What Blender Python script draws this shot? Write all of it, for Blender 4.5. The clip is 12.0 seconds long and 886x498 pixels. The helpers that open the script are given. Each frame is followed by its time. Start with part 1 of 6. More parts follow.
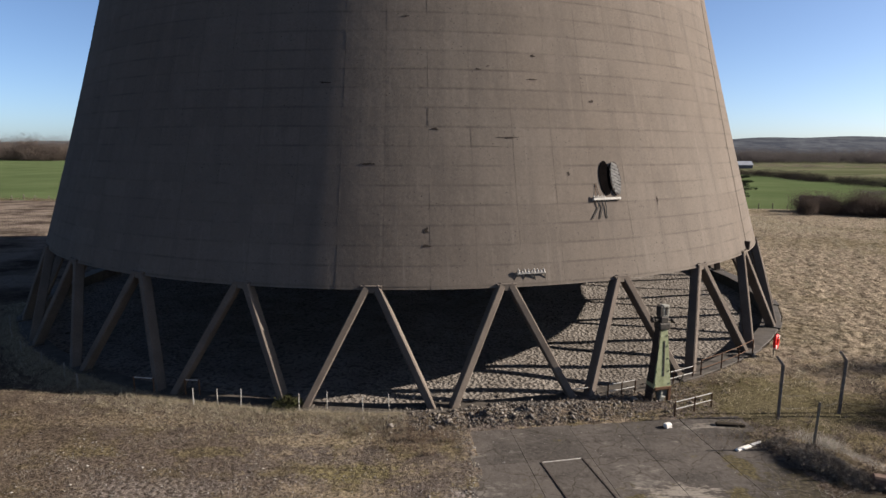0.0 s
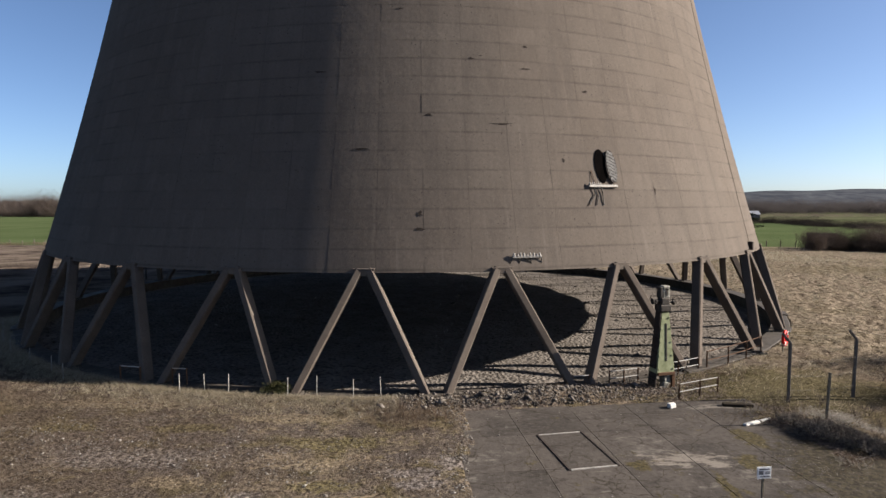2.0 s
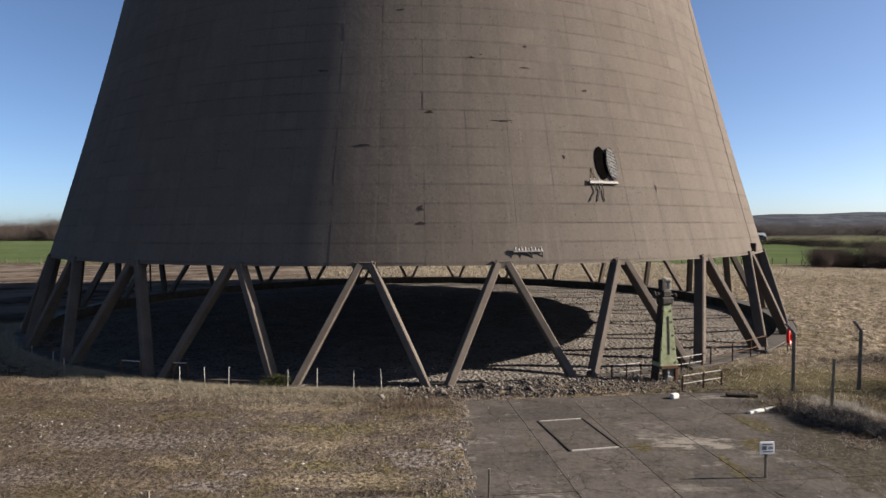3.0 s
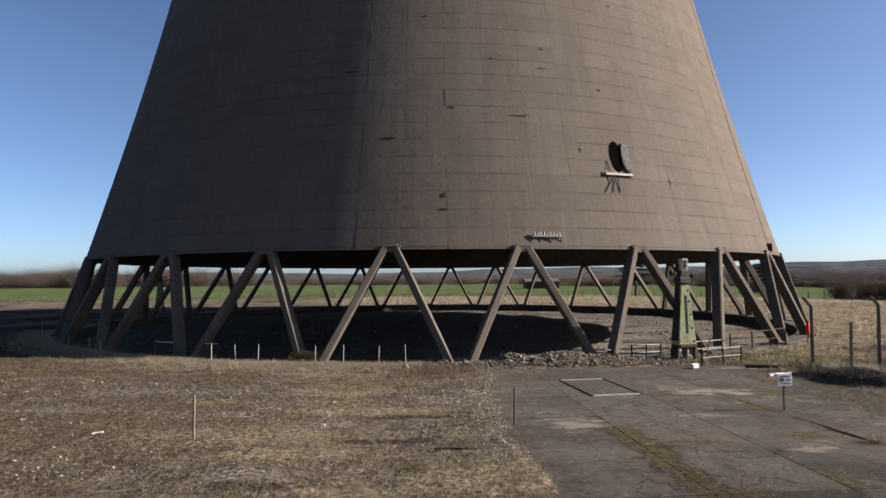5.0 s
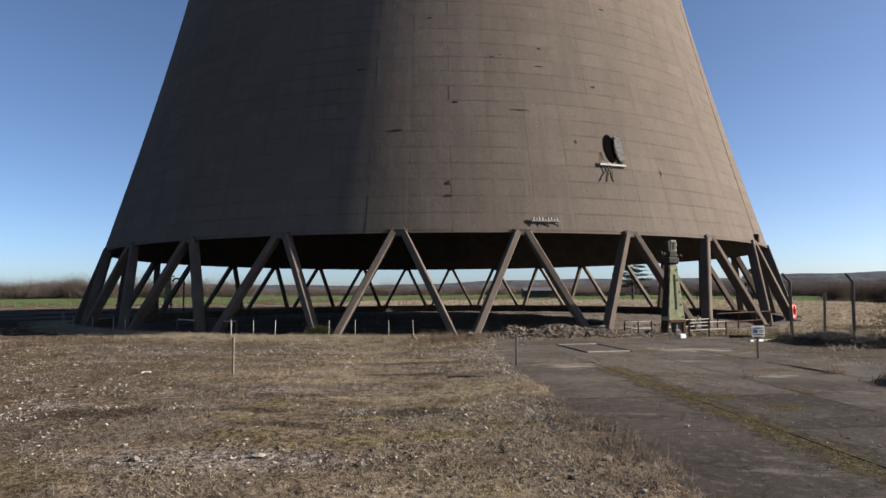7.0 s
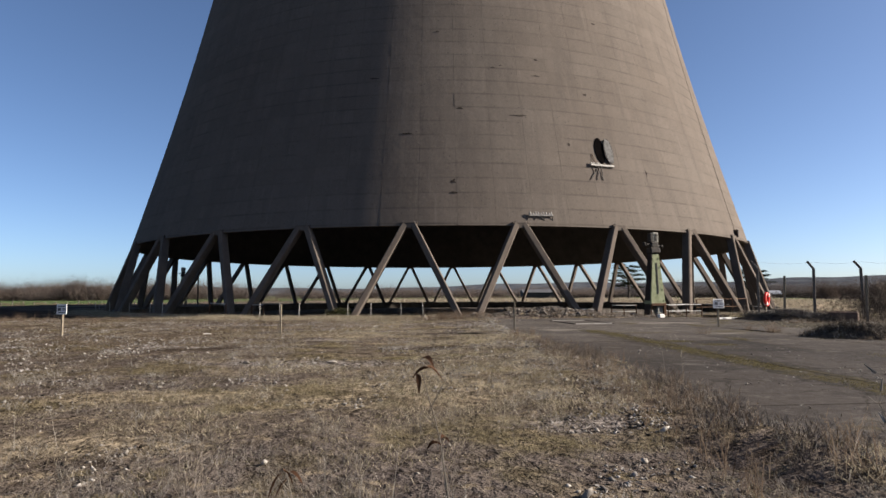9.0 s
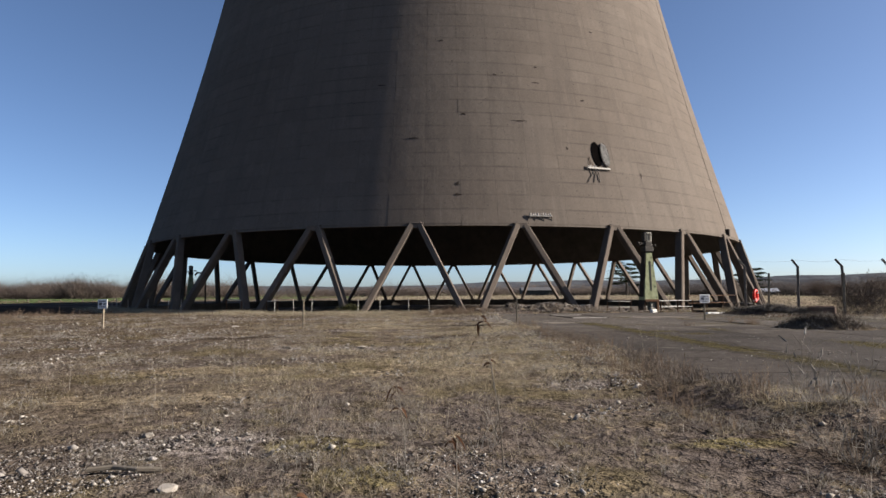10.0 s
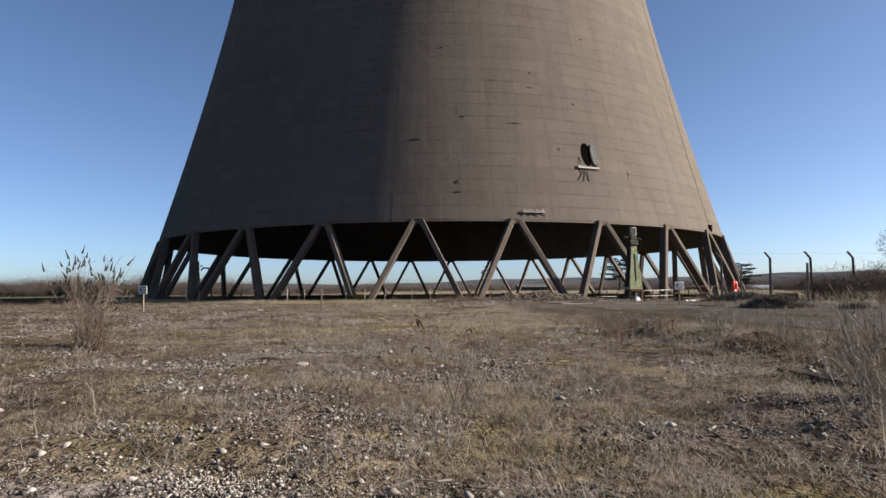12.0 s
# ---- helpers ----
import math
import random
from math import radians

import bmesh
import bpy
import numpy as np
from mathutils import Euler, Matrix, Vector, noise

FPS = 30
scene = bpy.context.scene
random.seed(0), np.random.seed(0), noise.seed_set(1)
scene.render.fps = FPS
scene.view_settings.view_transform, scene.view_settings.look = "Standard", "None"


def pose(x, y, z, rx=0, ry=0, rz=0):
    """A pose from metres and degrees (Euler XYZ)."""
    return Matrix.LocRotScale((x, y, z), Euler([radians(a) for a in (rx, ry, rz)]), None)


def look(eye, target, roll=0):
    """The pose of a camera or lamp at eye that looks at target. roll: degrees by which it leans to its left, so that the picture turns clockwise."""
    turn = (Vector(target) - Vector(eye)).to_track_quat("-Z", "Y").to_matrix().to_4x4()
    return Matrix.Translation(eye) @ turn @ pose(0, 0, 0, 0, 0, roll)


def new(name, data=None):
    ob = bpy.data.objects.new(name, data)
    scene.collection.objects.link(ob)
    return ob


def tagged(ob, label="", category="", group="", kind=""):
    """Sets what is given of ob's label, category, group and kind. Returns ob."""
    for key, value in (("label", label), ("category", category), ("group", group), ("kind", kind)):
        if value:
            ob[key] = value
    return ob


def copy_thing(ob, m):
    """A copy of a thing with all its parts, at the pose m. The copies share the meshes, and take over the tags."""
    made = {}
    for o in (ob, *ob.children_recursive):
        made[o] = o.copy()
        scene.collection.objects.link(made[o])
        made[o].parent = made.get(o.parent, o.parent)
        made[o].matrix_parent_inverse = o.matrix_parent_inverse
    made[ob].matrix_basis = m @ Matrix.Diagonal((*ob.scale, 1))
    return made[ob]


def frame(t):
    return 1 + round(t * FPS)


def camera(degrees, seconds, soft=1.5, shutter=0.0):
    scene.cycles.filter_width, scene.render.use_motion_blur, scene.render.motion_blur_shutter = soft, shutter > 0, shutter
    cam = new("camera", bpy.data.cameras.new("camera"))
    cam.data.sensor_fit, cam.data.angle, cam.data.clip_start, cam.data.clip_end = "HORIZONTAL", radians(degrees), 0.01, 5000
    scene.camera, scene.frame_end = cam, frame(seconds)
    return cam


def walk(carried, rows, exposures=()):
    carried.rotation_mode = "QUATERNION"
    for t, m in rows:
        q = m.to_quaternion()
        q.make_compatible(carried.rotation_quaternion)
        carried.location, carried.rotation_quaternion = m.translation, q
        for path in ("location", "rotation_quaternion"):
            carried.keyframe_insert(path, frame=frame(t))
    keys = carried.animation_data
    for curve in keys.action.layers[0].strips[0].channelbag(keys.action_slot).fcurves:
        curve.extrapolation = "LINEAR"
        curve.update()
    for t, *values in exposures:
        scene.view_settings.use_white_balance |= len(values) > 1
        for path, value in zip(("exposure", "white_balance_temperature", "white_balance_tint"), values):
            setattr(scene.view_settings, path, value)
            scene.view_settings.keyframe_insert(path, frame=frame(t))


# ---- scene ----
cam = camera(72.39, 12.0, soft=1.5)
# seconds, eye, then yaw, pitch and roll in degrees
PATH = [
    (0, -0.224, -0.126, 11.877, -0.465, -9.536, -0.310),
    (0.5, -0.098, -0.111, 10.901, -0.256, -8.189, -0.193),
    (1, 0.093, -0.102, 10.007, -0.135, -6.788, 0.015),
    (1.5, 0.328, -0.084, 9.187, 0.090, -5.481, 0.085),
    (2, 0.483, -0.112, 8.402, 0.310, -4.266, 0.158),
    (2.5, 0.632, -0.158, 7.675, 0.614, -3.140, 0.199),
    (3, 0.685, -0.258, 6.970, 0.811, -1.954, 0.282),
    (5, 0.407, -1.343, 3.835, 2.351, 2.725, 0.416),
    (5.5, 0.260, -1.743, 3.408, 2.456, 3.386, 0.405),
    (6, 0.144, -2.191, 3.034, 2.426, 3.714, 0.419),
    (6.5, 0.114, -2.658, 2.667, 2.326, 3.925, 0.423),
    (7, 0.147, -3.292, 2.257, 2.203, 3.862, 0.413),
    (9, -0.118, -6.799, 1.321, 2.128, 4.186, 0.321),
    (9.5, -0.255, -7.745, 1.280, 2.132, 4.040, 0.310),
    (10, -0.408, -8.701, 1.240, 2.017, 4.008, 0.359),
    (10.5, -0.502, -9.521, 1.199, 1.954, 3.899, 0.376),
    (11, -0.513, -10.287, 1.127, 1.815, 3.817, 0.376),
    (11.5, -0.594, -10.932, 0.987, 1.796, 3.687, 0.443),
    (12, -0.573, -11.483, 0.802, 1.668, 3.779, 0.432),
]
walk(cam, [(t, pose(x, y, z, 90 + pitch, roll, yaw)) for t, x, y, z, yaw, pitch, roll in PATH],
     [(0.0, 1.58, 6850, 11), (12.0, 1.58, 6850, 11)])

# ---- daylight: low winter sun from the right of the tower ----
SUN_AZ, SUN_EL = 1.0, 25.0   # degrees; azimuth from +x towards +y
world = bpy.data.worlds.new("winter_sky")
scene.world = world
world.use_nodes = True
wn = world.node_tree
sky = wn.nodes.new("ShaderNodeTexSky")
sky.sky_type, sky.sun_disc = "NISHITA", False
sky.sun_elevation, sky.sun_rotation = radians(SUN_EL), radians(90 - SUN_AZ)
sky.altitude, sky.air_density, sky.dust_density, sky.ozone_density = 60, 0.6, 0.8, 4.0
wn.links.new(sky.outputs[0], wn.nodes["Background"].inputs[0])
wn.nodes["Background"].inputs[1].default_value = 0.0558
lamp = bpy.data.lights.new("sun", "SUN")
lamp.energy, lamp.angle, lamp.color = 5.0, radians(0.53), (1.0, 0.962, 0.915)
sun = new("sun", lamp)
sun.matrix_world = look((0, 0, 0), (-math.cos(radians(SUN_AZ)) * math.cos(radians(SUN_EL)),
                                    -math.sin(radians(SUN_AZ)) * math.cos(radians(SUN_EL)), -math.sin(radians(SUN_EL))))

# ---- materials ----
SHADE_TINT = (0.87, 0.845, 0.818)   # warm dimming of every colour that browns and deepens the shade


class Nodes:
    """Small wrapper to write node materials line by line."""

    def __init__(self, name, rough=0.9, metal=0.0, spec=0.3):
        self.m = bpy.data.materials.new(name)
        self.m.use_nodes = True
        self.t = self.m.node_tree
        self.b = self.t.nodes["Principled BSDF"]
        self.b.inputs["Roughness"].default_value = rough
        self.b.inputs["Metallic"].default_value = metal
        self.b.inputs["Specular IOR Level"].default_value = spec
        self.pos = self.t.nodes.new("ShaderNodeNewGeometry").outputs["Position"]

    def put(self, socket, value):
        if isinstance(value, bpy.types.NodeSocket):
            self.t.links.new(value, socket)
        else:
            socket.default_value = value

    def scaled(self, s, vector=None):
        n = self.t.nodes.new("ShaderNodeVectorMath")
        n.operation = "MULTIPLY"
        self.put(n.inputs[0], vector or self.pos)
        n.inputs[1].default_value = s
        return n.outputs[0]

    def shifted(self, by):
        n = self.t.nodes.new("ShaderNodeVectorMath")
        n.operation = "ADD"
        self.put(n.inputs[0], self.pos)
        n.inputs[1].default_value = by
        return n.outputs[0]

    def noise(self, scale, detail=3.0, rough=0.6, vector=None, stretch=None, distort=0.0):
        n = self.t.nodes.new("ShaderNodeTexNoise")
        n.inputs["Scale"].default_value = scale
        n.inputs["Detail"].default_value = detail
        n.inputs["Roughness"].default_value = rough
        n.inputs["Distortion"].default_value = distort
        self.put(n.inputs["Vector"], self.scaled(stretch, vector) if stretch else (vector or self.pos))
        return n.outputs[0]

    def voronoi(self, scale, feature="F1", vector=None):
        n = self.t.nodes.new("ShaderNodeTexVoronoi")
        n.feature = feature
        n.inputs["Scale"].default_value = scale
        self.put(n.inputs["Vector"], vector or self.pos)
        return n.outputs[0], n.outputs[1] if feature == "F1" else None

    def ramp(self, value, *stops):
        n = self.t.nodes.new("ShaderNodeValToRGB")
        e = n.color_ramp.elements
        while len(e) < len(stops):
            e.new(0.5)
        for el, (p, c) in zip(e, stops):
            el.position = p
            el.color = (c, c, c, 1) if isinstance(c, (int, float)) else (*c, 1)
        self.put(n.inputs[0], value)
        return n.outputs[0]

    def mix(self, fac, a, b, blend="MIX"):
        n = self.t.nodes.new("ShaderNodeMix")
        n.data_type, n.blend_type = "RGBA", blend
        self.put(n.inputs[0], fac)
        for s, v in ((n.inputs[6], a), (n.inputs[7], b)):
            self.put(s, (*v, 1) if isinstance(v, tuple) and len(v) == 3 else v)
        return n.outputs[2]

    def math(self, op, a, b=0.0, clamp=False):
        n = self.t.nodes.new("ShaderNodeMath")
        n.operation, n.use_clamp = op, clamp
        self.put(n.inputs[0], a)
        self.put(n.inputs[1], b)
        return n.outputs[0]

    def axis(self, k, vector=None):
        n = self.t.nodes.new("ShaderNodeSeparateXYZ")
        self.put(n.inputs[0], vector or self.pos)
        return n.outputs[k]

    def random(self):
        """A value that differs from piece to piece, or from island to island of a joined mesh."""
        a = self.t.nodes.new("ShaderNodeObjectInfo").outputs["Random"]
        g = self.t.nodes.new("ShaderNodeNewGeometry").outputs["Random Per Island"]
        return self.math("FRACT", self.math("ADD", a, g))

    def bump(self, height, strength, distance):
        n = self.t.nodes.new("ShaderNodeBump")
        n.inputs["Strength"].default_value = strength
        n.inputs["Distance"].default_value = distance
        self.put(n.inputs["Height"], height)
        if self.b.inputs["Normal"].is_linked:
            self.t.links.new(self.b.inputs["Normal"].links[0].from_socket, n.inputs["Normal"])
        self.t.links.new(n.outputs[0], self.b.inputs["Normal"])

    def spot(self, px, py, sx, sy, ragged):
        """A ragged-edged patch of ground round a place in plan."""
        q = self.t.nodes.new("ShaderNodeVectorMath")
        q.operation = "LENGTH"
        self.put(q.inputs[0], self.scaled((1 / sx, 1 / sy, 0.0), self.shifted((-px, -py, 0.0))))
        return self.ramp(self.math("ADD", q.outputs["Value"], ragged), (0.60, 1.0), (1.10, 0.0))

    def thin(self, c, share):
        """Lets part of the light through, as dry leaves do."""
        t = self.t.nodes.new("ShaderNodeBsdfTranslucent")
        self.put(t.inputs["Color"], c)
        m = self.t.nodes.new("ShaderNodeMixShader")
        m.inputs[0].default_value = share
        self.t.links.new(self.b.outputs[0], m.inputs[1])
        self.t.links.new(t.outputs[0], m.inputs[2])
        self.t.links.new(m.outputs[0], self.t.nodes["Material Output"].inputs["Surface"])

    def color(self, c):
        c = self.mix(1.0, c, SHADE_TINT, "MULTIPLY")
        self.put(self.b.inputs["Base Color"], c)
        return self.m


def plain(name, dark, light, scale=6.0, rough=0.8, metal=0.0, bump=0.004, spec=0.15):
    n = Nodes(name, rough, metal, spec)
    a = n.noise(scale, 5)
    n.bump(n.noise(scale * 9, 3), 0.6, bump)
    return n.color(n.mix(n.ramp(a, (0.3, 0.0), (0.7, 1.0)), dark, light))


def shell_concrete():
    n = Nodes("weathered_shell_concrete", 1.0, spec=0.04)
    piece = n.random()
    big = n.noise(0.10, 4)
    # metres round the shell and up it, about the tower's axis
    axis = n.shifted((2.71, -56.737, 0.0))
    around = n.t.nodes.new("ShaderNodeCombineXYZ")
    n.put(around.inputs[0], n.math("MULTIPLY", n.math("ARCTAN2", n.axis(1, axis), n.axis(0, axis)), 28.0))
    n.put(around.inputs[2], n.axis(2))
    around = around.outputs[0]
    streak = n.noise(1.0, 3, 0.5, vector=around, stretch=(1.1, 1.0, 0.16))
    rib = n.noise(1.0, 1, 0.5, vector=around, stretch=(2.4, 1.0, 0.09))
    fine = n.noise(7.0, 5, 0.7)
    c = n.mix(n.ramp(piece, (0.0, 0.25), (1.0, 0.75)), (0.102, 0.085, 0.071), (0.140, 0.117, 0.099))
    blot = n.noise(0.55, 6, 0.7, stretch=(1, 1, 0.6))
    c = n.mix(n.math("MULTIPLY", n.ramp(blot, (0.44, 0.0), (0.62, 1.0)), 0.45), c, (0.083, 0.069, 0.059))
    c = n.mix(n.math("MULTIPLY", n.ramp(big, (0.35, 0.0), (0.7, 1.0)), 0.55), c, (0.139, 0.123, 0.108))
    c = n.mix(n.math("MULTIPLY", n.ramp(streak, (0.50, 0.0), (0.74, 1.0)), 0.38), c, (0.071, 0.062, 0.057))
    c = n.mix(n.math("MULTIPLY", n.ramp(fine, (0.35, 1.0), (0.6, 0.0)), 0.35), c, (0.084, 0.071, 0.060))
    z = n.math("FRACT", n.math("DIVIDE", n.math("SUBTRACT", n.axis(2), 5.35), 0.94))
    near = n.math("ABSOLUTE", n.math("SUBTRACT", z, 0.5))
    patch = n.noise(0.45, 4, 0.65, stretch=(1, 1, 0.35))
    seam = n.math("MULTIPLY", n.ramp(near, (0.40, 0.0), (0.5, 1.0)), n.ramp(patch, (0.42, 0.0), (0.66, 1.0)))
    c = n.mix(n.math("MULTIPLY", seam, 0.60), c, (0.064, 0.055, 0.048))
    lift = n.t.nodes.new("ShaderNodeTexWhiteNoise")
    lift.noise_dimensions = "1D"
    n.put(lift.inputs["W"], n.math("FLOOR", n.math("DIVIDE", n.math("SUBTRACT", n.axis(2), 5.35), 0.94)))
    c = n.mix(n.math("MULTIPLY", lift.outputs[0], 0.22), c, (0.093, 0.078, 0.068))
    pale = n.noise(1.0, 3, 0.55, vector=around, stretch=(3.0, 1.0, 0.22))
    c = n.mix(n.math("MULTIPLY", n.ramp(pale, (0.62, 0.0), (0.76, 1.0)), 0.26), c, (0.205, 0.180, 0.156))
    dots = n.voronoi(4.2)[0]
    c = n.mix(n.math("MULTIPLY", n.ramp(dots, (0.10, 1.0), (0.17, 0.0)), n.ramp(n.noise(0.8, 3), (0.45, 0.0), (0.6, 0.9))), c, (0.050, 0.042, 0.037))
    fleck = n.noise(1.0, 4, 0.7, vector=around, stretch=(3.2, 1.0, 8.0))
    c = n.mix(n.math("MULTIPLY", n.ramp(fleck, (0.60, 0.0), (0.70, 1.0)), 0.50), c, (0.058, 0.048, 0.042))
    grain = n.noise(24.0, 4, 0.75)
    c = n.mix(n.math("MULTIPLY", n.ramp(grain, (0.52, 0.0), (0.66, 1.0)), 0.30), c, (0.205, 0.176, 0.150))
    # thin tide marks at the joints of the shutters
    side = n.math("FRACT", n.math("ADD", n.math("DIVIDE", n.math("SUBTRACT", n.math("ARCTAN2", n.axis(1, axis), n.axis(0, axis)), radians(-94.70)), 2 * math.pi / 80), 40.0))
    side = n.math("ABSOLUTE", n.math("SUBTRACT", side, 0.5))
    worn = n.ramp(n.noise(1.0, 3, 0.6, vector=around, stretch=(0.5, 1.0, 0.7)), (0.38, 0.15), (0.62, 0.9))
    c = n.mix(n.math("MULTIPLY", n.ramp(side, (0.480, 0.0), (0.495, 0.55)), worn), c, (0.076, 0.064, 0.055))
    c = n.mix(n.math("MULTIPLY", n.ramp(near, (0.440, 0.0), (0.485, 0.34)), n.ramp(patch, (0.36, 0.1), (0.62, 1.0))), c, (0.070, 0.059, 0.051))
    n.bump(fine, 0.5, 0.012)
    n.bump(n.noise(1.3, 4), 0.5, 0.03)
    n.bump(grain, 0.5, 0.006)
    n.bump(n.ramp(rib, (0.50, 0.0), (0.60, 1.0)), 0.10, 0.010)
    return n.color(c)


def column_concrete():
    n = Nodes("column_concrete", 1.0, spec=0.06)
    a, b = n.noise(0.9, 5), n.noise(14, 4, 0.7)
    c = n.mix(n.ramp(a, (0.3, 0.0), (0.7, 1.0)), (0.096, 0.078, 0.066), (0.143, 0.119, 0.100))
    c = n.mix(n.math("MULTIPLY", n.ramp(b, (0.4, 1.0), (0.62, 0.0)), 0.4), c, (0.062, 0.053, 0.045))
    n.bump(b, 0.5, 0.008)
    return n.color(c)


def slab_concrete():
    n = Nodes("cracked_slab_concrete", 0.95, spec=0.05)
    piece = n.random()
    a, b, f = n.noise(0.35, 5), n.noise(1.5, 6, 0.7), n.noise(28, 4, 0.7)
    c = n.mix(piece, (0.046, 0.041, 0.036), (0.086, 0.075, 0.065))
    c = n.mix(n.ramp(a, (0.42, 0.0), (0.62, 1.0)), c, (0.088, 0.077, 0.067))
    c = n.mix(n.math("MULTIPLY", n.ramp(n.noise(0.55, 6, 0.72, stretch=(0.6, 1.3, 1)), (0.585, 0.0), (0.64, 1.0)), 0.85), c, (0.155, 0.140, 0.121))
    c = n.mix(n.math("MULTIPLY", n.ramp(b, (0.34, 1.0), (0.48, 0.0)), 0.6), c, (0.031, 0.026, 0.023))
    warp = n.t.nodes.new("ShaderNodeVectorMath")
    warp.operation = "ADD"
    n.put(warp.inputs[0], n.pos)
    col = n.t.nodes.new("ShaderNodeTexNoise")
    col.inputs["Scale"].default_value = 0.9
    col.inputs["Detail"].default_value = 5
    n.put(col.inputs["Vector"], n.pos)
    n.put(warp.inputs[1], col.outputs[1])
    crack = n.voronoi(0.75, "DISTANCE_TO_EDGE", warp.outputs[0])[0]
    broken = n.ramp(n.noise(0.6, 4), (0.36, 0.1), (0.48, 1.0))
    c = n.mix(n.math("MULTIPLY", n.ramp(crack, (0.005, 0.75), (0.017, 0.0)), broken), c, (0.027, 0.022, 0.014))
    x, y = n.axis(0), n.axis(1)
    rag = n.math("MULTIPLY", n.math("SUBTRACT", n.noise(2.2, 5, 0.7), 0.5), 1.5)
    green = n.mix(n.ramp(n.noise(9.0, 4, 0.7), (0.35, 0.0), (0.65, 1.0)), (0.024, 0.020, 0.012), (0.108, 0.088, 0.038))
    moss = n.ramp(n.noise(0.75, 6, 0.75), (0.605, 0.0), (0.66, 0.85))
    line = n.math("SUBTRACT", 5.58, n.math("MULTIPLY", y, 0.095))
    off = n.math("ADD", n.math("ABSOLUTE", n.math("SUBTRACT", x, line)), rag)
    below = n.math("MULTIPLY", n.math("SUBTRACT", 14.8, y), 1.2, True)
    strip = n.math("MULTIPLY", n.ramp(off, (0.24, 1.0), (0.34, 0.0)), below)
    damp = n.math("MULTIPLY", n.ramp(off, (0.36, 1.0), (0.50, 0.0)), below)
    moss = n.math("MAXIMUM", moss, strip)
    for px, py, sx, sy in ((6.1, 8.5, 0.5, 0.40), (8.5, 4.9, 0.5, 1.4), (6.7, 18.8, 0.40, 0.45), (8.8, 17.2, 0.20, 1.2), (5.4, 9.6, 0.55, 0.40), (11.3, 21.0, 0.55, 1.0), (10.3, 18.9, 0.45, 0.8), (8.5, 13.55, 0.7, 0.35), (7.36, 10.3, 0.25, 0.8), (5.5, 13.0, 1.1, 0.16)):
        q = n.t.nodes.new("ShaderNodeVectorMath")
        q.operation = "LENGTH"
        n.put(q.inputs[0], n.scaled((1 / sx, 1 / sy, 0.0), n.shifted((-px, -py, 0.0))))
        moss = n.math("MAXIMUM", moss, n.ramp(n.math("ADD", q.outputs["Value"], n.math("MULTIPLY", rag, 1.6)), (0.75, 1.0), (1.0, 0.0)))
    c = n.mix(n.math("MULTIPLY", damp, 0.8), c, (0.024, 0.020, 0.014))
    c = n.mix(n.math("MULTIPLY", moss, 0.9), c, green)
    q = n.t.nodes.new("ShaderNodeVectorMath")
    q.operation = "LENGTH"
    n.put(q.inputs[0], n.scaled((0.30, 0.24, 0.0), n.shifted((-14.3, -17.6, 0.0))))
    soil = n.ramp(n.math("ADD", q.outputs["Value"], n.math("MULTIPLY", rag, 1.3)), (0.8, 1.0), (1.05, 0.0))
    c = n.mix(n.math("MULTIPLY", soil, 0.85), c, n.mix(n.ramp(n.noise(6.0, 4, 0.7), (0.4, 0.0), (0.62, 1.0)), (0.026, 0.021, 0.015), (0.066, 0.056, 0.032)))
    # broken dark tone that grows towards the near end of the apron
    near_dark = n.math("ADD", n.math("MULTIPLY", n.math("SUBTRACT", 15.0, y), 0.10, True), n.math("MULTIPLY", n.math("SUBTRACT", n.noise(0.5, 5, 0.65), 0.5), 1.6))
    c = n.mix(n.math("MULTIPLY", n.ramp(near_dark, (0.20, 0.0), (0.65, 1.0)), 0.75), c, n.mix(1.0, c, (0.50, 0.48, 0.48), "MULTIPLY"))
    c = n.mix(n.math("MULTIPLY", n.ramp(f, (0.58, 0.0), (0.72, 1.0)), 0.35), c, (0.131, 0.117, 0.103))
    for sx, sy, px, py, amount in ((0.50, 1.25, 8.5, 19.2, 0.9), (1.0, 0.9, 3.15, 14.7, 0.7), (0.9, 2.6, 7.0, 15.8, 0.35), (1.3, 2.2, 8.0, 12.4, 0.6), (0.55, 2.2, 12.0, 24.4, 0.7)):
        d = n.t.nodes.new("ShaderNodeVectorMath")
        d.operation = "LENGTH"
        n.put(d.inputs[0], n.scaled((sx, sy, 0.0), n.shifted((-px, -py, 0.0))))
        worn = n.math("SUBTRACT", n.math("ADD", 1.15, n.math("MULTIPLY", n.math("SUBTRACT", n.noise(1.9, 6, 0.75, stretch=(0.6, 1.5, 1)), 0.5), 4.6)), d.outputs["Value"])
        c = n.mix(n.math("MULTIPLY", n.ramp(worn, (0.45, 0.0), (0.85, 1.0)), amount), c, (0.215, 0.190, 0.160))
    grit = n.noise(5.5, 6, 0.8)
    c = n.mix(n.math("MULTIPLY", n.ramp(grit, (0.54, 0.0), (0.66, 1.0)), 0.55), c, (0.135, 0.119, 0.104))
    c = n.mix(n.math("MULTIPLY", n.ramp(grit, (0.34, 1.0), (0.46, 0.0)), 0.6), c, (0.026, 0.022, 0.018))
    c = n.mix(1.0, c, (0.92, 0.92, 0.94), "MULTIPLY")
    n.bump(f, 0.6, 0.010)
    n.bump(grit, 0.6, 0.02)
    n.bump(b, 0.5, 0.03)
    return n.color(c)


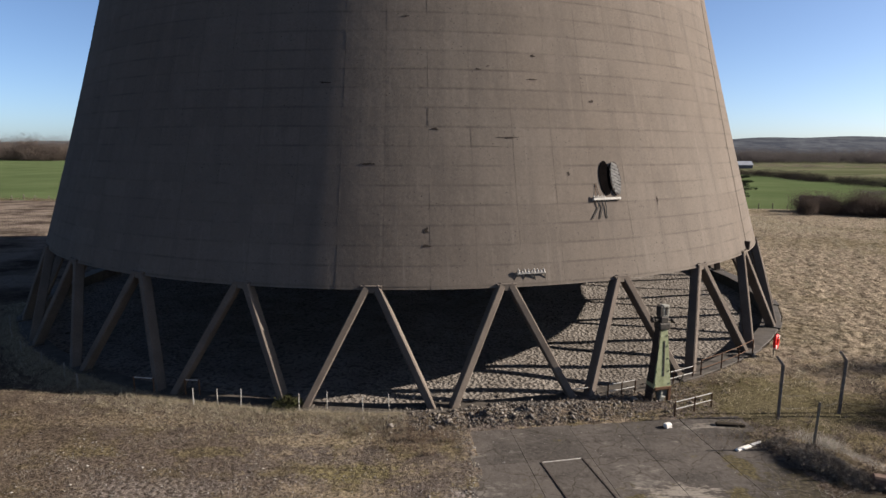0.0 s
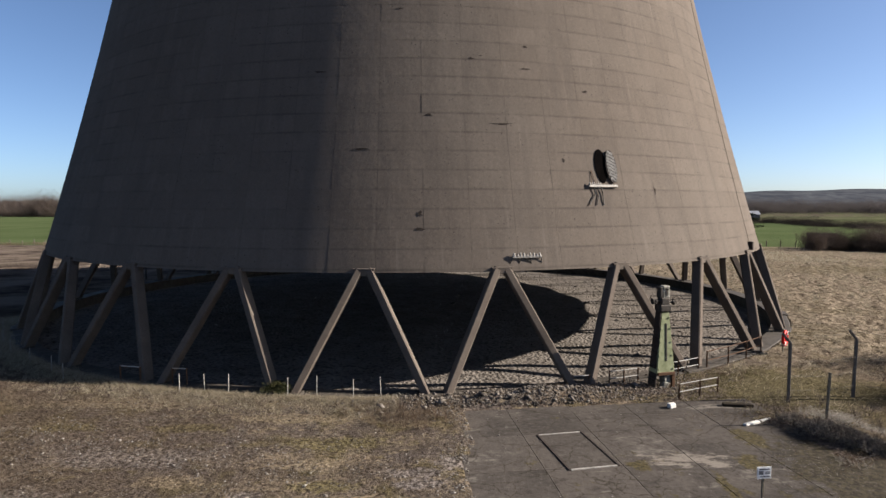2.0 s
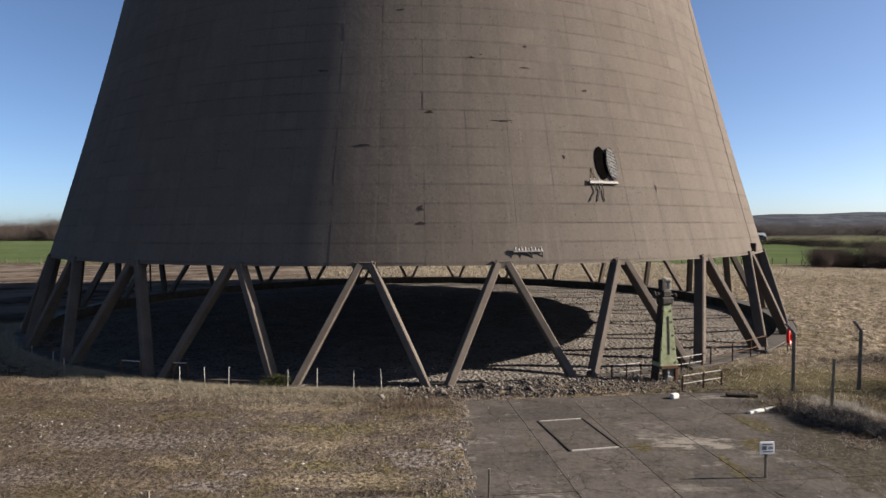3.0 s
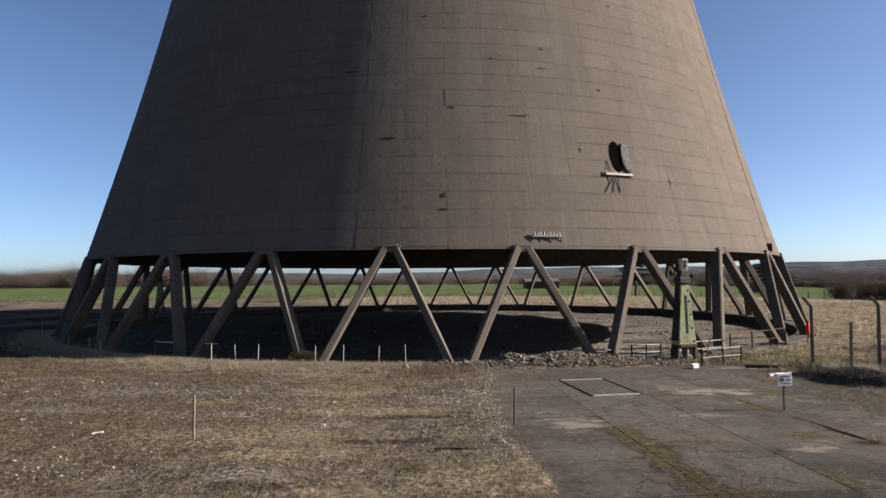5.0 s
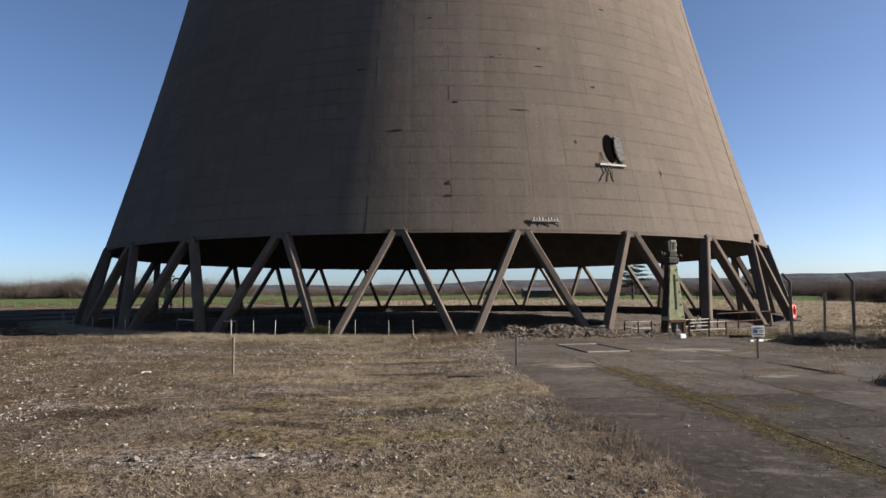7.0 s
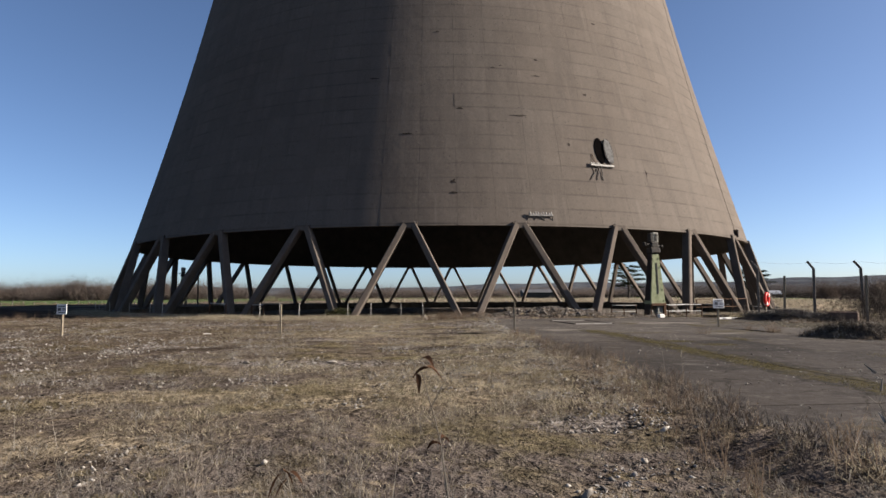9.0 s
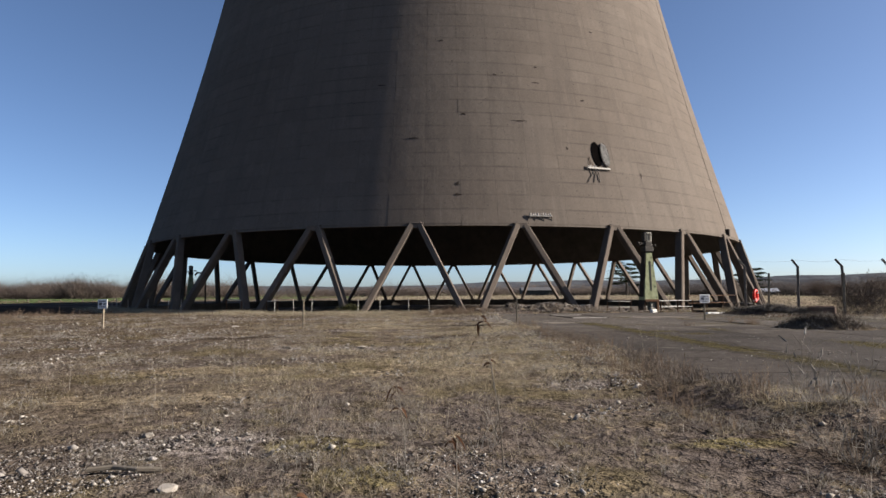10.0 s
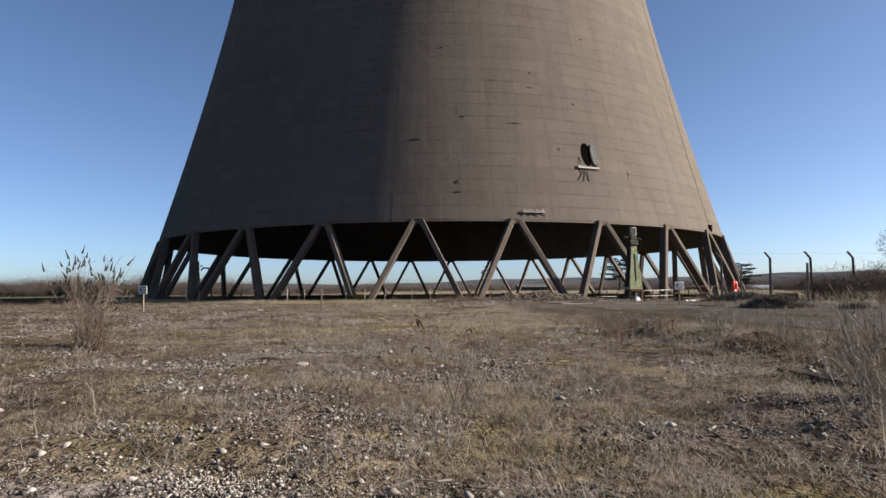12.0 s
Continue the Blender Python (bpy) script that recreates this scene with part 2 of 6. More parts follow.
# patches of the waste ground in plan: x, y and half widths
MOSSY = ((-1.5, 7.75, 0.9, 0.22), (-1.35, 6.1, 0.7, 0.40), (-0.2, 6.3, 0.8, 0.45), (-1.05, -8.8, 0.40, 0.20), (0.6, -8.7, 0.55, 0.20),
         (-0.05, -9.05, 0.7, 0.22), (-1.6, -3.7, 0.55, 0.35), (-1.1, -4.5, 0.45, 0.30), (-3.3, 20.6, 2.2, 0.8), (-9.3, 22.2, 2.0, 0.5), (-13.8, 22.1, 1.6, 0.5), (-3.2, 17.4, 1.2, 0.5), (1.7, -3.75, 0.6, 0.2))
# bare soil; the first two patches colour in shade under the weed tangle
BARE_AND_SHADE = ((3.6, -6.2, 1.4, 1.1), (3.0, -4.3, 1.2, 0.6), (-0.6, 8.1, 1.4, 0.35), (-3.0, 7.2, 1.2, 0.3), (-1.46, 7.15, 0.85, 0.11), (-6.9, 8.2, 1.7, 0.6), (-4.3, 8.35, 1.3, 0.30), (-1.6, 13.0, 1.5, 0.22), (-3.7, 9.9, 1.0, 0.35), (-3.9, 20.9, 0.7, 0.15), (-0.7, -8.05, 0.45, 0.13), (-3.6, -6.75, 0.8, 0.15), (1.3, -8.1, 0.6, 0.2), (-1.2, 15.4, 1.4, 0.2),
        (13.6, 18.0, 2.2, 2.0), (16.6, 19.6, 2.4, 1.5), (15.0, 15.4, 3.0, 1.6))
STONY = ((1.75, 1.6, 0.35, 0.4), (1.6, -0.1, 0.4, 0.35), (0.8, -0.8, 0.5, 0.25), (1.2, -2.1, 0.5, 0.25), (1.5, -2.7, 0.4, 0.2), (2.3, -2.1, 0.35, 0.2), (-0.9, -5.6, 0.5, 0.3), (-2.2, -6.6, 0.6, 0.25), (-2.05, -8.75, 1.1, 0.32), (-1.72, -8.52, 0.35, 0.2), (0.9, -7.55, 0.8, 0.2), (-3.0, -5.5, 0.45, 0.28), (-2.6, -3.7, 1.0, 0.45), (-3.0, -4.65, 0.6, 0.3), (0.95, -2.55, 0.45, 0.3),
         (0.05, -4.2, 0.55, 0.35), (-4.0, 10.6, 1.0, 0.5), (-6.0, 16.0, 1.1, 0.4), (-5.4, 16.8, 0.65, 0.3), (-0.3, 17.5, 0.9, 0.5), (0.6, 18.9, 0.6, 0.6), (-0.5, 18.2, 1.3, 0.35), (-3.4, 14.65, 0.9, 0.4), (-3.5, 5.0, 2.2, 0.6), (-10.5, 19.5, 3.0, 1.0), (-12.5, 16.5, 2.5, 0.8), (-7.9, 8.9, 1.0, 0.4), (-1.5, -7.25, 0.6, 0.2), (1.0, -0.6, 0.8, 0.4))
STRAWY = ((1.2, 10.4, 0.9, 1.4), (-5.5, 13.6, 3.5, 1.0), (-2.5, 16.3, 2.6, 0.6), (1.5, 12.2, 0.4, 0.8), (-0.6, 1.9, 2.2, 0.9), (0.3, 0.2, 1.0, 0.5), (-4.2, 1.2, 2.4, 0.6), (-4.0, -1.4, 1.8, 0.5), (0.2, -1.6, 0.9, 0.35), (-13.4, 25.0, 4.5, 0.8), (-3.8, 18.9, 1.1, 0.5), (-8.0, 17.7, 1.4, 0.5), (-5.5, 23.2, 3.2, 0.6), (0.2, 10.2, 1.4, 0.8), (-0.2, 3.4, 1.5, 0.7), (-3.0, -6.1, 0.8, 0.3), (-0.4, -6.4, 0.9, 0.35), (-3.5, 12.0, 2.0, 0.5), (-1.0, 0.8, 1.6, 0.6))


def ground_soil():
    """Dry winter grassland: gravelly near the tower, rough grass and a green field farther off."""
    n = Nodes("winter_grassland", 1.0, spec=0.0)
    big, mid, fin, tiny = n.noise(0.12, 5, 0.6), n.noise(0.9, 5, 0.65), n.noise(7, 4, 0.7), n.noise(45, 3, 0.7)
    c = n.mix(n.ramp(mid, (0.35, 0.0), (0.65, 1.0)), (0.070, 0.057, 0.043), (0.165, 0.137, 0.098))
    c = n.mix(n.math("MULTIPLY", n.ramp(big, (0.44, 0.0), (0.56, 1.0)), 0.65), c, (0.102, 0.090, 0.082))
    c = n.mix(n.math("MULTIPLY", n.ramp(n.noise(0.42, 5, 0.6), (0.52, 0.0), (0.60, 1.0)), 0.6), c, (0.122, 0.104, 0.046))
    c = n.mix(n.math("MULTIPLY", n.ramp(n.noise(0.5, 5, 0.7, stretch=(0.6, 1.4, 1)), (0.56, 0.0), (0.64, 1.0)), 0.7), c, (0.235, 0.194, 0.130))
    c = n.mix(n.math("MULTIPLY", n.ramp(n.noise(1.7, 5, 0.7), (0.56, 0.0), (0.64, 1.0)), 0.75), c, (0.040, 0.032, 0.024))
    c = n.mix(n.math("MULTIPLY", n.ramp(n.noise(1.1, 5, 0.7), (0.60, 0.0), (0.66, 1.0)), 0.6), c, (0.128, 0.108, 0.046))
    c = n.mix(n.math("MULTIPLY", n.ramp(n.noise(2.6, 4, 0.7), (0.58, 0.0), (0.66, 1.0)), 0.7), c, (0.240, 0.198, 0.126))
    rag = n.math("MULTIPLY", n.math("SUBTRACT", n.noise(2.4, 6, 0.72), 0.5), 2.2)
    for spots, shade, light, amount in ((STRAWY, (0.150, 0.122, 0.078), (0.290, 0.244, 0.164), 0.8), (STONY, (0.085, 0.075, 0.066), (0.250, 0.226, 0.200), 0.85),
                                        (MOSSY, (0.070, 0.062, 0.028), (0.165, 0.145, 0.064), 0.75), (BARE_AND_SHADE, (0.024, 0.019, 0.014), (0.060, 0.048, 0.036), 0.9)):
        mask = 0.0
        for px, py, sx, sy in sorted(spots, key=lambda q: -q[2] * q[3])[:14]:
            mask = n.math("MAXIMUM", n.spot(px, py, sx, sy, rag), mask)
        c = n.mix(n.math("MULTIPLY", mask, amount), c, n.mix(n.ramp(fin, (0.38, 0.0), (0.62, 1.0)), shade, light))
    c = n.mix(n.math("MULTIPLY", n.ramp(fin, (0.38, 1.0), (0.55, 0.0)), 0.75), c, (0.030, 0.024, 0.018))
    c = n.mix(n.math("MULTIPLY", n.ramp(tiny, (0.58, 0.0), (0.70, 1.0)), 0.6), c, (0.225, 0.198, 0.162))
    x, y = n.axis(0), n.axis(1)
    wob = n.math("MULTIPLY", n.math("SUBTRACT", n.noise(0.05, 4), 0.5), 10.0)
    rough = n.mix(n.ramp(n.noise(1.7, 5, 0.7), (0.40, 0.0), (0.56, 1.0)), (0.080, 0.065, 0.046), (0.245, 0.209, 0.153))
    rough = n.mix(n.math("MULTIPLY", n.ramp(n.noise(0.06, 4), (0.5, 0.0), (0.66, 1.0)), 0.5), rough, (0.078, 0.070, 0.030))
    # browner heath away from the apron
    heath = n.math("MULTIPLY", n.math("ADD", n.math("SUBTRACT", -3.0, x), wob), 0.14, True)
    c = n.mix(n.math("MULTIPLY", heath, 0.5), c, n.mix(n.ramp(fin, (0.4, 0.0), (0.6, 1.0)), (0.036, 0.028, 0.020), (0.085, 0.066, 0.046)))
    # rough pale grass beyond the tower
    edge = n.math("ADD", n.math("ADD", y, wob), n.math("MULTIPLY", x, 0.25))
    west = n.math("MULTIPLY", n.math("SUBTRACT", 0.0, x), 0.03, True)
    rough = n.mix(west, rough, n.mix(n.ramp(n.noise(0.16, 6, 0.7, stretch=(0.7, 1, 1)), (0.4, 0.0), (0.6, 1.0)), (0.052, 0.042, 0.033), (0.175, 0.148, 0.116)))
    wild = n.math("MULTIPLY", n.math("SUBTRACT", edge, 32.0), 0.12, True)
    c = n.mix(wild, c, rough)
    # green field
    field = n.mix(n.ramp(n.noise(0.03, 5), (0.35, 0.0), (0.65, 1.0)), (0.060, 0.090, 0.038), (0.086, 0.116, 0.052))
    field = n.mix(n.math("MULTIPLY", n.ramp(n.noise(0.5, 4, stretch=(0.08, 1, 1)), (0.4, 0.0), (0.7, 1.0)), 0.3), field, (0.078, 0.084, 0.034))
    f0 = n.math("MULTIPLY", n.math("SUBTRACT", y, n.math("SUBTRACT", 140.0, n.math("MULTIPLY", x, 0.09))), 0.6, True)
    f1 = n.math("MULTIPLY", n.math("SUBTRACT", n.math("SUBTRACT", 690.0, n.math("MULTIPLY", n.math("MAXIMUM", n.math("SUBTRACT", x, 70.0), 0.0), 3.1)), y), 0.3, True)
    c = n.mix(n.math("MULTIPLY", f0, f1), c, field)
    # dull pasture beyond the field
    past = n.mix(n.ramp(n.noise(0.012, 4, stretch=(1, 3, 1)), (0.42, 0.0), (0.58, 1.0)), (0.068, 0.080, 0.040), (0.112, 0.112, 0.068))
    c = n.mix(n.math("MULTIPLY", f0, n.math("SUBTRACT", 1.0, f1)), c, past)
    # mossy turf by the fence
    q = n.t.nodes.new("ShaderNodeVectorMath")
    q.operation = "LENGTH"
    n.put(q.inputs[0], n.scaled((0.20, 0.30, 0.0), n.shifted((-16.5, -27.0, 0.0))))
    turf = n.ramp(n.math("ADD", q.outputs["Value"], n.math("MULTIPLY", n.math("SUBTRACT", mid, 0.5), 1.6)), (0.7, 0.85), (1.15, 0.0))
    c = n.mix(turf, c, n.mix(n.ramp(fin, (0.4, 0.0), (0.62, 1.0)), (0.060, 0.053, 0.030), (0.112, 0.101, 0.054)))
    c = n.mix(1.0, c, (1.03, 0.99, 1.03), "MULTIPLY")
    n.bump(n.noise(26, 3, 0.7), 0.9, 0.03)
    n.bump(fin, 1.0, 0.11)
    n.bump(n.noise(2.4, 4, 0.65), 0.8, 0.16)
    n.bump(n.math("MULTIPLY", n.noise(1.5, 4, 0.6), wild), 0.9, 0.55)
    return n.color(c)


def rubble_floor():
    n = Nodes("basin_rubble", 1.0, spec=0.0)
    v, vc = n.voronoi(4.5)
    f = n.noise(20, 4, 0.7)
    c = n.mix(n.ramp(n.noise(0.5, 4), (0.35, 0.0), (0.65, 1.0)), (0.120, 0.106, 0.094), (0.175, 0.156, 0.140))
    c = n.mix(n.math("MULTIPLY", n.ramp(f, (0.55, 0.0), (0.75, 1.0)), 0.6), c, (0.235, 0.214, 0.184))
    c = n.mix(n.math("MULTIPLY", n.ramp(v, (0.55, 0.0), (0.8, 1.0)), 0.6), c, (0.043, 0.036, 0.029))
    n.bump(f, 0.8, 0.03)
    n.bump(v, 0.9, 0.12)
    return n.color(c)


def varied(name, *colors, rough=0.95, scale=9.0, spec=0.05, patchy=False, thin=0.0):
    """Pieces of a joined mesh that differ in colour from one to the next."""
    n = Nodes(name, rough, spec=spec)
    stops = [(i / max(1, len(colors) - 1), c) for i, c in enumerate(colors)]
    c = n.ramp(n.random(), *stops)
    if patchy:
        # greener, bleached and burnt-brown patches over the ground
        c = n.mix(n.ramp(n.noise(0.42, 5, 0.6), (0.52, 0.0), (0.60, 0.5)), c, (0.165, 0.134, 0.062))
        c = n.mix(n.ramp(n.noise(0.62, 5, 0.65), (0.53, 0.0), (0.60, 0.65)), c, (0.075, 0.058, 0.042))
        c = n.mix(n.ramp(n.noise(0.8, 4, 0.65, stretch=(0.6, 1.2, 1)), (0.55, 0.0), (0.62, 0.7)), c, (0.36, 0.31, 0.22))
    c = n.mix(n.math("MULTIPLY", n.noise(scale, 3), 0.5), c, n.mix(1.0, c, (0.5, 0.5, 0.5), "MULTIPLY"))
    if thin:
        n.thin(c, thin)
    return n.color(c)


M_SHELL, M_COL, M_SLAB, M_GROUND, M_RUBBLE = shell_concrete(), column_concrete(), slab_concrete(), ground_soil(), rubble_floor()
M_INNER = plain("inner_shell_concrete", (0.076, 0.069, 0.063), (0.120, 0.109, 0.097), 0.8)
M_KERB = plain("basin_kerb_concrete", (0.034, 0.029, 0.024), (0.082, 0.070, 0.059), 1.8, bump=0.01)
M_POST = plain("fence_post_concrete", (0.086, 0.072, 0.061), (0.158, 0.137, 0.119), 5)
M_WOOD = plain("grey_stake_wood", (0.122, 0.101, 0.072), (0.230, 0.194, 0.144), 12)
M_WHITE = plain("dull_white_paint", (0.50, 0.48, 0.44), (0.72, 0.70, 0.66), 9, 0.6)
M_SIGN = plain("sign_face_white", (0.62, 0.62, 0.62), (0.78, 0.78, 0.77), 7, 0.5)
M_INK = plain("sign_ink_grey", (0.07, 0.07, 0.08), (0.13, 0.13, 0.14), 9, 0.6)
M_GREEN = plain("faded_green_paint", (0.150, 0.168, 0.088), (0.285, 0.305, 0.185), 3.5, 0.75, bump=0.006)
M_CASING = plain("flaking_pale_casing", (0.10, 0.095, 0.075), (0.33, 0.32, 0.28), 7, 0.8, bump=0.01)
M_DULL = plain("dirty_white_fittings", (0.20, 0.185, 0.165), (0.42, 0.40, 0.37), 9, 0.7)
M_WOOL = varied("grey_woolly_weeds", (0.13, 0.116, 0.102), (0.28, 0.256, 0.228), (0.42, 0.39, 0.352), (0.20, 0.172, 0.138), thin=0.4)
M_TANGLE = varied("grey_brown_stems", (0.075, 0.060, 0.049), (0.15, 0.125, 0.104), (0.24, 0.208, 0.178))
M_BRAMBLE = varied("brown_bramble_stems", (0.058, 0.046, 0.037), (0.112, 0.090, 0.072), (0.18, 0.150, 0.124))
M_IRON = plain("dark_cast_iron", (0.030, 0.028, 0.026), (0.075, 0.065, 0.055), 8, 0.7, 0.3)
M_RUST = plain("rusted_steel", (0.061, 0.032, 0.018), (0.122, 0.068, 0.040), 10, 0.85, 0.2)
M_GALV = plain("galvanised_rail", (0.302, 0.295, 0.281), (0.432, 0.418, 0.396), 9, 0.5, 0.4)
M_RED = plain("red_plastic", (0.50, 0.018, 0.014), (0.68, 0.030, 0.022), 9, 0.45)
M_CABLE = plain("black_cable", (0.02, 0.02, 0.02), (0.05, 0.045, 0.04), 9, 0.6)
M_DRUM = plain("weathered_drum_timber", (0.060, 0.058, 0.056), (0.150, 0.145, 0.138), 6, 0.85)
M_DARK = plain("dark_plate_and_shade", (0.020, 0.016, 0.014), (0.050, 0.038, 0.032), 6, 0.8)
# far tree belts are made paler, with the haze of distance in their colour
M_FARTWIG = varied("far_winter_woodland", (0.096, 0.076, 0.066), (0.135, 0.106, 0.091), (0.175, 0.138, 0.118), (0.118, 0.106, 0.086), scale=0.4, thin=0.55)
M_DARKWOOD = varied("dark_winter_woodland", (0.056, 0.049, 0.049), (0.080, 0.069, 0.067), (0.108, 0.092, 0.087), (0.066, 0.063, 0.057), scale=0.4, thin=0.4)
M_SCRUB = varied("dark_thorn_scrub", (0.020, 0.017, 0.014), (0.040, 0.032, 0.026), (0.060, 0.046, 0.036))
M_THORN = varied("brown_thorn_bushes", (0.040, 0.031, 0.027), (0.075, 0.056, 0.048), (0.115, 0.087, 0.073), (0.050, 0.046, 0.032), thin=0.25)
M_BARK = plain("tree_bark", (0.036, 0.030, 0.024), (0.072, 0.061, 0.050), 7)
M_NEEDLE = varied("cedar_needles", (0.012, 0.019, 0.010), (0.024, 0.033, 0.017))
M_STRAW = varied("dead_grass", (0.105, 0.087, 0.063), (0.35, 0.294, 0.210), (0.52, 0.448, 0.332), (0.175, 0.140, 0.099), (0.165, 0.147, 0.078), patchy=True, thin=0.4)
M_STALK = varied("dry_weed_stalks", (0.15, 0.128, 0.104), (0.33, 0.30, 0.26), (0.22, 0.19, 0.155), thin=0.4)
M_STONE = varied("broken_stone", (0.055, 0.048, 0.044), (0.12, 0.106, 0.098), (0.20, 0.184, 0.170), (0.27, 0.249, 0.232), (0.37, 0.350, 0.330))
M_CHALK = varied("pale_mortar", (0.16, 0.143, 0.124), (0.26, 0.236, 0.208), (0.40, 0.37, 0.33), rough=1.0, scale=30.0)
M_LEAF = varied("curled_dead_leaves", (0.050, 0.026, 0.016), (0.085, 0.045, 0.027), (0.12, 0.068, 0.042), thin=0.3)
M_TUFT = varied("pale_tussock_grass", (0.16, 0.133, 0.094), (0.31, 0.265, 0.194), (0.46, 0.404, 0.305), thin=0.4)
M_MOSS = varied("damp_moss", (0.064, 0.055, 0.028), (0.118, 0.101, 0.050), (0.17, 0.142, 0.076), thin=0.4)
M_BROWNWEED = varied("brown_dock_stems", (0.088, 0.060, 0.043), (0.155, 0.112, 0.080), (0.22, 0.172, 0.126), thin=0.4)
M_IVY = varied("evergreen_scrub", (0.025, 0.032, 0.013), (0.050, 0.054, 0.022), (0.072, 0.061, 0.032))
M_BRUSH = varied("grey_brushwood", (0.045, 0.040, 0.036), (0.115, 0.104, 0.095), (0.23, 0.215, 0.20))
M_CLOD = varied("dark_soil_clods", (0.032, 0.026, 0.019), (0.054, 0.043, 0.032), (0.086, 0.071, 0.054))
M_SEED = plain("dark_seed_heads", (0.025, 0.019, 0.016), (0.050, 0.036, 0.029), 20)
M_BRICK = plain("old_brown_brick", (0.085, 0.055, 0.042), (0.14, 0.092, 0.07), 6)
M_BASINSTONE = varied("basin_broken_stone", (0.070, 0.060, 0.051), (0.135, 0.118, 0.102), (0.23, 0.206, 0.182))
M_HOLE_SHADE = plain("black_hole_shade", (0.002, 0.002, 0.002), (0.005, 0.004, 0.004), 3, 1.0, spec=0.0)
M_SPALL = plain("spalled_dark_concrete", (0.018, 0.015, 0.013), (0.050, 0.038, 0.030), 12, 1.0)
M_WIRE = plain("dull_fence_wire", (0.10, 0.095, 0.09), (0.16, 0.15, 0.14), 9, 0.6, 0.5)
M_HEATH = varied("brown_heath_grass", (0.050, 0.038, 0.029), (0.130, 0.101, 0.072), (0.23, 0.186, 0.138), (0.090, 0.062, 0.046), (0.078, 0.068, 0.034), patchy=True, thin=0.4)

# ---- building helpers ----
def mesh_of(name, verts, faces, mats, smooth=False):
    me = bpy.data.meshes.new(name)
    me.from_pydata(verts if isinstance(verts, list) else verts.tolist(), [], faces if isinstance(faces, list) else faces.tolist())
    for m in mats if isinstance(mats, (list, tuple)) else [mats]:
        me.materials.append(m)
    if smooth:
        me.shade_smooth()
    me.update()
    return me


def under(ob, parent):
    if parent is not None:
        ob.parent = parent
    return ob


def part(name, bm, material, parent=None, label="", smooth=False):
    """Links a bmesh as one mesh object under a thing or a part."""
    me = bpy.data.meshes.new(name)
    bm.to_mesh(me)
    bm.free()
    me.materials.append(material)
    if smooth:
        me.shade_smooth()
    ob = under(new(name, me), parent)
    return tagged(ob, label)


def thing(name, m, label, category, group="", kind=""):
    ob = new(name)
    ob.matrix_world = m
    ob.empty_display_size = 0.2
    return tagged(ob, label, category, group, kind)


def box(bm, size, m=None, bevel=0.0, taper=1.0):
    r = bmesh.ops.create_cube(bm, size=1.0)
    for v in r["verts"]:
        k = taper if v.co.z > 0 else 1.0
        v.co = Vector((v.co.x * size[0] * k, v.co.y * size[1] * k, v.co.z * size[2]))
    if bevel:
        e = {x for v in r["verts"] for x in v.link_edges}
        r = bmesh.ops.bevel(bm, geom=list(e), offset=bevel, segments=1, affect="EDGES")
    if m is not None:
        vs = {v for f in r["faces"] for v in f.verts} if bevel else set(r["verts"])
        if bevel:
            seen, todo = set(), list(vs)
            while todo:
                v = todo.pop()
                if v in seen:
                    continue
                seen.add(v)
                todo += [x.other_vert(v) for x in v.link_edges]
            vs = seen
        bmesh.ops.transform(bm, matrix=m, verts=list(vs))
    return bm


def rod(bm, a, b, r, sides=8, r2=None):
    a, b = Vector(a), Vector(b)
    d = b - a
    q = d.to_track_quat("Z", "Y").to_matrix().to_4x4()
    bmesh.ops.create_cone(bm, cap_ends=True, segments=sides, radius1=r, radius2=r if r2 is None else r2, depth=d.length,
                          matrix=Matrix.Translation((a + b) / 2) @ q)
    return bm


def tube(bm, points, r, sides=6):
    for a, b in zip(points, points[1:]):
        rod(bm, a, b, r, sides)
    return bm


def disc(bm, r, depth, m, sides=32):
    bmesh.ops.create_cone(bm, cap_ends=True, segments=sides, radius1=r, radius2=r, depth=depth, matrix=m)
    return bm


# ---- the cooling tower ----
CX, CY = -2.71, 56.737        # axis of the tower
BAYS, APEX = 28, radians(-91.25)
EDGE, LIFT, TOP = 5.22, 0.94, 88.0
SECTORS, JOINT = 80, radians(-94.70)
FLOOR, KERB = -0.88, -0.04
STEP = 2 * math.pi / BAYS


def shell_r(z):
    return math.sqrt(353.5 + 0.1508 * (z - 62.0) ** 2)


def on_ring(r, a, z):
    return Vector((r * math.cos(a), r * math.sin(a), z))


tower = thing("cooling_tower", pose(CX, CY, 0), "huge weathered brown concrete cooling tower on V-shaped legs", "cooling tower")

lift_z = [EDGE, 5.35]
while lift_z[-1] < TOP - 0.5:
    lift_z.append(lift_z[-1] + LIFT)


def shell_core():
    """Smooth shell a little behind the cast panels, with its inner face and both rims."""
    segs, verts, faces, slot = SECTORS * 2, [], [], []
    rows = [(shell_r(z) - 0.022, z) for z in lift_z] + [(shell_r(z) - (0.42 if z < 30 else 0.30), z) for z in reversed(lift_z)]
    for r, z in rows:
        verts += [on_ring(r, JOINT + math.pi * 2 * k / segs, z)[:] for k in range(segs)]
    n = len(rows)
    for i in range(n):
        j = (i + 1) % n
        for k in range(segs):
            k2 = (k + 1) % segs
            faces.append((i * segs + k, i * segs + k2, j * segs + k2, j * segs + k))
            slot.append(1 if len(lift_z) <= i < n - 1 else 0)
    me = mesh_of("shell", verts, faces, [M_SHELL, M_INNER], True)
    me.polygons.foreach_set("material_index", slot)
    return under(new("shell", me), tower)


shell = tagged(shell_core(), "brown hyperbolic concrete shell cast in lifts")


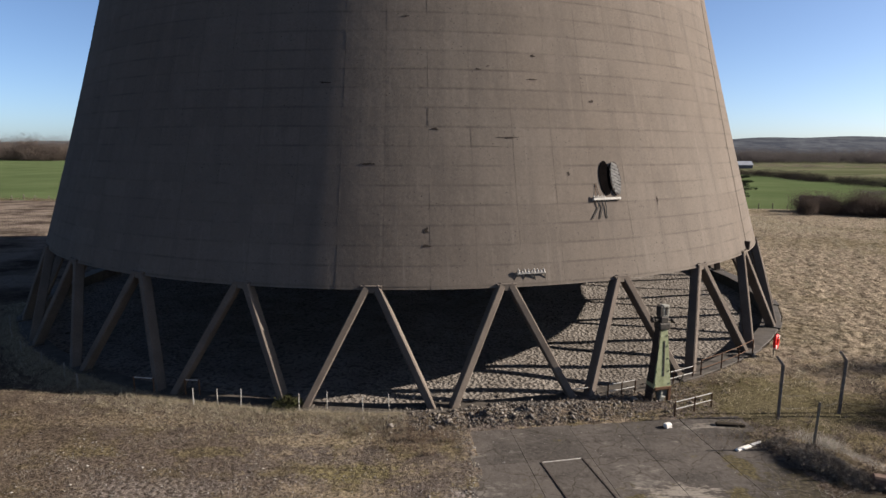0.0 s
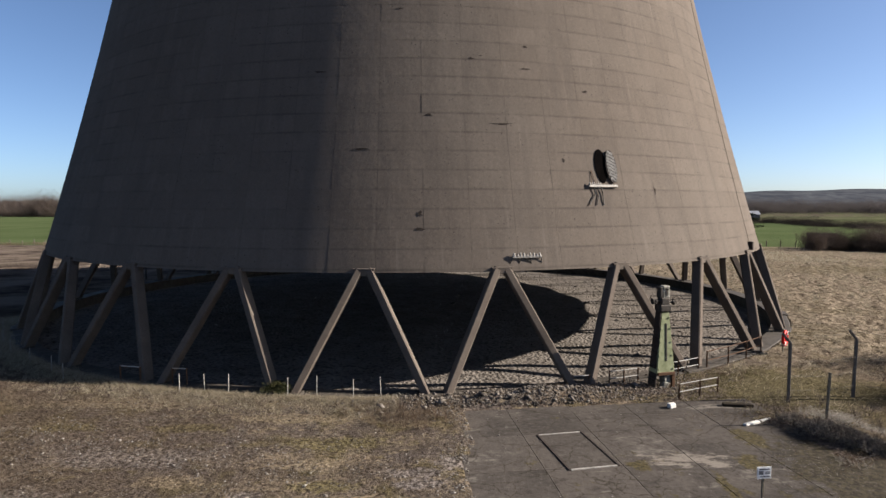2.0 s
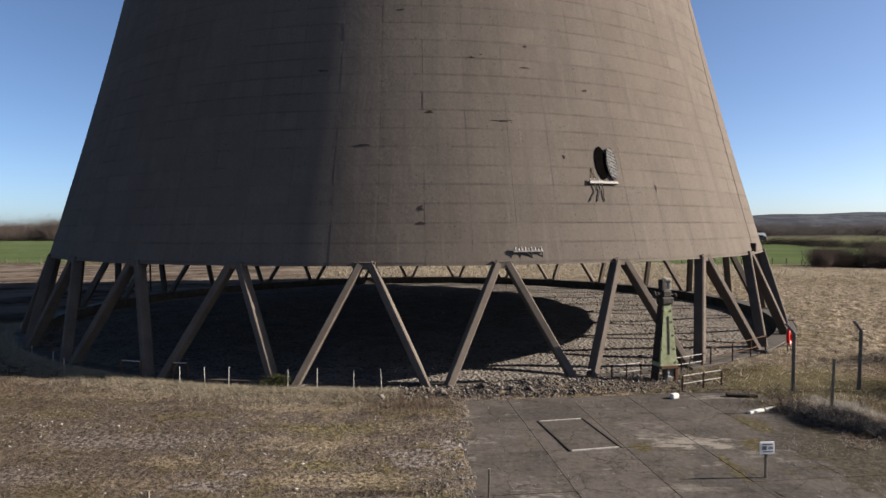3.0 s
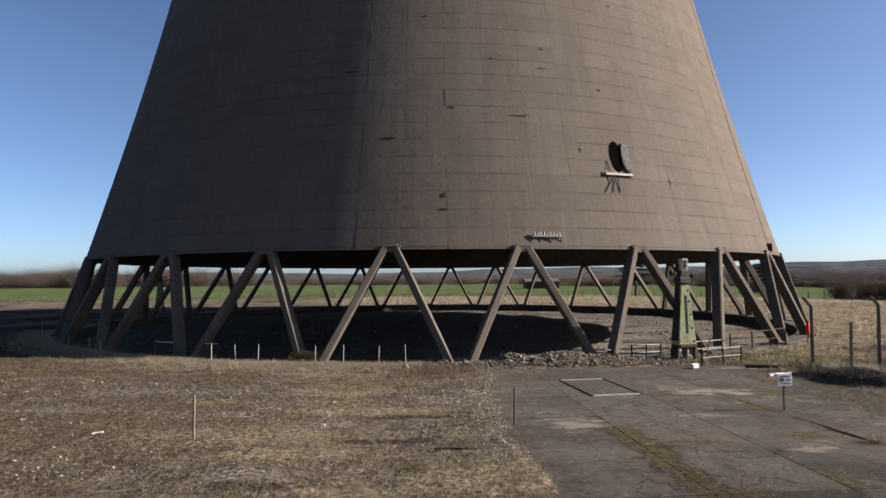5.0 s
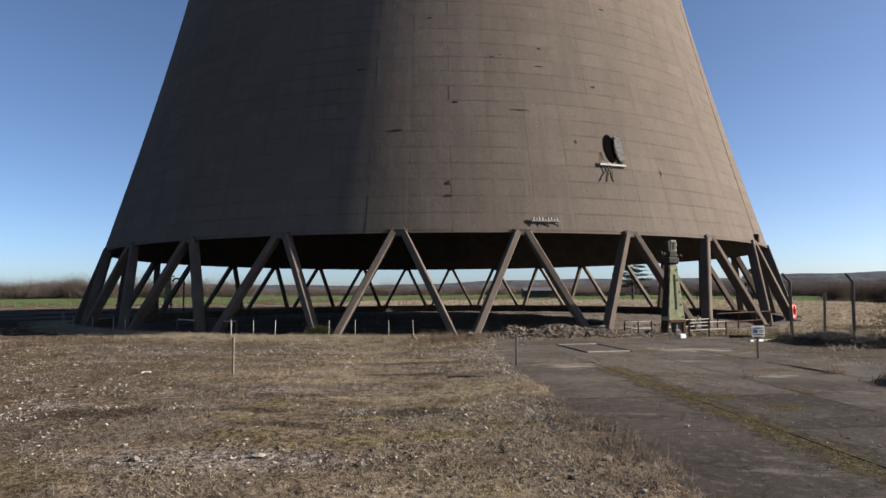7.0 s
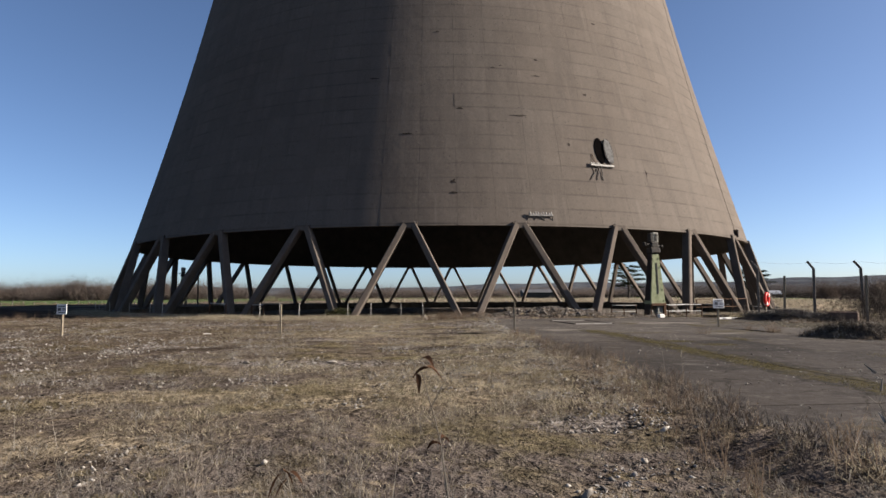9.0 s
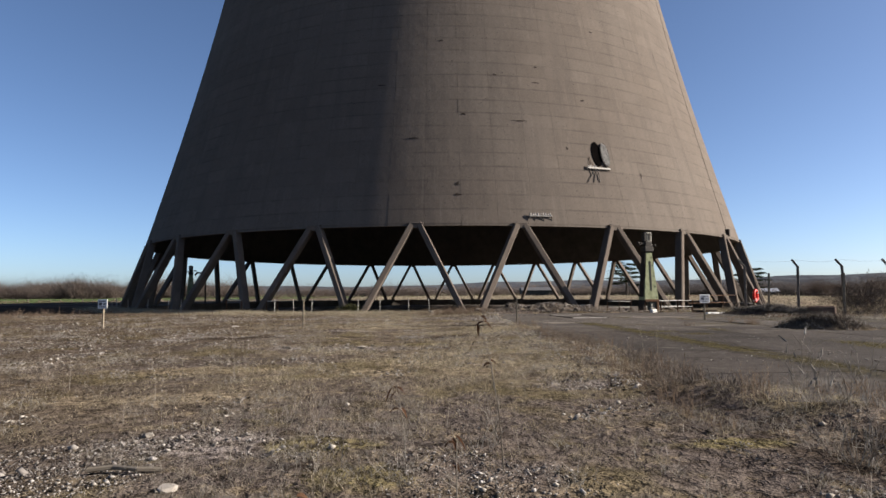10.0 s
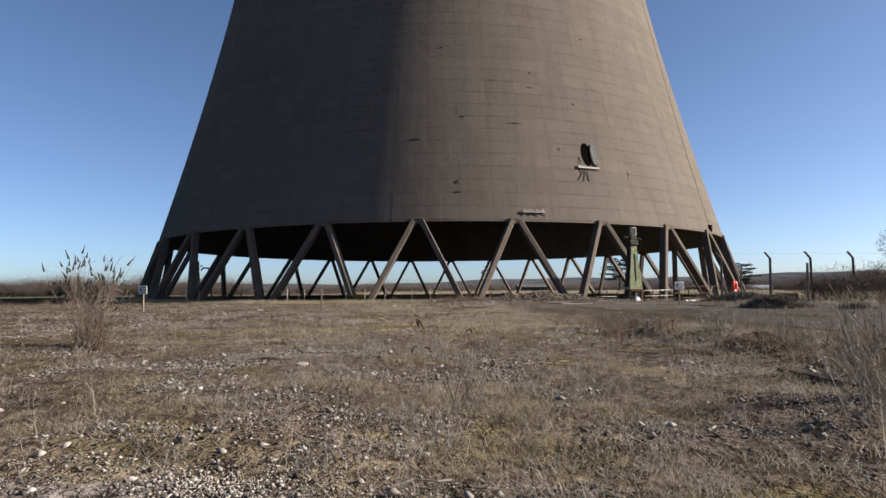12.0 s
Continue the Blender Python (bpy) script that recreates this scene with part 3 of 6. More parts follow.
def panel_shape(i, a0=0.0, proud=0.0):
    """One cast panel of lift i, as seen from the axis: its two-fold face and four short edges."""
    wide = 2 * math.pi / SECTORS
    z0, z1 = lift_z[i] + 0.0020, lift_z[i + 1] - 0.0050
    g = 0.0030 / shell_r(z0)
    vs = []
    for back in (0, 1):
        for z in (z0, z1):
            for a in (a0 + g, a0 + wide / 2, a0 + wide - g):
                vs.append(on_ring(shell_r(z) + (-0.07 if back else proud), a, z)[:])
    return vs, [(0, 1, 4, 3), (1, 2, 5, 4), (0, 6, 7, 1), (1, 7, 8, 2), (3, 4, 10, 9), (4, 5, 11, 10), (0, 3, 9, 6), (2, 8, 11, 5)]


def column_shape(side):
    """One leg of a V: chamfered square section, from the shell's edge down to the basin's kerb."""
    top = on_ring(28.78, side * 0.22 / 28.8, EDGE + 0.12)
    foot = on_ring(30.56, side * (STEP / 2 - 0.45 / 30.6), KERB - 0.05)
    d = foot - top
    bm = bmesh.new()
    d0, w, c = 0.27, 0.178, 0.05
    prof = [(d0, -w + c), (d0, w - c), (d0 - c, w), (-d0 + c, w), (-d0, w - c), (-d0, -w + c), (-d0 + c, -w), (d0 - c, -w)]
    u = Vector((1, 0, 0))
    u = (u - d.normalized() * u.dot(d.normalized())).normalized()
    v = d.normalized().cross(u)
    rings = []
    for k in range(7):
        p = top + d * k / 6
        rings.append([bm.verts.new(p + u * x * (1 + 0.01 * math.sin(5 * k)) + v * y) for x, y in prof])
    for a, b in zip(rings, rings[1:]):
        for k in range(8):
            bm.faces.new((a[k], a[(k + 1) % 8], b[(k + 1) % 8], b[k]))
    bm.faces.new(rings[-1])
    bm.faces.new(rings[0][::-1])
    bmesh.ops.recalc_face_normals(bm, faces=bm.faces)
    me = bpy.data.meshes.new("column")
    bm.to_mesh(me)
    bm.free()
    me.materials.append(M_COL)
    return me


def arc_block(name, r0, r1, z0, z1, half, mat, taper=0.0):
    """A block curved with the ring, centred on angle 0."""
    bm = bmesh.new()
    n = 6
    rows = []
    for k in range(n + 1):
        row = []
        for r, z, h in ((r0, z0, half - taper), (r1, z0, half - taper), (r1, z1, half), (r0, z1, half)):
            row.append(bm.verts.new(on_ring(r, -h + 2 * h * k / n, z)))
        rows.append(row)
    for a, b in zip(rows, rows[1:]):
        for k in range(4):
            bm.faces.new((a[k], a[(k + 1) % 4], b[(k + 1) % 4], b[k]))
    bm.faces.new(rows[0][::-1])
    bm.faces.new(rows[-1])
    bmesh.ops.recalc_face_normals(bm, faces=bm.faces)
    bmesh.ops.bevel(bm, geom=[e for e in bm.edges if e.is_boundary is False and e.calc_face_angle(0) > 1.0], offset=0.02, segments=1, affect="EDGES")
    me = bpy.data.meshes.new(name)
    bm.to_mesh(me)
    bm.free()
    me.materials.append(mat)
    return me


legs = [column_shape(1), column_shape(-1)]
head_me = arc_block("column_head", 28.50, 29.06, EDGE - 0.15, EDGE + 0.20, 0.52 / 29, M_SHELL, 0.16 / 29)
pad_me = arc_block("footing", 30.25, 31.15, FLOOR, KERB + 0.07, 0.85 / 30.7, M_KERB)
for k in range(BAYS):
    turn = Matrix.Rotation(APEX + k * STEP, 4, "Z")
    for me in legs:
        under(new("column", me), tower).matrix_basis = turn
    under(new("column_head", head_me), tower).matrix_basis = turn
    under(new("footing", pad_me), tower).matrix_basis = Matrix.Rotation(APEX + (k + 0.5) * STEP, 4, "Z")


def basin_kerb():
    """Ring wall of the empty water basin."""
    segs, verts, faces = 224, [], []
    prof = [(29.85, FLOOR - 0.1), (29.85, KERB - 0.02), (29.88, KERB), (30.98, KERB), (31.02, KERB - 0.03), (31.02, -0.6)]
    for r, z in prof:
        for k in range(segs):
            a = 2 * math.pi * k / segs
            w = noise.noise((9 * math.cos(a) * 3, 9 * math.sin(a) * 3, r)) * 0.03
            verts.append(on_ring(r + w, a, z + (w if z > -0.5 else 0))[:])
    for i in range(len(prof) - 1):
        for k in range(segs):
            k2 = (k + 1) % segs
            faces.append((i * segs + k, i * segs + k2, (i + 1) * segs + k2, (i + 1) * segs + k))
    return mesh_of("basin_kerb", verts, faces, M_KERB)


under(new("basin_kerb", basin_kerb()), tower)

# ---- the ground: one sheet with the basin sunk into it ----
rng = np.random.default_rng(7)


def slab_uv(x, y):
    """Axes of the concrete apron: u across, v away."""
    c, s = math.cos(SLAB_TURN), math.sin(SLAB_TURN)
    dx, dy = x - SLAB_X, y - SLAB_Y
    return dx * c + dy * s, -dx * s + dy * c


SLAB_X, SLAB_Y, SLAB_TURN = 1.42, 24.0, radians(7.0)


EDGE_Y = (-6.0, -3.0, -1.0, 3.5, 5.5, 7.0, 10.0, 12.5, 15.5, 23.8)
EDGE_X = (2.85, 2.78, 2.80, 2.78, 2.58, 2.05, 1.85, 1.55, 1.20, 1.34)


def slab_edge(y):
    """The grassy left edge of the apron."""
    return np.interp(y, EDGE_Y, EDGE_X) + 0.10 * np.sin(1.3 * y) + 0.07 * np.sin(3.1 * y + 1)


def slab_near(x):
    """The overgrown near edge of the apron."""
    return np.maximum(-2.9 - 2.6 * (x - 2.95), -6.4 - 0.30 * (x - 4.3)) + 0.2 * np.sin(2.1 * x)


def on_slab(x, y):
    u, v = slab_uv(x, y)
    right = np.where(v > -7.0, 11.0 + 0.5 * np.sin(v), 13.6 + 0.5 * np.sin(0.8 * v) + np.clip(-v - 12, 0, 9))
    return (x > slab_edge(y)) & (u < right) & (v < 0.0) & (y > slab_near(x))


def wave(x, y, f, seed):
    """Cheap smooth noise over the plan, about -1 to 1."""
    r = np.random.default_rng(seed)
    out = 0
    for _ in range(6):
        a, p = r.uniform(0, 2 * np.pi), r.uniform(0, 2 * np.pi)
        k = f * r.uniform(0.6, 1.6)
        out = out + np.sin(k * (x * np.cos(a) + y * np.sin(a)) + p)
    return out / 3.5


BANK = ((10.25, 11.3), (10.5, 10.8), (10.85, 10.45), (11.25, 10.1), (12.8, 9.5), (14.8, 8.6))


def dip(x, y):
    """The land falls gently away from the works."""
    r = np.hypot(x - CX, y - CY)
    return -1.3 * np.clip((r - 60) / 50, 0, 1) - 3.3 * np.clip((r - 110) / 570, 0, 1)


def ground_z(x, y):
    """Height of the ground outside the basin."""
    r = np.hypot(x - CX, y - CY)
    z = 0.035 * wave(x, y, 0.9, 1) + 0.024 * wave(x, y, 3.1, 2) + 0.016 * wave(x, y, 6.2, 9) - 0.03
    far = np.clip((r - 60) / 200, 0, 1)
    z = z + far * (0.5 * wave(x, y, 0.06, 3)) + dip(x, y)
    z = np.where(on_slab(x, y), -0.09, z + 0.12 * np.exp(-np.clip((slab_edge(y) - x) / 2.6, -1.0, 9.0) ** 2) * (y < 25))
    lip = slab_near(x) - y
    z = z + 0.17 * np.exp(-np.clip((lip - 0.3) / 1.2, -3.0, 9.0) ** 2) * (lip > -0.2) * (x > 2.2) * ~on_slab(x, y)
    near = np.clip((r - 31.0) / 2.0, 0, 1)
    # a bank of spoil along the near kerb
    a = np.degrees(np.arctan2(y - CY, x - CX))
    bank = 0.50 * np.exp(-((r - 32.0) / 0.9) ** 2) * np.exp(-((a + 78) / 6.5) ** 2) * (1 + 0.4 * wave(x, y, 3.0, 4))
    bank = bank + 0.12 * np.exp(-((r - 31.6) / 0.7) ** 2) * (a > -140) * (a < -86)
    # hummocks of the tussock field
    lumps = (0.10 * wave(x, y, 4.6, 5) + 0.06 * wave(x, y, 9.0, 6)) * np.clip((x - 10 + 0.5 * (y - 26)) / 8, 0, 1) * np.clip((y - 28) / 4, 0, 1) * np.clip((125 - y) / 10, 0, 1)
    z = z + np.where(r > 33, lumps, 0)
    # the heap of brushwood by the fence
    hx, hy = (x - 14.3) * 0.55 - (y - 21.0) * 0.83, (x - 14.3) * 0.83 + (y - 21.0) * 0.55
    heap = 0.34 * np.exp(-((hx / 1.7) ** 2 + (hy / 0.6) ** 2))
    # the low overgrown bank at the apron's corner
    for bx, by in BANK:
        heap = heap + 0.20 * np.exp(-((x - bx) ** 2 + (y - by) ** 2) / 0.45)
    return z * near + (1 - near) * (KERB - 0.05) + bank + heap


def ground_sheet():
    radii = [0, 6, 12, 18, 24, 28, 29.86, 29.9, 30.96, 31.04, 31.2]
    r = 31.45
    while r < 82:
        radii.append(r)
        r += 0.36
    while r < 5200:
        radii.append(r)
        r *= 1.07
    segs = 720
    ang = np.arange(segs) * 2 * np.pi / segs
    R = np.array(radii)[:, None]
    X, Y = CX + R * np.cos(ang), CY + R * np.sin(ang)
    Z = ground_z(X, Y)
    inside = np.broadcast_to(R < 29.88, X.shape)
    Z = np.where(inside, FLOOR + 0.09 * wave(X, Y, 0.8, 8) * (R < 28.5), Z)
    Z = np.where((R > 29.88) & (R < 31.0), -0.5, Z)
    Z = np.where(R > 900, -4.6, Z)
    verts = np.stack([X, Y, Z], -1).reshape(-1, 3)
    i = np.arange(len(radii) - 1)[:, None] * segs
    k = np.arange(segs)
    k2 = (k + 1) % segs
    faces = np.stack([i + k, i + segs + k, i + segs + k2, i + k2], -1).reshape(-1, 4)
    me = mesh_of("ground", verts, faces, [M_GROUND, M_RUBBLE], True)
    slot = np.repeat((np.array(radii[1:]) < 29.95).astype(np.int32), segs)
    me.polygons.foreach_set("material_index", slot)
    return new("ground", me)


tagged(ground_sheet(), "dry winter grassland with gravel and a green field", "ground", kind="structure")


def round_off(me):
    """Normals that follow the curve of the shell."""
    co = np.zeros(len(me.vertices) * 3, np.float32)
    me.vertices.foreach_get("co", co)
    co = co.reshape(-1, 3)
    n = co.copy()
    r = np.hypot(co[:, 0], co[:, 1])
    n[:, 2] = -0.1508 * (co[:, 2] - 62.0)
    n /= np.linalg.norm(n, axis=1)[:, None]
    me.shade_smooth()
    me.normals_split_custom_set_from_vertices(n.tolist())


def cast_panels():
    """The panels on the side that is passed nearest are single parts, the others one joined part."""
    g = np.random.default_rng(3)
    wide = 2 * math.pi / SECTORS
    near = {(i, k) for i in range(15) for k in range(-6, 14)}
    shapes = {}
    vs, fs = [], []
    for i in range(len(lift_z) - 1):
        for k in range(SECTORS):
            proud = float(g.normal(0, 0.0025))
            if (i, k if k < 40 else k - SECTORS) in near:
                v, f = panel_shape(i)
                if i not in shapes:
                    shapes[i] = mesh_of("panel", [tuple(p) for p in v], f, M_SHELL)
                    round_off(shapes[i])
                ob = under(new("panel", shapes[i]), shell)
                a = JOINT + k * wide
                ob.matrix_basis = Matrix.Translation((proud * math.cos(a + wide / 2), proud * math.sin(a + wide / 2), 0)) @ Matrix.Rotation(a, 4, "Z")
            else:
                v, f = panel_shape(i, JOINT + k * wide, proud)
                n = len(vs)
                vs += v
                fs += [tuple(x + n for x in q) for q in f]
    me = mesh_of("shell_cladding", vs, fs, M_SHELL)
    round_off(me)
    ob = under(new("shell_cladding", me), shell)
    tagged(ob, "cast concrete panels of the shell", kind="stuff")


def formwork_ribs():
    """Thin mortar fins left at the panel joints, broken from lift to lift."""
    g = np.random.default_rng(23)
    vs, fs = [], []
    wide = 2 * math.pi / SECTORS
    for i in range(1, min(len(lift_z) - 1, 34)):
        z0, z1 = lift_z[i] + 0.02, lift_z[i + 1] - 0.02
        for k in range(SECTORS):
            for off, chance in ((0.0, 0.28), (0.5, 0.05)):
                if g.uniform() > chance:
                    continue
                a = JOINT + (k + off) * wide + g.normal(0, 0.0006)
                half, proud = g.uniform(0.006, 0.016) / 28, g.uniform(0.001, 0.0028)
                n = len(vs)
                top = z0 + (z1 - z0) * (1 if g.uniform() < 0.7 else g.uniform(0.3, 0.9))
                for z in (z0, top):
                    for r, b in ((-0.03, -half), (proud, -half), (proud, half), (-0.03, half)):
                        vs.append(on_ring(shell_r(z) - (0.011 if off else 0.0) * (off > 0.4) + r, a + b, z)[:])
                fs += [(n, n + 1, n + 5, n + 4), (n + 1, n + 2, n + 6, n + 5), (n + 2, n + 3, n + 7, n + 6), (n, n + 3, n + 2, n + 1), (n + 4, n + 5, n + 6, n + 7)]
    ob = under(new("formwork_ribs", mesh_of("formwork_ribs", vs, fs, M_SHELL)), shell)
    tagged(ob, "thin mortar ribs between cast panels", kind="stuff")


def spalls():
    """Broken spots in the shell where rusty steel shows."""
    g = np.random.default_rng(29)
    spots = [(-85.1, 12.78, 0.55, 0.16), (-77.2, 12.38, 1.15, 0.07), (-73.6, 16.50, 0.30, 0.12), (-86.1, 7.95, 0.35, 0.30), (-86.2, 7.22, 0.55, 0.14),
             (-92.2, 11.05, 0.8, 0.12), (-80.2, 15.75, 0.35, 0.10), (-74.0, 15.3, 0.6, 0.09), (-79.0, 15.9, 0.2, 0.07), (-66.5, 14.3, 0.25, 0.16),
             (-58.6, 9.1, 0.18, 0.45), (-70.5, 10.6, 0.2, 0.2), (-62.0, 20.1, 0.4, 0.1), (-97.0, 15.0, 0.7, 0.10), (-88.0, 18.3, 0.5, 0.08)]
    for deg, z, w, h in spots:
        bm = bmesh.new()
        n = 11
        ring = []
        for k in range(n):
            t = 2 * math.pi * k / n
            q = g.uniform(0.30, 1.25)
            a = radians(deg) + q * w / 2 * math.cos(t) / shell_r(z)
            zz = z + q * h / 2 * math.sin(t)
            ring.append((a, zz))
        front = [bm.verts.new(on_ring(shell_r(zz) + 0.016, a, zz)) for a, zz in ring]
        back = [bm.verts.new(on_ring(shell_r(zz) - 0.03, a, zz)) for a, zz in ring]
        bm.faces.new(front)
        for k in range(n):
            bm.faces.new((front[k], back[k], back[(k + 1) % n], front[(k + 1) % n]))
        bmesh.ops.recalc_face_normals(bm, faces=bm.faces)
        part("spalled_patch", bm, M_SPALL, shell)

# ---- things round the tower ----
def fence_post():
    ob = thing("fence_post", pose(0, 0, 0), "grey concrete fence post with a cranked top", "fence post", "boundary fence posts")
    bm = bmesh.new()
    box(bm, (0.115, 0.115, 2.72), pose(0, 0, 1.20), 0.012)
    part("shaft", bm, M_POST, ob)
    bm = bmesh.new()
    box(bm, (0.10, 0.10, 0.52), pose(-0.15, 0, 2.74, 0, -38, 0), 0.012)
    part("cranked_arm", bm, M_POST, ob)
    return ob


def stake(h, lean=(0, 0), w=0.05):
    ob = thing("stake", pose(0, 0, 0), "weathered grey wooden marker stake in rough grass", "stake", "marker stakes")
    bm = bmesh.new()
    box(bm, (w, w, h + 0.2), pose(0, 0, h / 2 - 0.1, lean[0], lean[1], 0), 0.006)
    part("shaft", bm, M_WOOD, ob)
    return ob


def sign_post():
    ob = thing("sign_post", pose(0, 0, 0), "small white notice board on a short wooden post", "sign", "notice signs")
    bm = bmesh.new()
    box(bm, (0.06, 0.06, 1.1), pose(0, 0, 0.38), 0.006)
    part("post", bm, M_WOOD, ob)
    bm = bmesh.new()
    box(bm, (0.42, 0.018, 0.34), pose(0, -0.042, 0.86), 0.004)
    board = part("board", bm, M_SIGN, ob, "white notice board with dark printing")
    for x, z, w, h in ((0.0, 0.96, 0.30, 0.035), (-0.09, 0.86, 0.13, 0.11), (0.10, 0.88, 0.14, 0.025), (0.10, 0.835, 0.14, 0.025), (0.02, 0.755, 0.30, 0.03)):
        bm = bmesh.new()
        box(bm, (w, 0.004, h), pose(x, -0.054, z))
        part("print_bar", bm, M_INK, board)
    return ob


post = fence_post()
post.matrix_world = pose(15.02, 25.2, -0.05, 0, 0, -8)
for x, y, turn, lean in ((18.2, 25.85, -5, 1.0), (20.5, 25.5, -8, -1.0), (23.2, 25.9, -4, 0.5), (26.2, 26.2, -6, -0.6)):
    copy_thing(post, pose(x, y, -0.05, 0, lean, turn))
st = stake(2.05, (0, 2), 0.08)
st.matrix_world = pose(14.85, 22.3, 0)
st = stake(1.0)
st.matrix_world = pose(-6.29, 13.31, 0)
st = stake(1.0, (0, 1))
st.matrix_world = pose(1.58, 14.6, 0)
sg = sign_post()
sg.matrix_world = pose(9.35, 16.4, 0.02, 0, 0, 6)
copy_thing(sg, pose(-13.6, 13.08, 0, 0, 0, -14))


def sluice_stand():
    """Tall green cast stand, its side towards the water blackened for shade, with a slot, gear box and hand crank."""
    ob = thing("sluice_stand", pose(10.4, 27.4, -0.25, 0, 0, 15) @ Matrix.Scale(1.11, 4), "tall faded green iron sluice stand beside the basin kerb", "valve stand")
    bm = bmesh.new()
    z0, z1 = 0.80, 3.34
    for z, w, d in ((z0, 0.43, 0.30), (z1, 0.19, 0.17)):
        for x, y in ((-w, -d), (w, -d), (w, d), (-w, d)):
            bm.verts.new((x, y, z))
    bm.verts.ensure_lookup_table()
    v = bm.verts
    for f in ((0, 1, 2, 3), (7, 6, 5, 4), (0, 4, 5, 1), (1, 5, 6, 2), (2, 6, 7, 3), (3, 7, 4, 0)):
        bm.faces.new([v[i] for i in f])
    bmesh.ops.recalc_face_normals(bm, faces=bm.faces)
    bmesh.ops.bevel(bm, geom=list(bm.edges), offset=0.03, segments=2, affect="EDGES")
    body = part("body", bm, M_GREEN, ob, "faded green tapered iron column")
    # side plate from the ground to the gear box, black to carry shade
    bm = bmesh.new()
    side = []
    for z, x, d in ((0.0, -0.49, 0.27), (z1 + 0.02, -0.225, 0.17)):
        side += [bm.verts.new(p) for p in ((x, -d, z), (x + 0.045, -d, z), (x + 0.045, d, z), (x, d, z))]
    for f in ((0, 1, 2, 3), (7, 6, 5, 4), (0, 4, 5, 1), (1, 5, 6, 2), (2, 6, 7, 3), (3, 7, 4, 0)):
        bm.faces.new([side[i] for i in f])
    bmesh.ops.recalc_face_normals(bm, faces=bm.faces)
    plate = part("side_plate", bm, M_DARK, ob, "black side plate coloured for the stand's shaded side")
    for k in range(5):
        z = 0.55 + 0.55 * k
        bm = bmesh.new()
        box(bm, (0.05, 0.44 - 0.05 * k, 0.06), pose(-0.525 + 0.275 * z / 3.36, 0, z), 0.008)
        part("stiffener", bm, M_DARK, plate)
    tilt = math.degrees(math.atan((0.30 - 0.17) / (z1 - z0)))
    lean = (0.30 - 0.17) / (z1 - z0)
    # dark bar laid on the face as the shade inside the slot
    bm = bmesh.new()
    box(bm, (0.07, 0.03, 1.55), pose(0.03, -0.305 + lean * 1.3, 2.10, -tilt, 0, 0), 0.008)
    part("slot", bm, M_IRON, body, "dark bar for the shade in the slot")
    for z in (1.0, 1.55, 2.1, 2.65, 3.1):
        for sx in (-1, 1):
            bm = bmesh.new()
            box(bm, (0.05, 0.04, 0.07), pose(sx * (0.36 - 0.085 * (z - z0)), -0.30 + (z - z0) * lean - 0.01, z, -tilt, 0, 0), 0.008)
            part("lug", bm, M_GREEN, body)
    bm = bmesh.new()
    box(bm, (0.80, 0.10, 0.14), pose(0.02, -0.29, 0.80), 0.02)
    part("base_frame", bm, M_RUST, ob)
    for x, y, w, mat in ((0.36, -0.26, 0.14, M_RUST), (-0.30, 0.24, 0.13, M_IRON), (0.34, 0.24, 0.13, M_IRON)):
        bm = bmesh.new()
        box(bm, (w, 0.12, 0.95), pose(x, y, 0.33), 0.015)
        part("leg", bm, mat, ob)
    # broken, flaking casing below the column
    bm = bmesh.new()
    box(bm, (0.40, 0.34, 0.40), pose(0.14, -0.08, 0.58, 4, -6, 8), 0.03)
    box(bm, (0.26, 0.30, 0.30), pose(0.05, -0.14, 0.30, 0, 10, -6), 0.04)
    part("casing", bm, M_CASING, ob, "flaking pale casing, broken at the bottom")
    bm = bmesh.new()
    box(bm, (0.54, 0.46, 0.30), pose(0, 0, 3.50), 0.05)
    box(bm, (0.40, 0.36, 0.30), pose(0, 0, 3.78), 0.05)
    part("gear_box", bm, M_IRON, ob, "dark iron gear box")
    bm = bmesh.new()
    rod(bm, (-0.18, -0.05, 3.80), (-0.52, -0.08, 3.80), 0.045)
    box(bm, (0.10, 0.26, 0.12), pose(-0.42, -0.06, 3.80), 0.02)
    rod(bm, (-0.52, -0.22, 3.72), (-0.52, 0.10, 3.92), 0.03)
    disc(bm, 0.12, 0.05, pose(-0.55, -0.08, 3.80, 0, 90, 0), 16)
    part("hand_crank", bm, M_IRON, ob)
    bm = bmesh.new()
    rod(bm, (0.18, -0.05, 3.76), (0.44, -0.05, 3.70), 0.04)
    disc(bm, 0.10, 0.05, pose(0.44, -0.05, 3.70, 0, 80, 0), 14)
    part("drive_stub", bm, M_IRON, ob)
    bm = bmesh.new()
    box(bm, (0.34, 0.28, 0.52), pose(0.06, 0, 4.16), 0.04)
    top = part("indicator_head", bm, M_CASING, ob, "pale grey head with a dark window")
    bm = bmesh.new()
    box(bm, (0.08, 0.02, 0.34), pose(0.07, -0.146, 4.17), 0.004)
    box(bm, (0.18, 0.02, 0.05), pose(0.07, -0.146, 4.27), 0.004)
    part("window", bm, M_IRON, top)
    bm = bmesh.new()
    box(bm, (0.14, 0.30, 0.46), pose(-0.17, 0, 4.14), 0.03)
    part("counter_box", bm, M_IRON, ob)
    return ob


stand = sluice_stand()
tagged(copy_thing(stand, pose(-36.0, 69.0, -0.1, 0, 0, 200)), "dark iron sluice stand in the shade behind the basin")


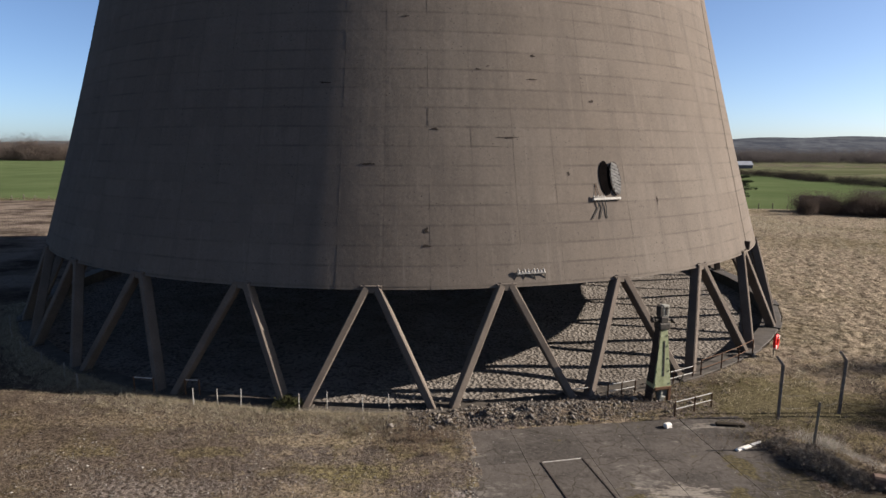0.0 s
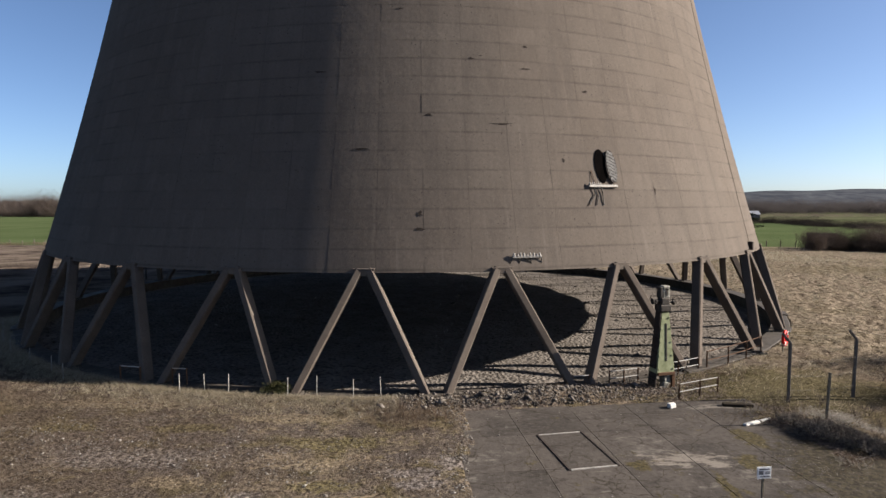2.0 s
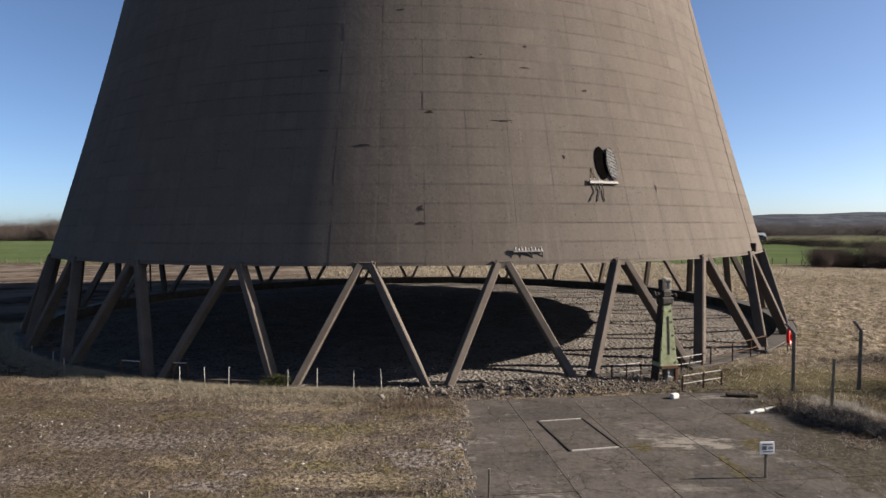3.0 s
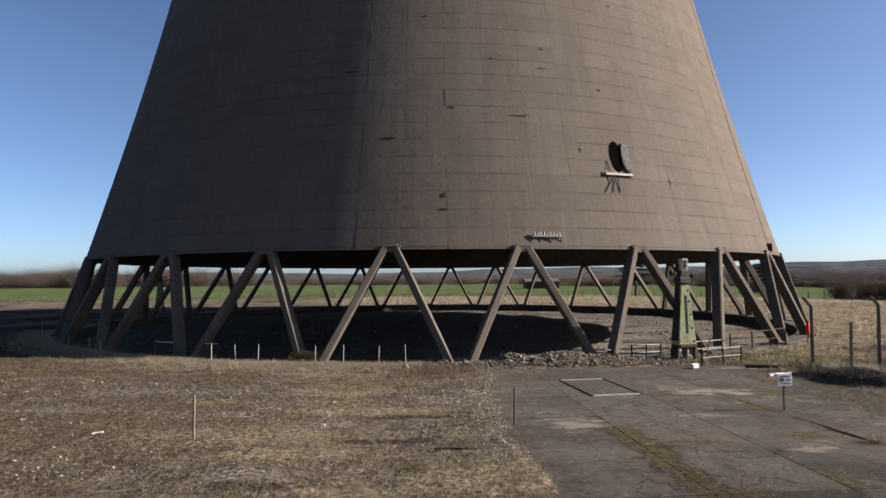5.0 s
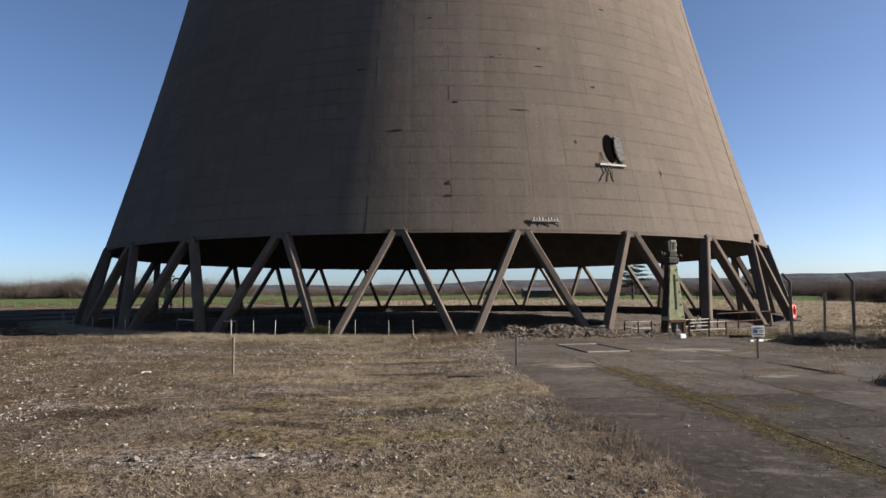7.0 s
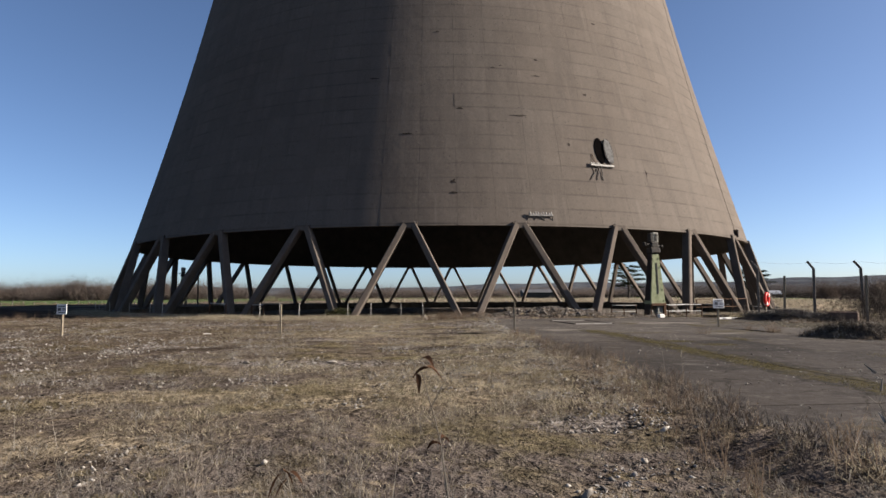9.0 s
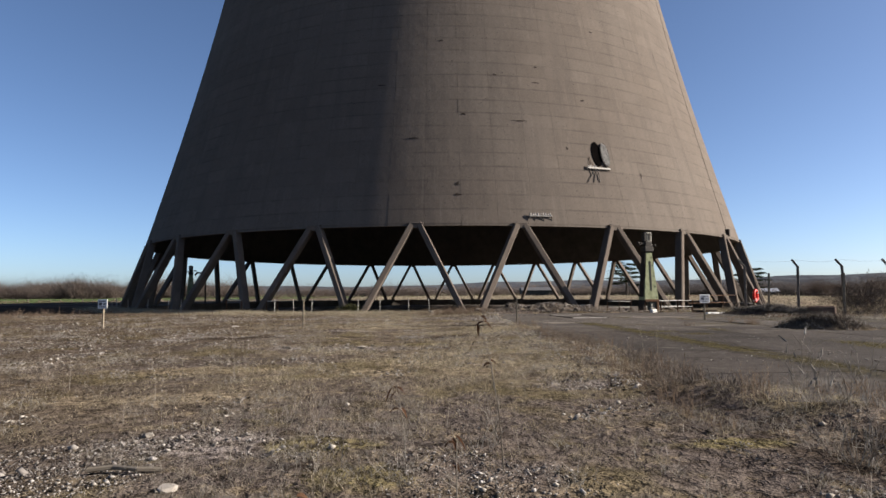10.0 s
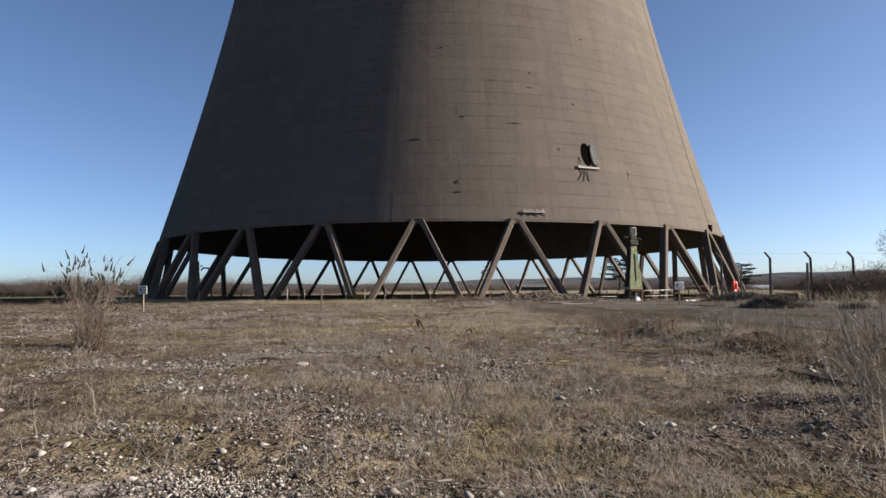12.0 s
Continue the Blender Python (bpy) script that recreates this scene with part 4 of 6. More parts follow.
def hook_pipe():
    ob = thing("bent_pipe", pose(-33.6, 68.0, 0), "tall bent iron pipe standing behind the basin", "pipe")
    bm = bmesh.new()
    tube(bm, [(0, 0, -0.2), (0, 0, 3.5), (-0.15, 0, 3.75), (-1.1, 0, 3.85), (-1.4, 0, 3.5)], 0.10, 8)
    part("pipe", bm, M_IRON, ob)
    return ob


hook_pipe()


def rail_run(points, h, name, label, mat, r=0.028, rails=(1.0, 0.5), posts=True):
    """Low tubular rail over points on the ground."""
    ob = thing(name, pose(*points[0], 0), label, "railing", "basin rails")
    o = Vector((*points[0], 0))
    pts = [Vector((x, y, float(ground_z(np.array(x), np.array(y))))) - o for x, y in points]
    for f in rails:
        bm = bmesh.new()
        tube(bm, [p + Vector((0, 0, h * f)) for p in pts], r, 6)
        part("rail", bm, mat, ob)
    if posts:
        for p in pts:
            bm = bmesh.new()
            box(bm, (0.06, 0.06, h + 0.25), Matrix.Translation(p + Vector((0, 0, h / 2 - 0.1))), 0.006)
            part("upright", bm, M_RUST, ob)
    return ob


def ring_xy(r, deg):
    return CX + r * math.cos(radians(deg)), CY + r * math.sin(radians(deg))


rail_run([ring_xy(31.05, -69.7), ring_xy(31.05, -68.2), ring_xy(31.0, -66.6)], 0.66, "basin_railing", "pale galvanised double rail along the basin kerb", M_GALV, 0.022, (1.0, 0.48))
rail_run([ring_xy(31.0, -64.6), ring_xy(31.0, -61.8), ring_xy(31.0, -59.0)], 0.68, "basin_railing", "pale galvanised double rail, bent and leaning", M_GALV, 0.022, (1.0, 0.48))
rail_run([(10.5, 25.5), (11.6, 26.0), (12.6, 26.5)], 0.68, "basin_railing", "low broken rail section before the kerb", M_GALV, 0.02, (1.0, 0.5))
rail_run([ring_xy(30.6, -72.8), ring_xy(30.6, -71.2)], 0.45, "basin_railing", "short pale rail at the foot of a column", M_GALV, 0.025, (1.0,))
rail_run([ring_xy(31.1, d) for d in (-58.0, -54.5, -51.0, -47.5)], 0.95, "basin_railing", "thin rusty rail along the basin kerb", M_RUST, 0.020)
rail_run([ring_xy(31.35, -112.9), ring_xy(31.0, -111.3)], 0.80, "basin_railing", "short white rail in the tower shade", M_GALV, 0.03, (1.0,))
rail_run([ring_xy(30.5, -108.6), ring_xy(30.35, -107.3)], 0.80, "basin_railing", "short white rail in the tower shade", M_GALV, 0.03, (1.0,))

RODS = ((-104.2, 31.25, 2), (-102.3, 31.0, -2), (-97.0, 31.1, 3), (-94.8, 30.7, -1), (-89.45, 30.7, -3), (-91.6, 31.1, 1),
        (-118.3, 32.2, 2), (-122.0, 31.7, -3), (-127.0, 31.6, 4), (-133.0, 31.6, -2), (-139.0, 31.5, 3), (-145.0, 31.4, -3))
pin = thing("marker_pin", pose(*ring_xy(31.6, -106.1), 0), "thin white marker rod beside the basin", "marker rod", "marker rods")
bm = bmesh.new()
rod(bm, (0, 0, -0.15), (0, 0, 0.88), 0.019, 8)
part("rod", bm, M_DULL, pin)
for d, r, lean in RODS:
    copy_thing(pin, pose(*ring_xy(r, d), -0.05, 0, lean, 40 * d))


def loose_block(name, x, y, z, size, turn, mat, label, category, tilt=0):
    ob = thing(name, pose(x, y, z, 0, tilt, turn), label, category)
    bm = bmesh.new()
    box(bm, size, None, min(size) * 0.18)
    for v in bm.verts:
        v.co += Vector(noise.noise_vector(v.co * 3 + Vector((x, y, 0)))) * min(size) * 0.12
    part("body", bm, mat, ob)
    return ob


loose_block("white_block", 9.72, 24.25, 0.12, (0.34, 0.22, 0.20), 20, M_WHITE, "broken white block lying on the slabs", "rubble block")
loose_block("white_plank", 12.05, 22.36, 0.07, (0.78, 0.15, 0.09), 27, M_WHITE, "white painted plank on the ground", "plank")
loose_block("white_plank", 12.78, 22.74, 0.06, (0.60, 0.14, 0.07), 24, M_WHITE, "short white painted plank on the ground", "plank")
loose_block("timber_offcut", 12.5, 24.4, 0.09, (1.2, 0.22, 0.14), -8, M_CLOD, "dark rotten timber beside the slabs", "timber")
loose_block("brick_block", 15.8, 19.5, 0.22, (1.1, 0.4, 0.52), -20, M_BRICK, "low broken piece of brick wall", "wall remnant")
st = stake(2.0, (0, 1), 0.09)
tagged(st, "tall dark wooden post among brambles")
st.matrix_world = pose(17.2, 20.1, 0)
st = stake(0.9, (0, 12), 0.05)
st.matrix_world = pose(11.9, 28.4, 0)


def lifebuoy_stand():
    ob = thing("lifebuoy_stand", pose(19.52, 33.6, -0.05, 0, 0, 46), "bright red lifebuoy hung on a slim post", "lifebuoy")
    bm = bmesh.new()
    box(bm, (0.08, 0.08, 1.5), pose(0, 0.08, 0.6), 0.006)
    part("post", bm, M_WOOD, ob)
    bm = bmesh.new()
    ring, tubes = 22, 10
    grid = []
    for i in range(ring):
        a = 2 * math.pi * i / ring
        grid.append([bm.verts.new(((0.31 + 0.10 * math.cos(b)) * math.cos(a), 0.09 * math.sin(b), 0.86 + (0.37 + 0.10 * math.cos(b)) * math.sin(a)))
                     for b in (2 * math.pi * j / tubes for j in range(tubes))])
    for i in range(ring):
        for j in range(tubes):
            bm.faces.new((grid[i][j], grid[(i + 1) % ring][j], grid[(i + 1) % ring][(j + 1) % tubes], grid[i][(j + 1) % tubes]))
    part("ring", bm, M_RED, ob, "red plastic ring", True)
    for a in (45, 225):
        bm = bmesh.new()
        box(bm, (0.13, 0.20, 0.22), pose(0.31 * math.cos(radians(a)), 0, 0.86 + 0.37 * math.sin(radians(a)), 0, 45 - a, 0), 0.02)
        part("band", bm, M_WHITE, ob, "white reflective band")
    return ob


lifebuoy_stand()


def oval(bm, a, b, depth, m, sides=36):
    """A flat oval plate, long in z, facing -y."""
    rings = []
    for y in (-depth / 2, depth / 2):
        rings.append([bm.verts.new((a * math.cos(t), y, b * math.sin(t))) for t in (2 * math.pi * k / sides for k in range(sides))])
    for k in range(sides):
        bm.faces.new((rings[0][k], rings[1][k], rings[1][(k + 1) % sides], rings[0][(k + 1) % sides]))
    bm.faces.new(rings[0])
    bm.faces.new(rings[1][::-1])
    bmesh.ops.recalc_face_normals(bm, faces=bm.faces)
    bmesh.ops.transform(bm, matrix=m, verts=[v for r in rings for v in r])
    return bm


def on_shell(deg, z, out=0.0):
    """A pose on the shell: x along it, y into it, z up its slope."""
    a = radians(deg)
    r = shell_r(z)
    slope = math.degrees(math.atan((shell_r(z - 1) - shell_r(z + 1)) / 2))
    p = on_ring(r + out, a, z)
    return pose(CX + p.x, CY + p.y, z, 0, 0, deg + 90) @ pose(0, 0, 0, -slope, 0, 0)


def access_hatch():
    """Tall oval manway in the shell with its planked door folded back beside it."""
    ob = thing("access_hatch", on_shell(-65.93, 10.33), "tall oval hatchway, open and painted dark, in the tower shell", "hatch")
    # flat black plate in place of the unlit hole; the shell is uncut
    bm = bmesh.new()
    oval(bm, 0.37, 0.92, 0.04, pose(0, -0.015, 0))
    part("opening", bm, M_HOLE_SHADE, ob, "black plate for the unlit hatchway")
    bm = bmesh.new()
    oval(bm, 0.36, 0.90, 0.07, pose(0.62, -0.06, -0.03, 0, 0, 3))
    door = part("door", bm, M_DARK, ob, "oval door folded back, grey planks on a dark frame")
    for k in range(9):
        y = -0.72 + 0.18 * k
        h = 0.34 * math.sqrt(max(0.05, 1 - (y / 0.90) ** 2))
        bm = bmesh.new()
        box(bm, (2 * h, 0.03, 0.15), pose(0.62, -0.105, -0.03, 0, 0, 3) @ pose(0, 0, y, 0, 24, 0), 0.006)
        part("plank", bm, M_DRUM, door)
    return ob


access_hatch()


def hatch_bracket():
    ob = thing("wall_bracket", on_shell(-66.13, 9.27), "white steel ledge with insulators and hanging cables", "bracket")
    bm = bmesh.new()
    box(bm, (1.78, 0.14, 0.13), pose(0.0, -0.06, 0.0), 0.01)
    part("ledge", bm, M_DULL, ob)
    for k in range(6):
        bm = bmesh.new()
        rod(bm, (-0.84 + 0.13 * k, -0.10, 0.05), (-0.84 + 0.13 * k, -0.10, 0.20 - 0.04 * (k % 2)), 0.045, 8, 0.03)
        part("insulator", bm, M_DULL, ob)
    for x0, x1 in ((-0.62, -1.0), (-0.36, -0.55), (-0.15, -0.10)):
        bm = bmesh.new()
        tube(bm, [(x0, -0.08, -0.05), (x0 + 0.06, -0.05, -0.42), ((x0 + x1) / 2, -0.04, -0.72), (x1, -0.03, -1.0)], 0.026)
        part("hanging_cable", bm, M_CABLE, ob)
    bm = bmesh.new()
    tube(bm, [(-0.70, -0.03, 0.06), (-0.58, -0.03, 0.85), (-0.40, -0.03, 0.10)], 0.011)
    part("brace", bm, M_RUST, ob)
    return ob


hatch_bracket()


def insulator_rack():
    a = radians(-75.85)
    p = on_ring(shell_r(5.95) + 0.02, a, 5.95)
    ob = thing("insulator_rack", pose(CX + p.x, CY + p.y, 5.95, 0, 0, -75.85 + 90), "short white rack of insulators with loose cables", "insulator rack")
    bm = bmesh.new()
    box(bm, (1.50, 0.10, 0.10), pose(0, -0.07, -0.08), 0.01)
    part("rail", bm, M_DULL, ob)
    for k in range(9):
        bm = bmesh.new()
        x = -0.66 + 0.165 * k
        rod(bm, (x, -0.08, -0.04), (x + 0.03 * math.sin(k * 2.1), -0.08, 0.11 - 0.05 * (k % 3 == 1)), 0.06, 8, 0.04)
        part("insulator", bm, M_DULL, ob)
    for pts in ([(-0.7, -0.1, -0.1), (-0.92, -0.06, -0.50)], [(-0.25, -0.1, -0.1), (-0.45, -0.08, -0.45), (-0.15, -0.06, -0.75)],
                [(-0.1, -0.1, -0.12), (0.22, -0.08, -0.42), (-0.05, -0.06, -0.85)], [(0.15, -0.1, -0.12), (0.25, -0.08, -0.5)], [(0.72, -0.1, -0.1), (0.76, -0.06, -0.55)]):
        bm = bmesh.new()
        tube(bm, pts, 0.022)
        part("loose_cable", bm, M_CABLE, ob)
    return ob


insulator_rack()


def conductor():
    ob = thing("lightning_conductor", pose(CX, CY, 0), "rusty conductor strip running up the tower shell", "conductor")
    a = radians(-38.0)
    bm = bmesh.new()
    tube(bm, [on_ring(shell_r(z) + 0.03, a + 0.0042 * (z - 5), z) for z in [5.4 + 3.0 * k for k in range(13)]], 0.012, 5)
    part("strip", bm, M_SHELL, ob)
    bm = bmesh.new()
    p = on_ring(shell_r(5.6) + 0.06, a, 5.65)
    box(bm, (0.34, 0.30, 0.55), Matrix.Translation(p) @ pose(0, 0, 0, 0, 0, -37), 0.03)
    part("junction_box", bm, M_DARK, ob, "small black junction box")
    return ob


conductor()


def fence_wires():
    ob = thing("fence_wire", pose(0, 0, 0), "sagging strands of plain wire between concrete posts", "wire fence")
    line = [(15.02, 25.2), (18.2, 25.85), (20.5, 25.5), (23.2, 25.9), (26.2, 26.2)]
    for h in (0.5, 1.1, 1.75, 2.85):
        bm = bmesh.new()
        pts = []
        for (x0, y0), (x1, y1) in zip(line, line[1:]):
            for k in range(4):
                f = k / 4
                pts.append((x0 + (x1 - x0) * f, y0 + (y1 - y0) * f - 0.08, h - 0.10 * math.sin(math.pi * f)))
        pts.append((*line[-1], h))
        tube(bm, pts, 0.0035, 4)
        part("strand", bm, M_WIRE, ob)
    return ob


fence_wires()

# ---- far country ----
def twig_cloud(cx, cy, z0, w, h, n, size, g, flat=1.0, thin=0.22, core=False):
    """Thin slivers that fill an uneven crown; returns triangle corners."""
    lobes = max(2, int(3 + g.integers(0, 3)))
    lx, ly, lz = g.normal(0, 0.28, lobes), g.normal(0, 0.28, lobes), g.uniform(0.35, 0.8, lobes)
    k = g.integers(0, lobes, n)
    d = g.normal(0, 1, (n, 3))
    d /= np.linalg.norm(d, axis=1)[:, None]
    rad = g.uniform(0, 1, n) ** 0.45
    px = cx + w * (lx[k] + 0.42 * d[:, 0] * rad)
    py = cy + w * flat * (ly[k] + 0.42 * d[:, 1] * rad)
    pz = z0 + h * np.clip(lz[k] + 0.34 * d[:, 2] * rad, 0.0, 1.15)
    a = np.stack([px, py, pz], 1)
    out = g.normal(0, 0.55, (n, 3)) + 0.9 * d
    out[:, 2] = np.abs(out[:, 2]) + 0.35
    out *= (size * g.uniform(0.6, 1.5, n) / np.linalg.norm(out, axis=1))[:, None]
    side = g.normal(0, 1, (n, 3)) * size * thin
    tris = np.stack([a, a + side, a + out], 1)
    if not core:
        return tris
    # branches that fan out from low down to the crown's outline
    m = n // 2
    k, e = k[:m], d[:m]
    foot = np.stack([cx + w * (lx[k] * 0.8 + g.normal(0, 0.20, m)), cy + w * (ly[k] * 0.8 + g.normal(0, 0.20, m)), z0 + h * g.uniform(0, 0.35, m)], 1)
    tip = np.stack([cx + w * (lx[k] + 0.34 * e[:, 0]), cy + w * (ly[k] + 0.34 * e[:, 1]), z0 + h * np.clip(lz[k] + 0.22 * np.abs(e[:, 2]) * g.uniform(-0.6, 1, m), 0.2, 0.95)], 1)
    wide = g.normal(0, 1, (m, 3)) * np.array([1, 1, 0.3]) * min(w * 0.006, h * 0.014)
    return np.concatenate([tris, np.stack([foot, foot + wide, tip], 1)])


def triangles(name, tris, mat):
    tris = np.concatenate(tris)
    n = len(tris)
    me = bpy.data.meshes.new(name)
    me.vertices.add(n * 3)
    me.vertices.foreach_set("co", tris.reshape(-1).astype(np.float32))
    me.loops.add(n * 3)
    me.loops.foreach_set("vertex_index", np.arange(n * 3, dtype=np.int32))
    me.polygons.add(n)
    me.polygons.foreach_set("loop_start", np.arange(n, dtype=np.int32) * 3)
    me.materials.append(mat)
    me.update()
    return new(name, me)


def woodland(name, label, line, depth, count, h, w, seed, n=150, size=1.3, mat=None):
    """A belt of bare trees and scrub along a line in plan."""
    g = np.random.default_rng(seed)
    tris = []
    line = [Vector(p) for p in line]
    lens = [(b - a).length for a, b in zip(line, line[1:])]
    for _ in range(count):
        s = g.uniform(0, sum(lens))
        i = 0
        while s > lens[i]:
            s -= lens[i]
            i += 1
        p = line[i].lerp(line[i + 1], s / lens[i])
        hh = h * g.uniform(0.65, 1.10) * (1.25 if g.uniform() < 0.10 else 1)
        ww = w * g.uniform(0.7, 1.5)
        x, y = p.x + g.normal(0, 3), p.y + g.uniform(0, depth)
        tris.append(twig_cloud(x, y, float(dip(x, y)) - 0.3, ww, hh, n, size * g.uniform(0.7, 1.2), g, 1.0, 0.16, True))
    return tagged(triangles(name, tris, mat or M_FARTWIG), label, "woodland", kind="stuff")


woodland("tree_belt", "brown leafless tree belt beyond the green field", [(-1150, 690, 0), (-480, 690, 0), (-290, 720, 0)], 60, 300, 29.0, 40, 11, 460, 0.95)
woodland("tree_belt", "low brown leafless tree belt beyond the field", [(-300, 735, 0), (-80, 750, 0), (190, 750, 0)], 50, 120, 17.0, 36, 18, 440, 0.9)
woodland("hedge_belt", "dark leafless hedge beside the field", [(70, 440, 0), (176, 367, 0), (172, 300, 0), (170, 222, 0)], 9, 170, 4.2, 9, 12, 300, 0.42, M_SCRUB)
woodland("woodland", "dark winter woodland beyond the fields", [(190, 740, 0), (480, 720, 0), (1000, 640, 0)], 160, 320, 20.0, 42, 13, 300, 1.2, M_DARKWOOD)
woodland("far_hedge", "low far hedge across pale pasture", [(230, 560, 0), (420, 520, 0), (640, 440, 0)], 4, 90, 4.0, 12, 14, 150, 0.6)
woodland("scrub", "dark thorn scrub at the edge of the rough grass", [(75, 117, 0), (84, 118, 0), (122, 112, 0)], 9, 46, 5.6, 4.6, 15, 1900, 0.20, M_THORN)


woodland("copse", "rounded bare grey trees beside the field", [(-520, 680, 0), (-400, 672, 0)], 10, 6, 27.0, 34, 16, 2000, 0.8)
woodland("copse", "rounded bare brown trees beyond the rough grass", [(70, 190, 0), (120, 178, 0), (190, 165, 0)], 20, 9, 6.0, 9, 17, 1900, 0.26, M_DARKWOOD)


def ridge_sheet(name, label, y0, h, seed, mat):
    """A long low hill on the skyline."""
    n, rows = 160, 7
    verts, faces = [], []
    for j in range(rows):
        f = j / (rows - 1)
        for i in range(n):
            x = -3000 + 6000 * i / (n - 1)
            top = h * (0.55 + 0.45 * min(1, max(0, (x + 300) / 1800))) * (1 + 0.12 * math.sin(x / 240 + seed) + 0.05 * math.sin(x / 70))
            verts.append((x, y0 - 0.00002 * x * x + 500 * f, -6 + top * math.sin(f * math.pi / 2)))
    for j in range(rows - 1):
        for i in range(n - 1):
            faces.append((j * n + i, j * n + i + 1, (j + 1) * n + i + 1, (j + 1) * n + i))
    ob = new(name, mesh_of(name, verts, faces, mat, True))
    return tagged(ob, label, "hill", kind="structure")


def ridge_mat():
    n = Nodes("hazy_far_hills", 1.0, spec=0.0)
    # blue-grey distance haze is put straight into the hills' colour
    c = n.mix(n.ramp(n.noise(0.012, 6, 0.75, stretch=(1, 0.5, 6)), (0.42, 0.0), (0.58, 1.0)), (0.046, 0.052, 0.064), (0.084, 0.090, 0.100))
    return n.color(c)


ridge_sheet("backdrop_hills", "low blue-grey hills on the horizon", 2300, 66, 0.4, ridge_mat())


def cedar(x, y, h, seed):
    """Flat-topped dark evergreen with layered plates of foliage."""
    g = np.random.default_rng(seed)
    ob = thing("cedar_tree", pose(x, y, float(dip(x, y))), "dark evergreen cedar with flat layered branches", "tree", "cedars")
    bm = bmesh.new()
    pts = [(0, 0, -0.2), (0.1, 0, h * 0.35), (0.0, 0.1, h * 0.7), (0.1, 0, h * 0.93)]
    for k, (a, b) in enumerate(zip(pts, pts[1:])):
        rod(bm, a, b, 0.34 - 0.09 * k, 8, 0.25 - 0.09 * k)
    tris = []
    for k in range(15):
        z = h * (0.34 + 0.62 * k / 14)
        a = 2.4 * k + g.uniform(-0.4, 0.4)
        reach = h * (0.48 - 0.20 * abs(k / 14 - 0.45)) * g.uniform(0.7, 1.1)
        tip = (reach * math.cos(a), reach * math.sin(a), z + 0.25)
        rod(bm, (0, 0, z - 0.3), tip, 0.09, 5, 0.03)
        for f in (0.45, 0.7, 0.95):
            q = twig_cloud(tip[0] * f, tip[1] * f, z - 0.05, reach * 0.62, 0.62, 170, 0.30, g)
            tris.append(q)
    part("trunk", bm, M_BARK, ob)
    under(triangles("crown", tris, M_NEEDLE), ob)
    return ob


cedar(36.5, 131, 8.0, 21)
cedar(65.0, 133, 7.2, 22)


def bare_tree(x, y, h, seed, label, spread=0.5):
    g = random.Random(seed)
    ob = thing("bare_tree", pose(x, y, 0), label, "tree", "bare trees")
    bm = bmesh.new()
    tris = []

    def grow(p, d, length, r, level):
        steps = 3
        for s in range(steps):
            d = (d + Vector((g.uniform(-1, 1), g.uniform(-1, 1), g.uniform(-0.3, 0.6))) * 0.22).normalized()
            q = p + d * length / steps
            rod(bm, p, q, r, 5 if level < 2 else 3, r * 0.8)
            p, r = q, r * 0.8
            if level < 4:
                for _ in range(2 if level else 1):
                    e = (d + Vector((g.uniform(-1, 1), g.uniform(-1, 1), g.uniform(-0.2, 0.7))) * (0.7 + spread * 0.5)).normalized()
                    grow(p, e, length * g.uniform(0.5, 0.72), r * 0.62, level + 1 if level < 3 else 4)

    grow(Vector((0, 0, -0.2)), Vector((0, 0, 1)), h * 0.42, h * 0.022, 0)
    part("trunk_and_limbs", bm, M_BARK, ob)
    n = np.random.default_rng(seed)
    under(triangles("twig_crown", [twig_cloud(0, 0, h * 0.16, h * 0.62, h * 0.74, 9000, 0.22, n, 1.0, 0.05)], M_BRAMBLE), ob)
    return ob


bare_tree(30.6, 31.0, 4.9, 31, "leafless grey tree beside the boundary fence")


def barn(x, y):
    ob = thing("barn", pose(x, y, -2.3, 0, 0, 4), "long low dark barn across the field", "barn")
    bm = bmesh.new()
    box(bm, (18, 9, 4.0), pose(0, 0, 1.9))
    part("wall", bm, plain("dark_barn_cladding", (0.030, 0.028, 0.030), (0.055, 0.050, 0.050), 0.7), ob)
    bm = bmesh.new()
    v = [bm.verts.new(p) for p in ((-9.4, -5, 3.8), (9.4, -5, 3.8), (9.4, 0, 5.6), (-9.4, 0, 5.6), (-9.4, 5, 3.8), (9.4, 5, 3.8))]
    bm.faces.new((v[0], v[1], v[2], v[3]))
    bm.faces.new((v[3], v[2], v[5], v[4]))
    bm.faces.new((v[0], v[3], v[4]))
    bm.faces.new((v[1], v[5], v[2]))
    bm.faces.new((v[0], v[4], v[5], v[1]))
    part("roof", bm, plain("grey_barn_roof", (0.06, 0.06, 0.065), (0.10, 0.10, 0.105), 0.5), ob)
    return ob


barn(40, 330)


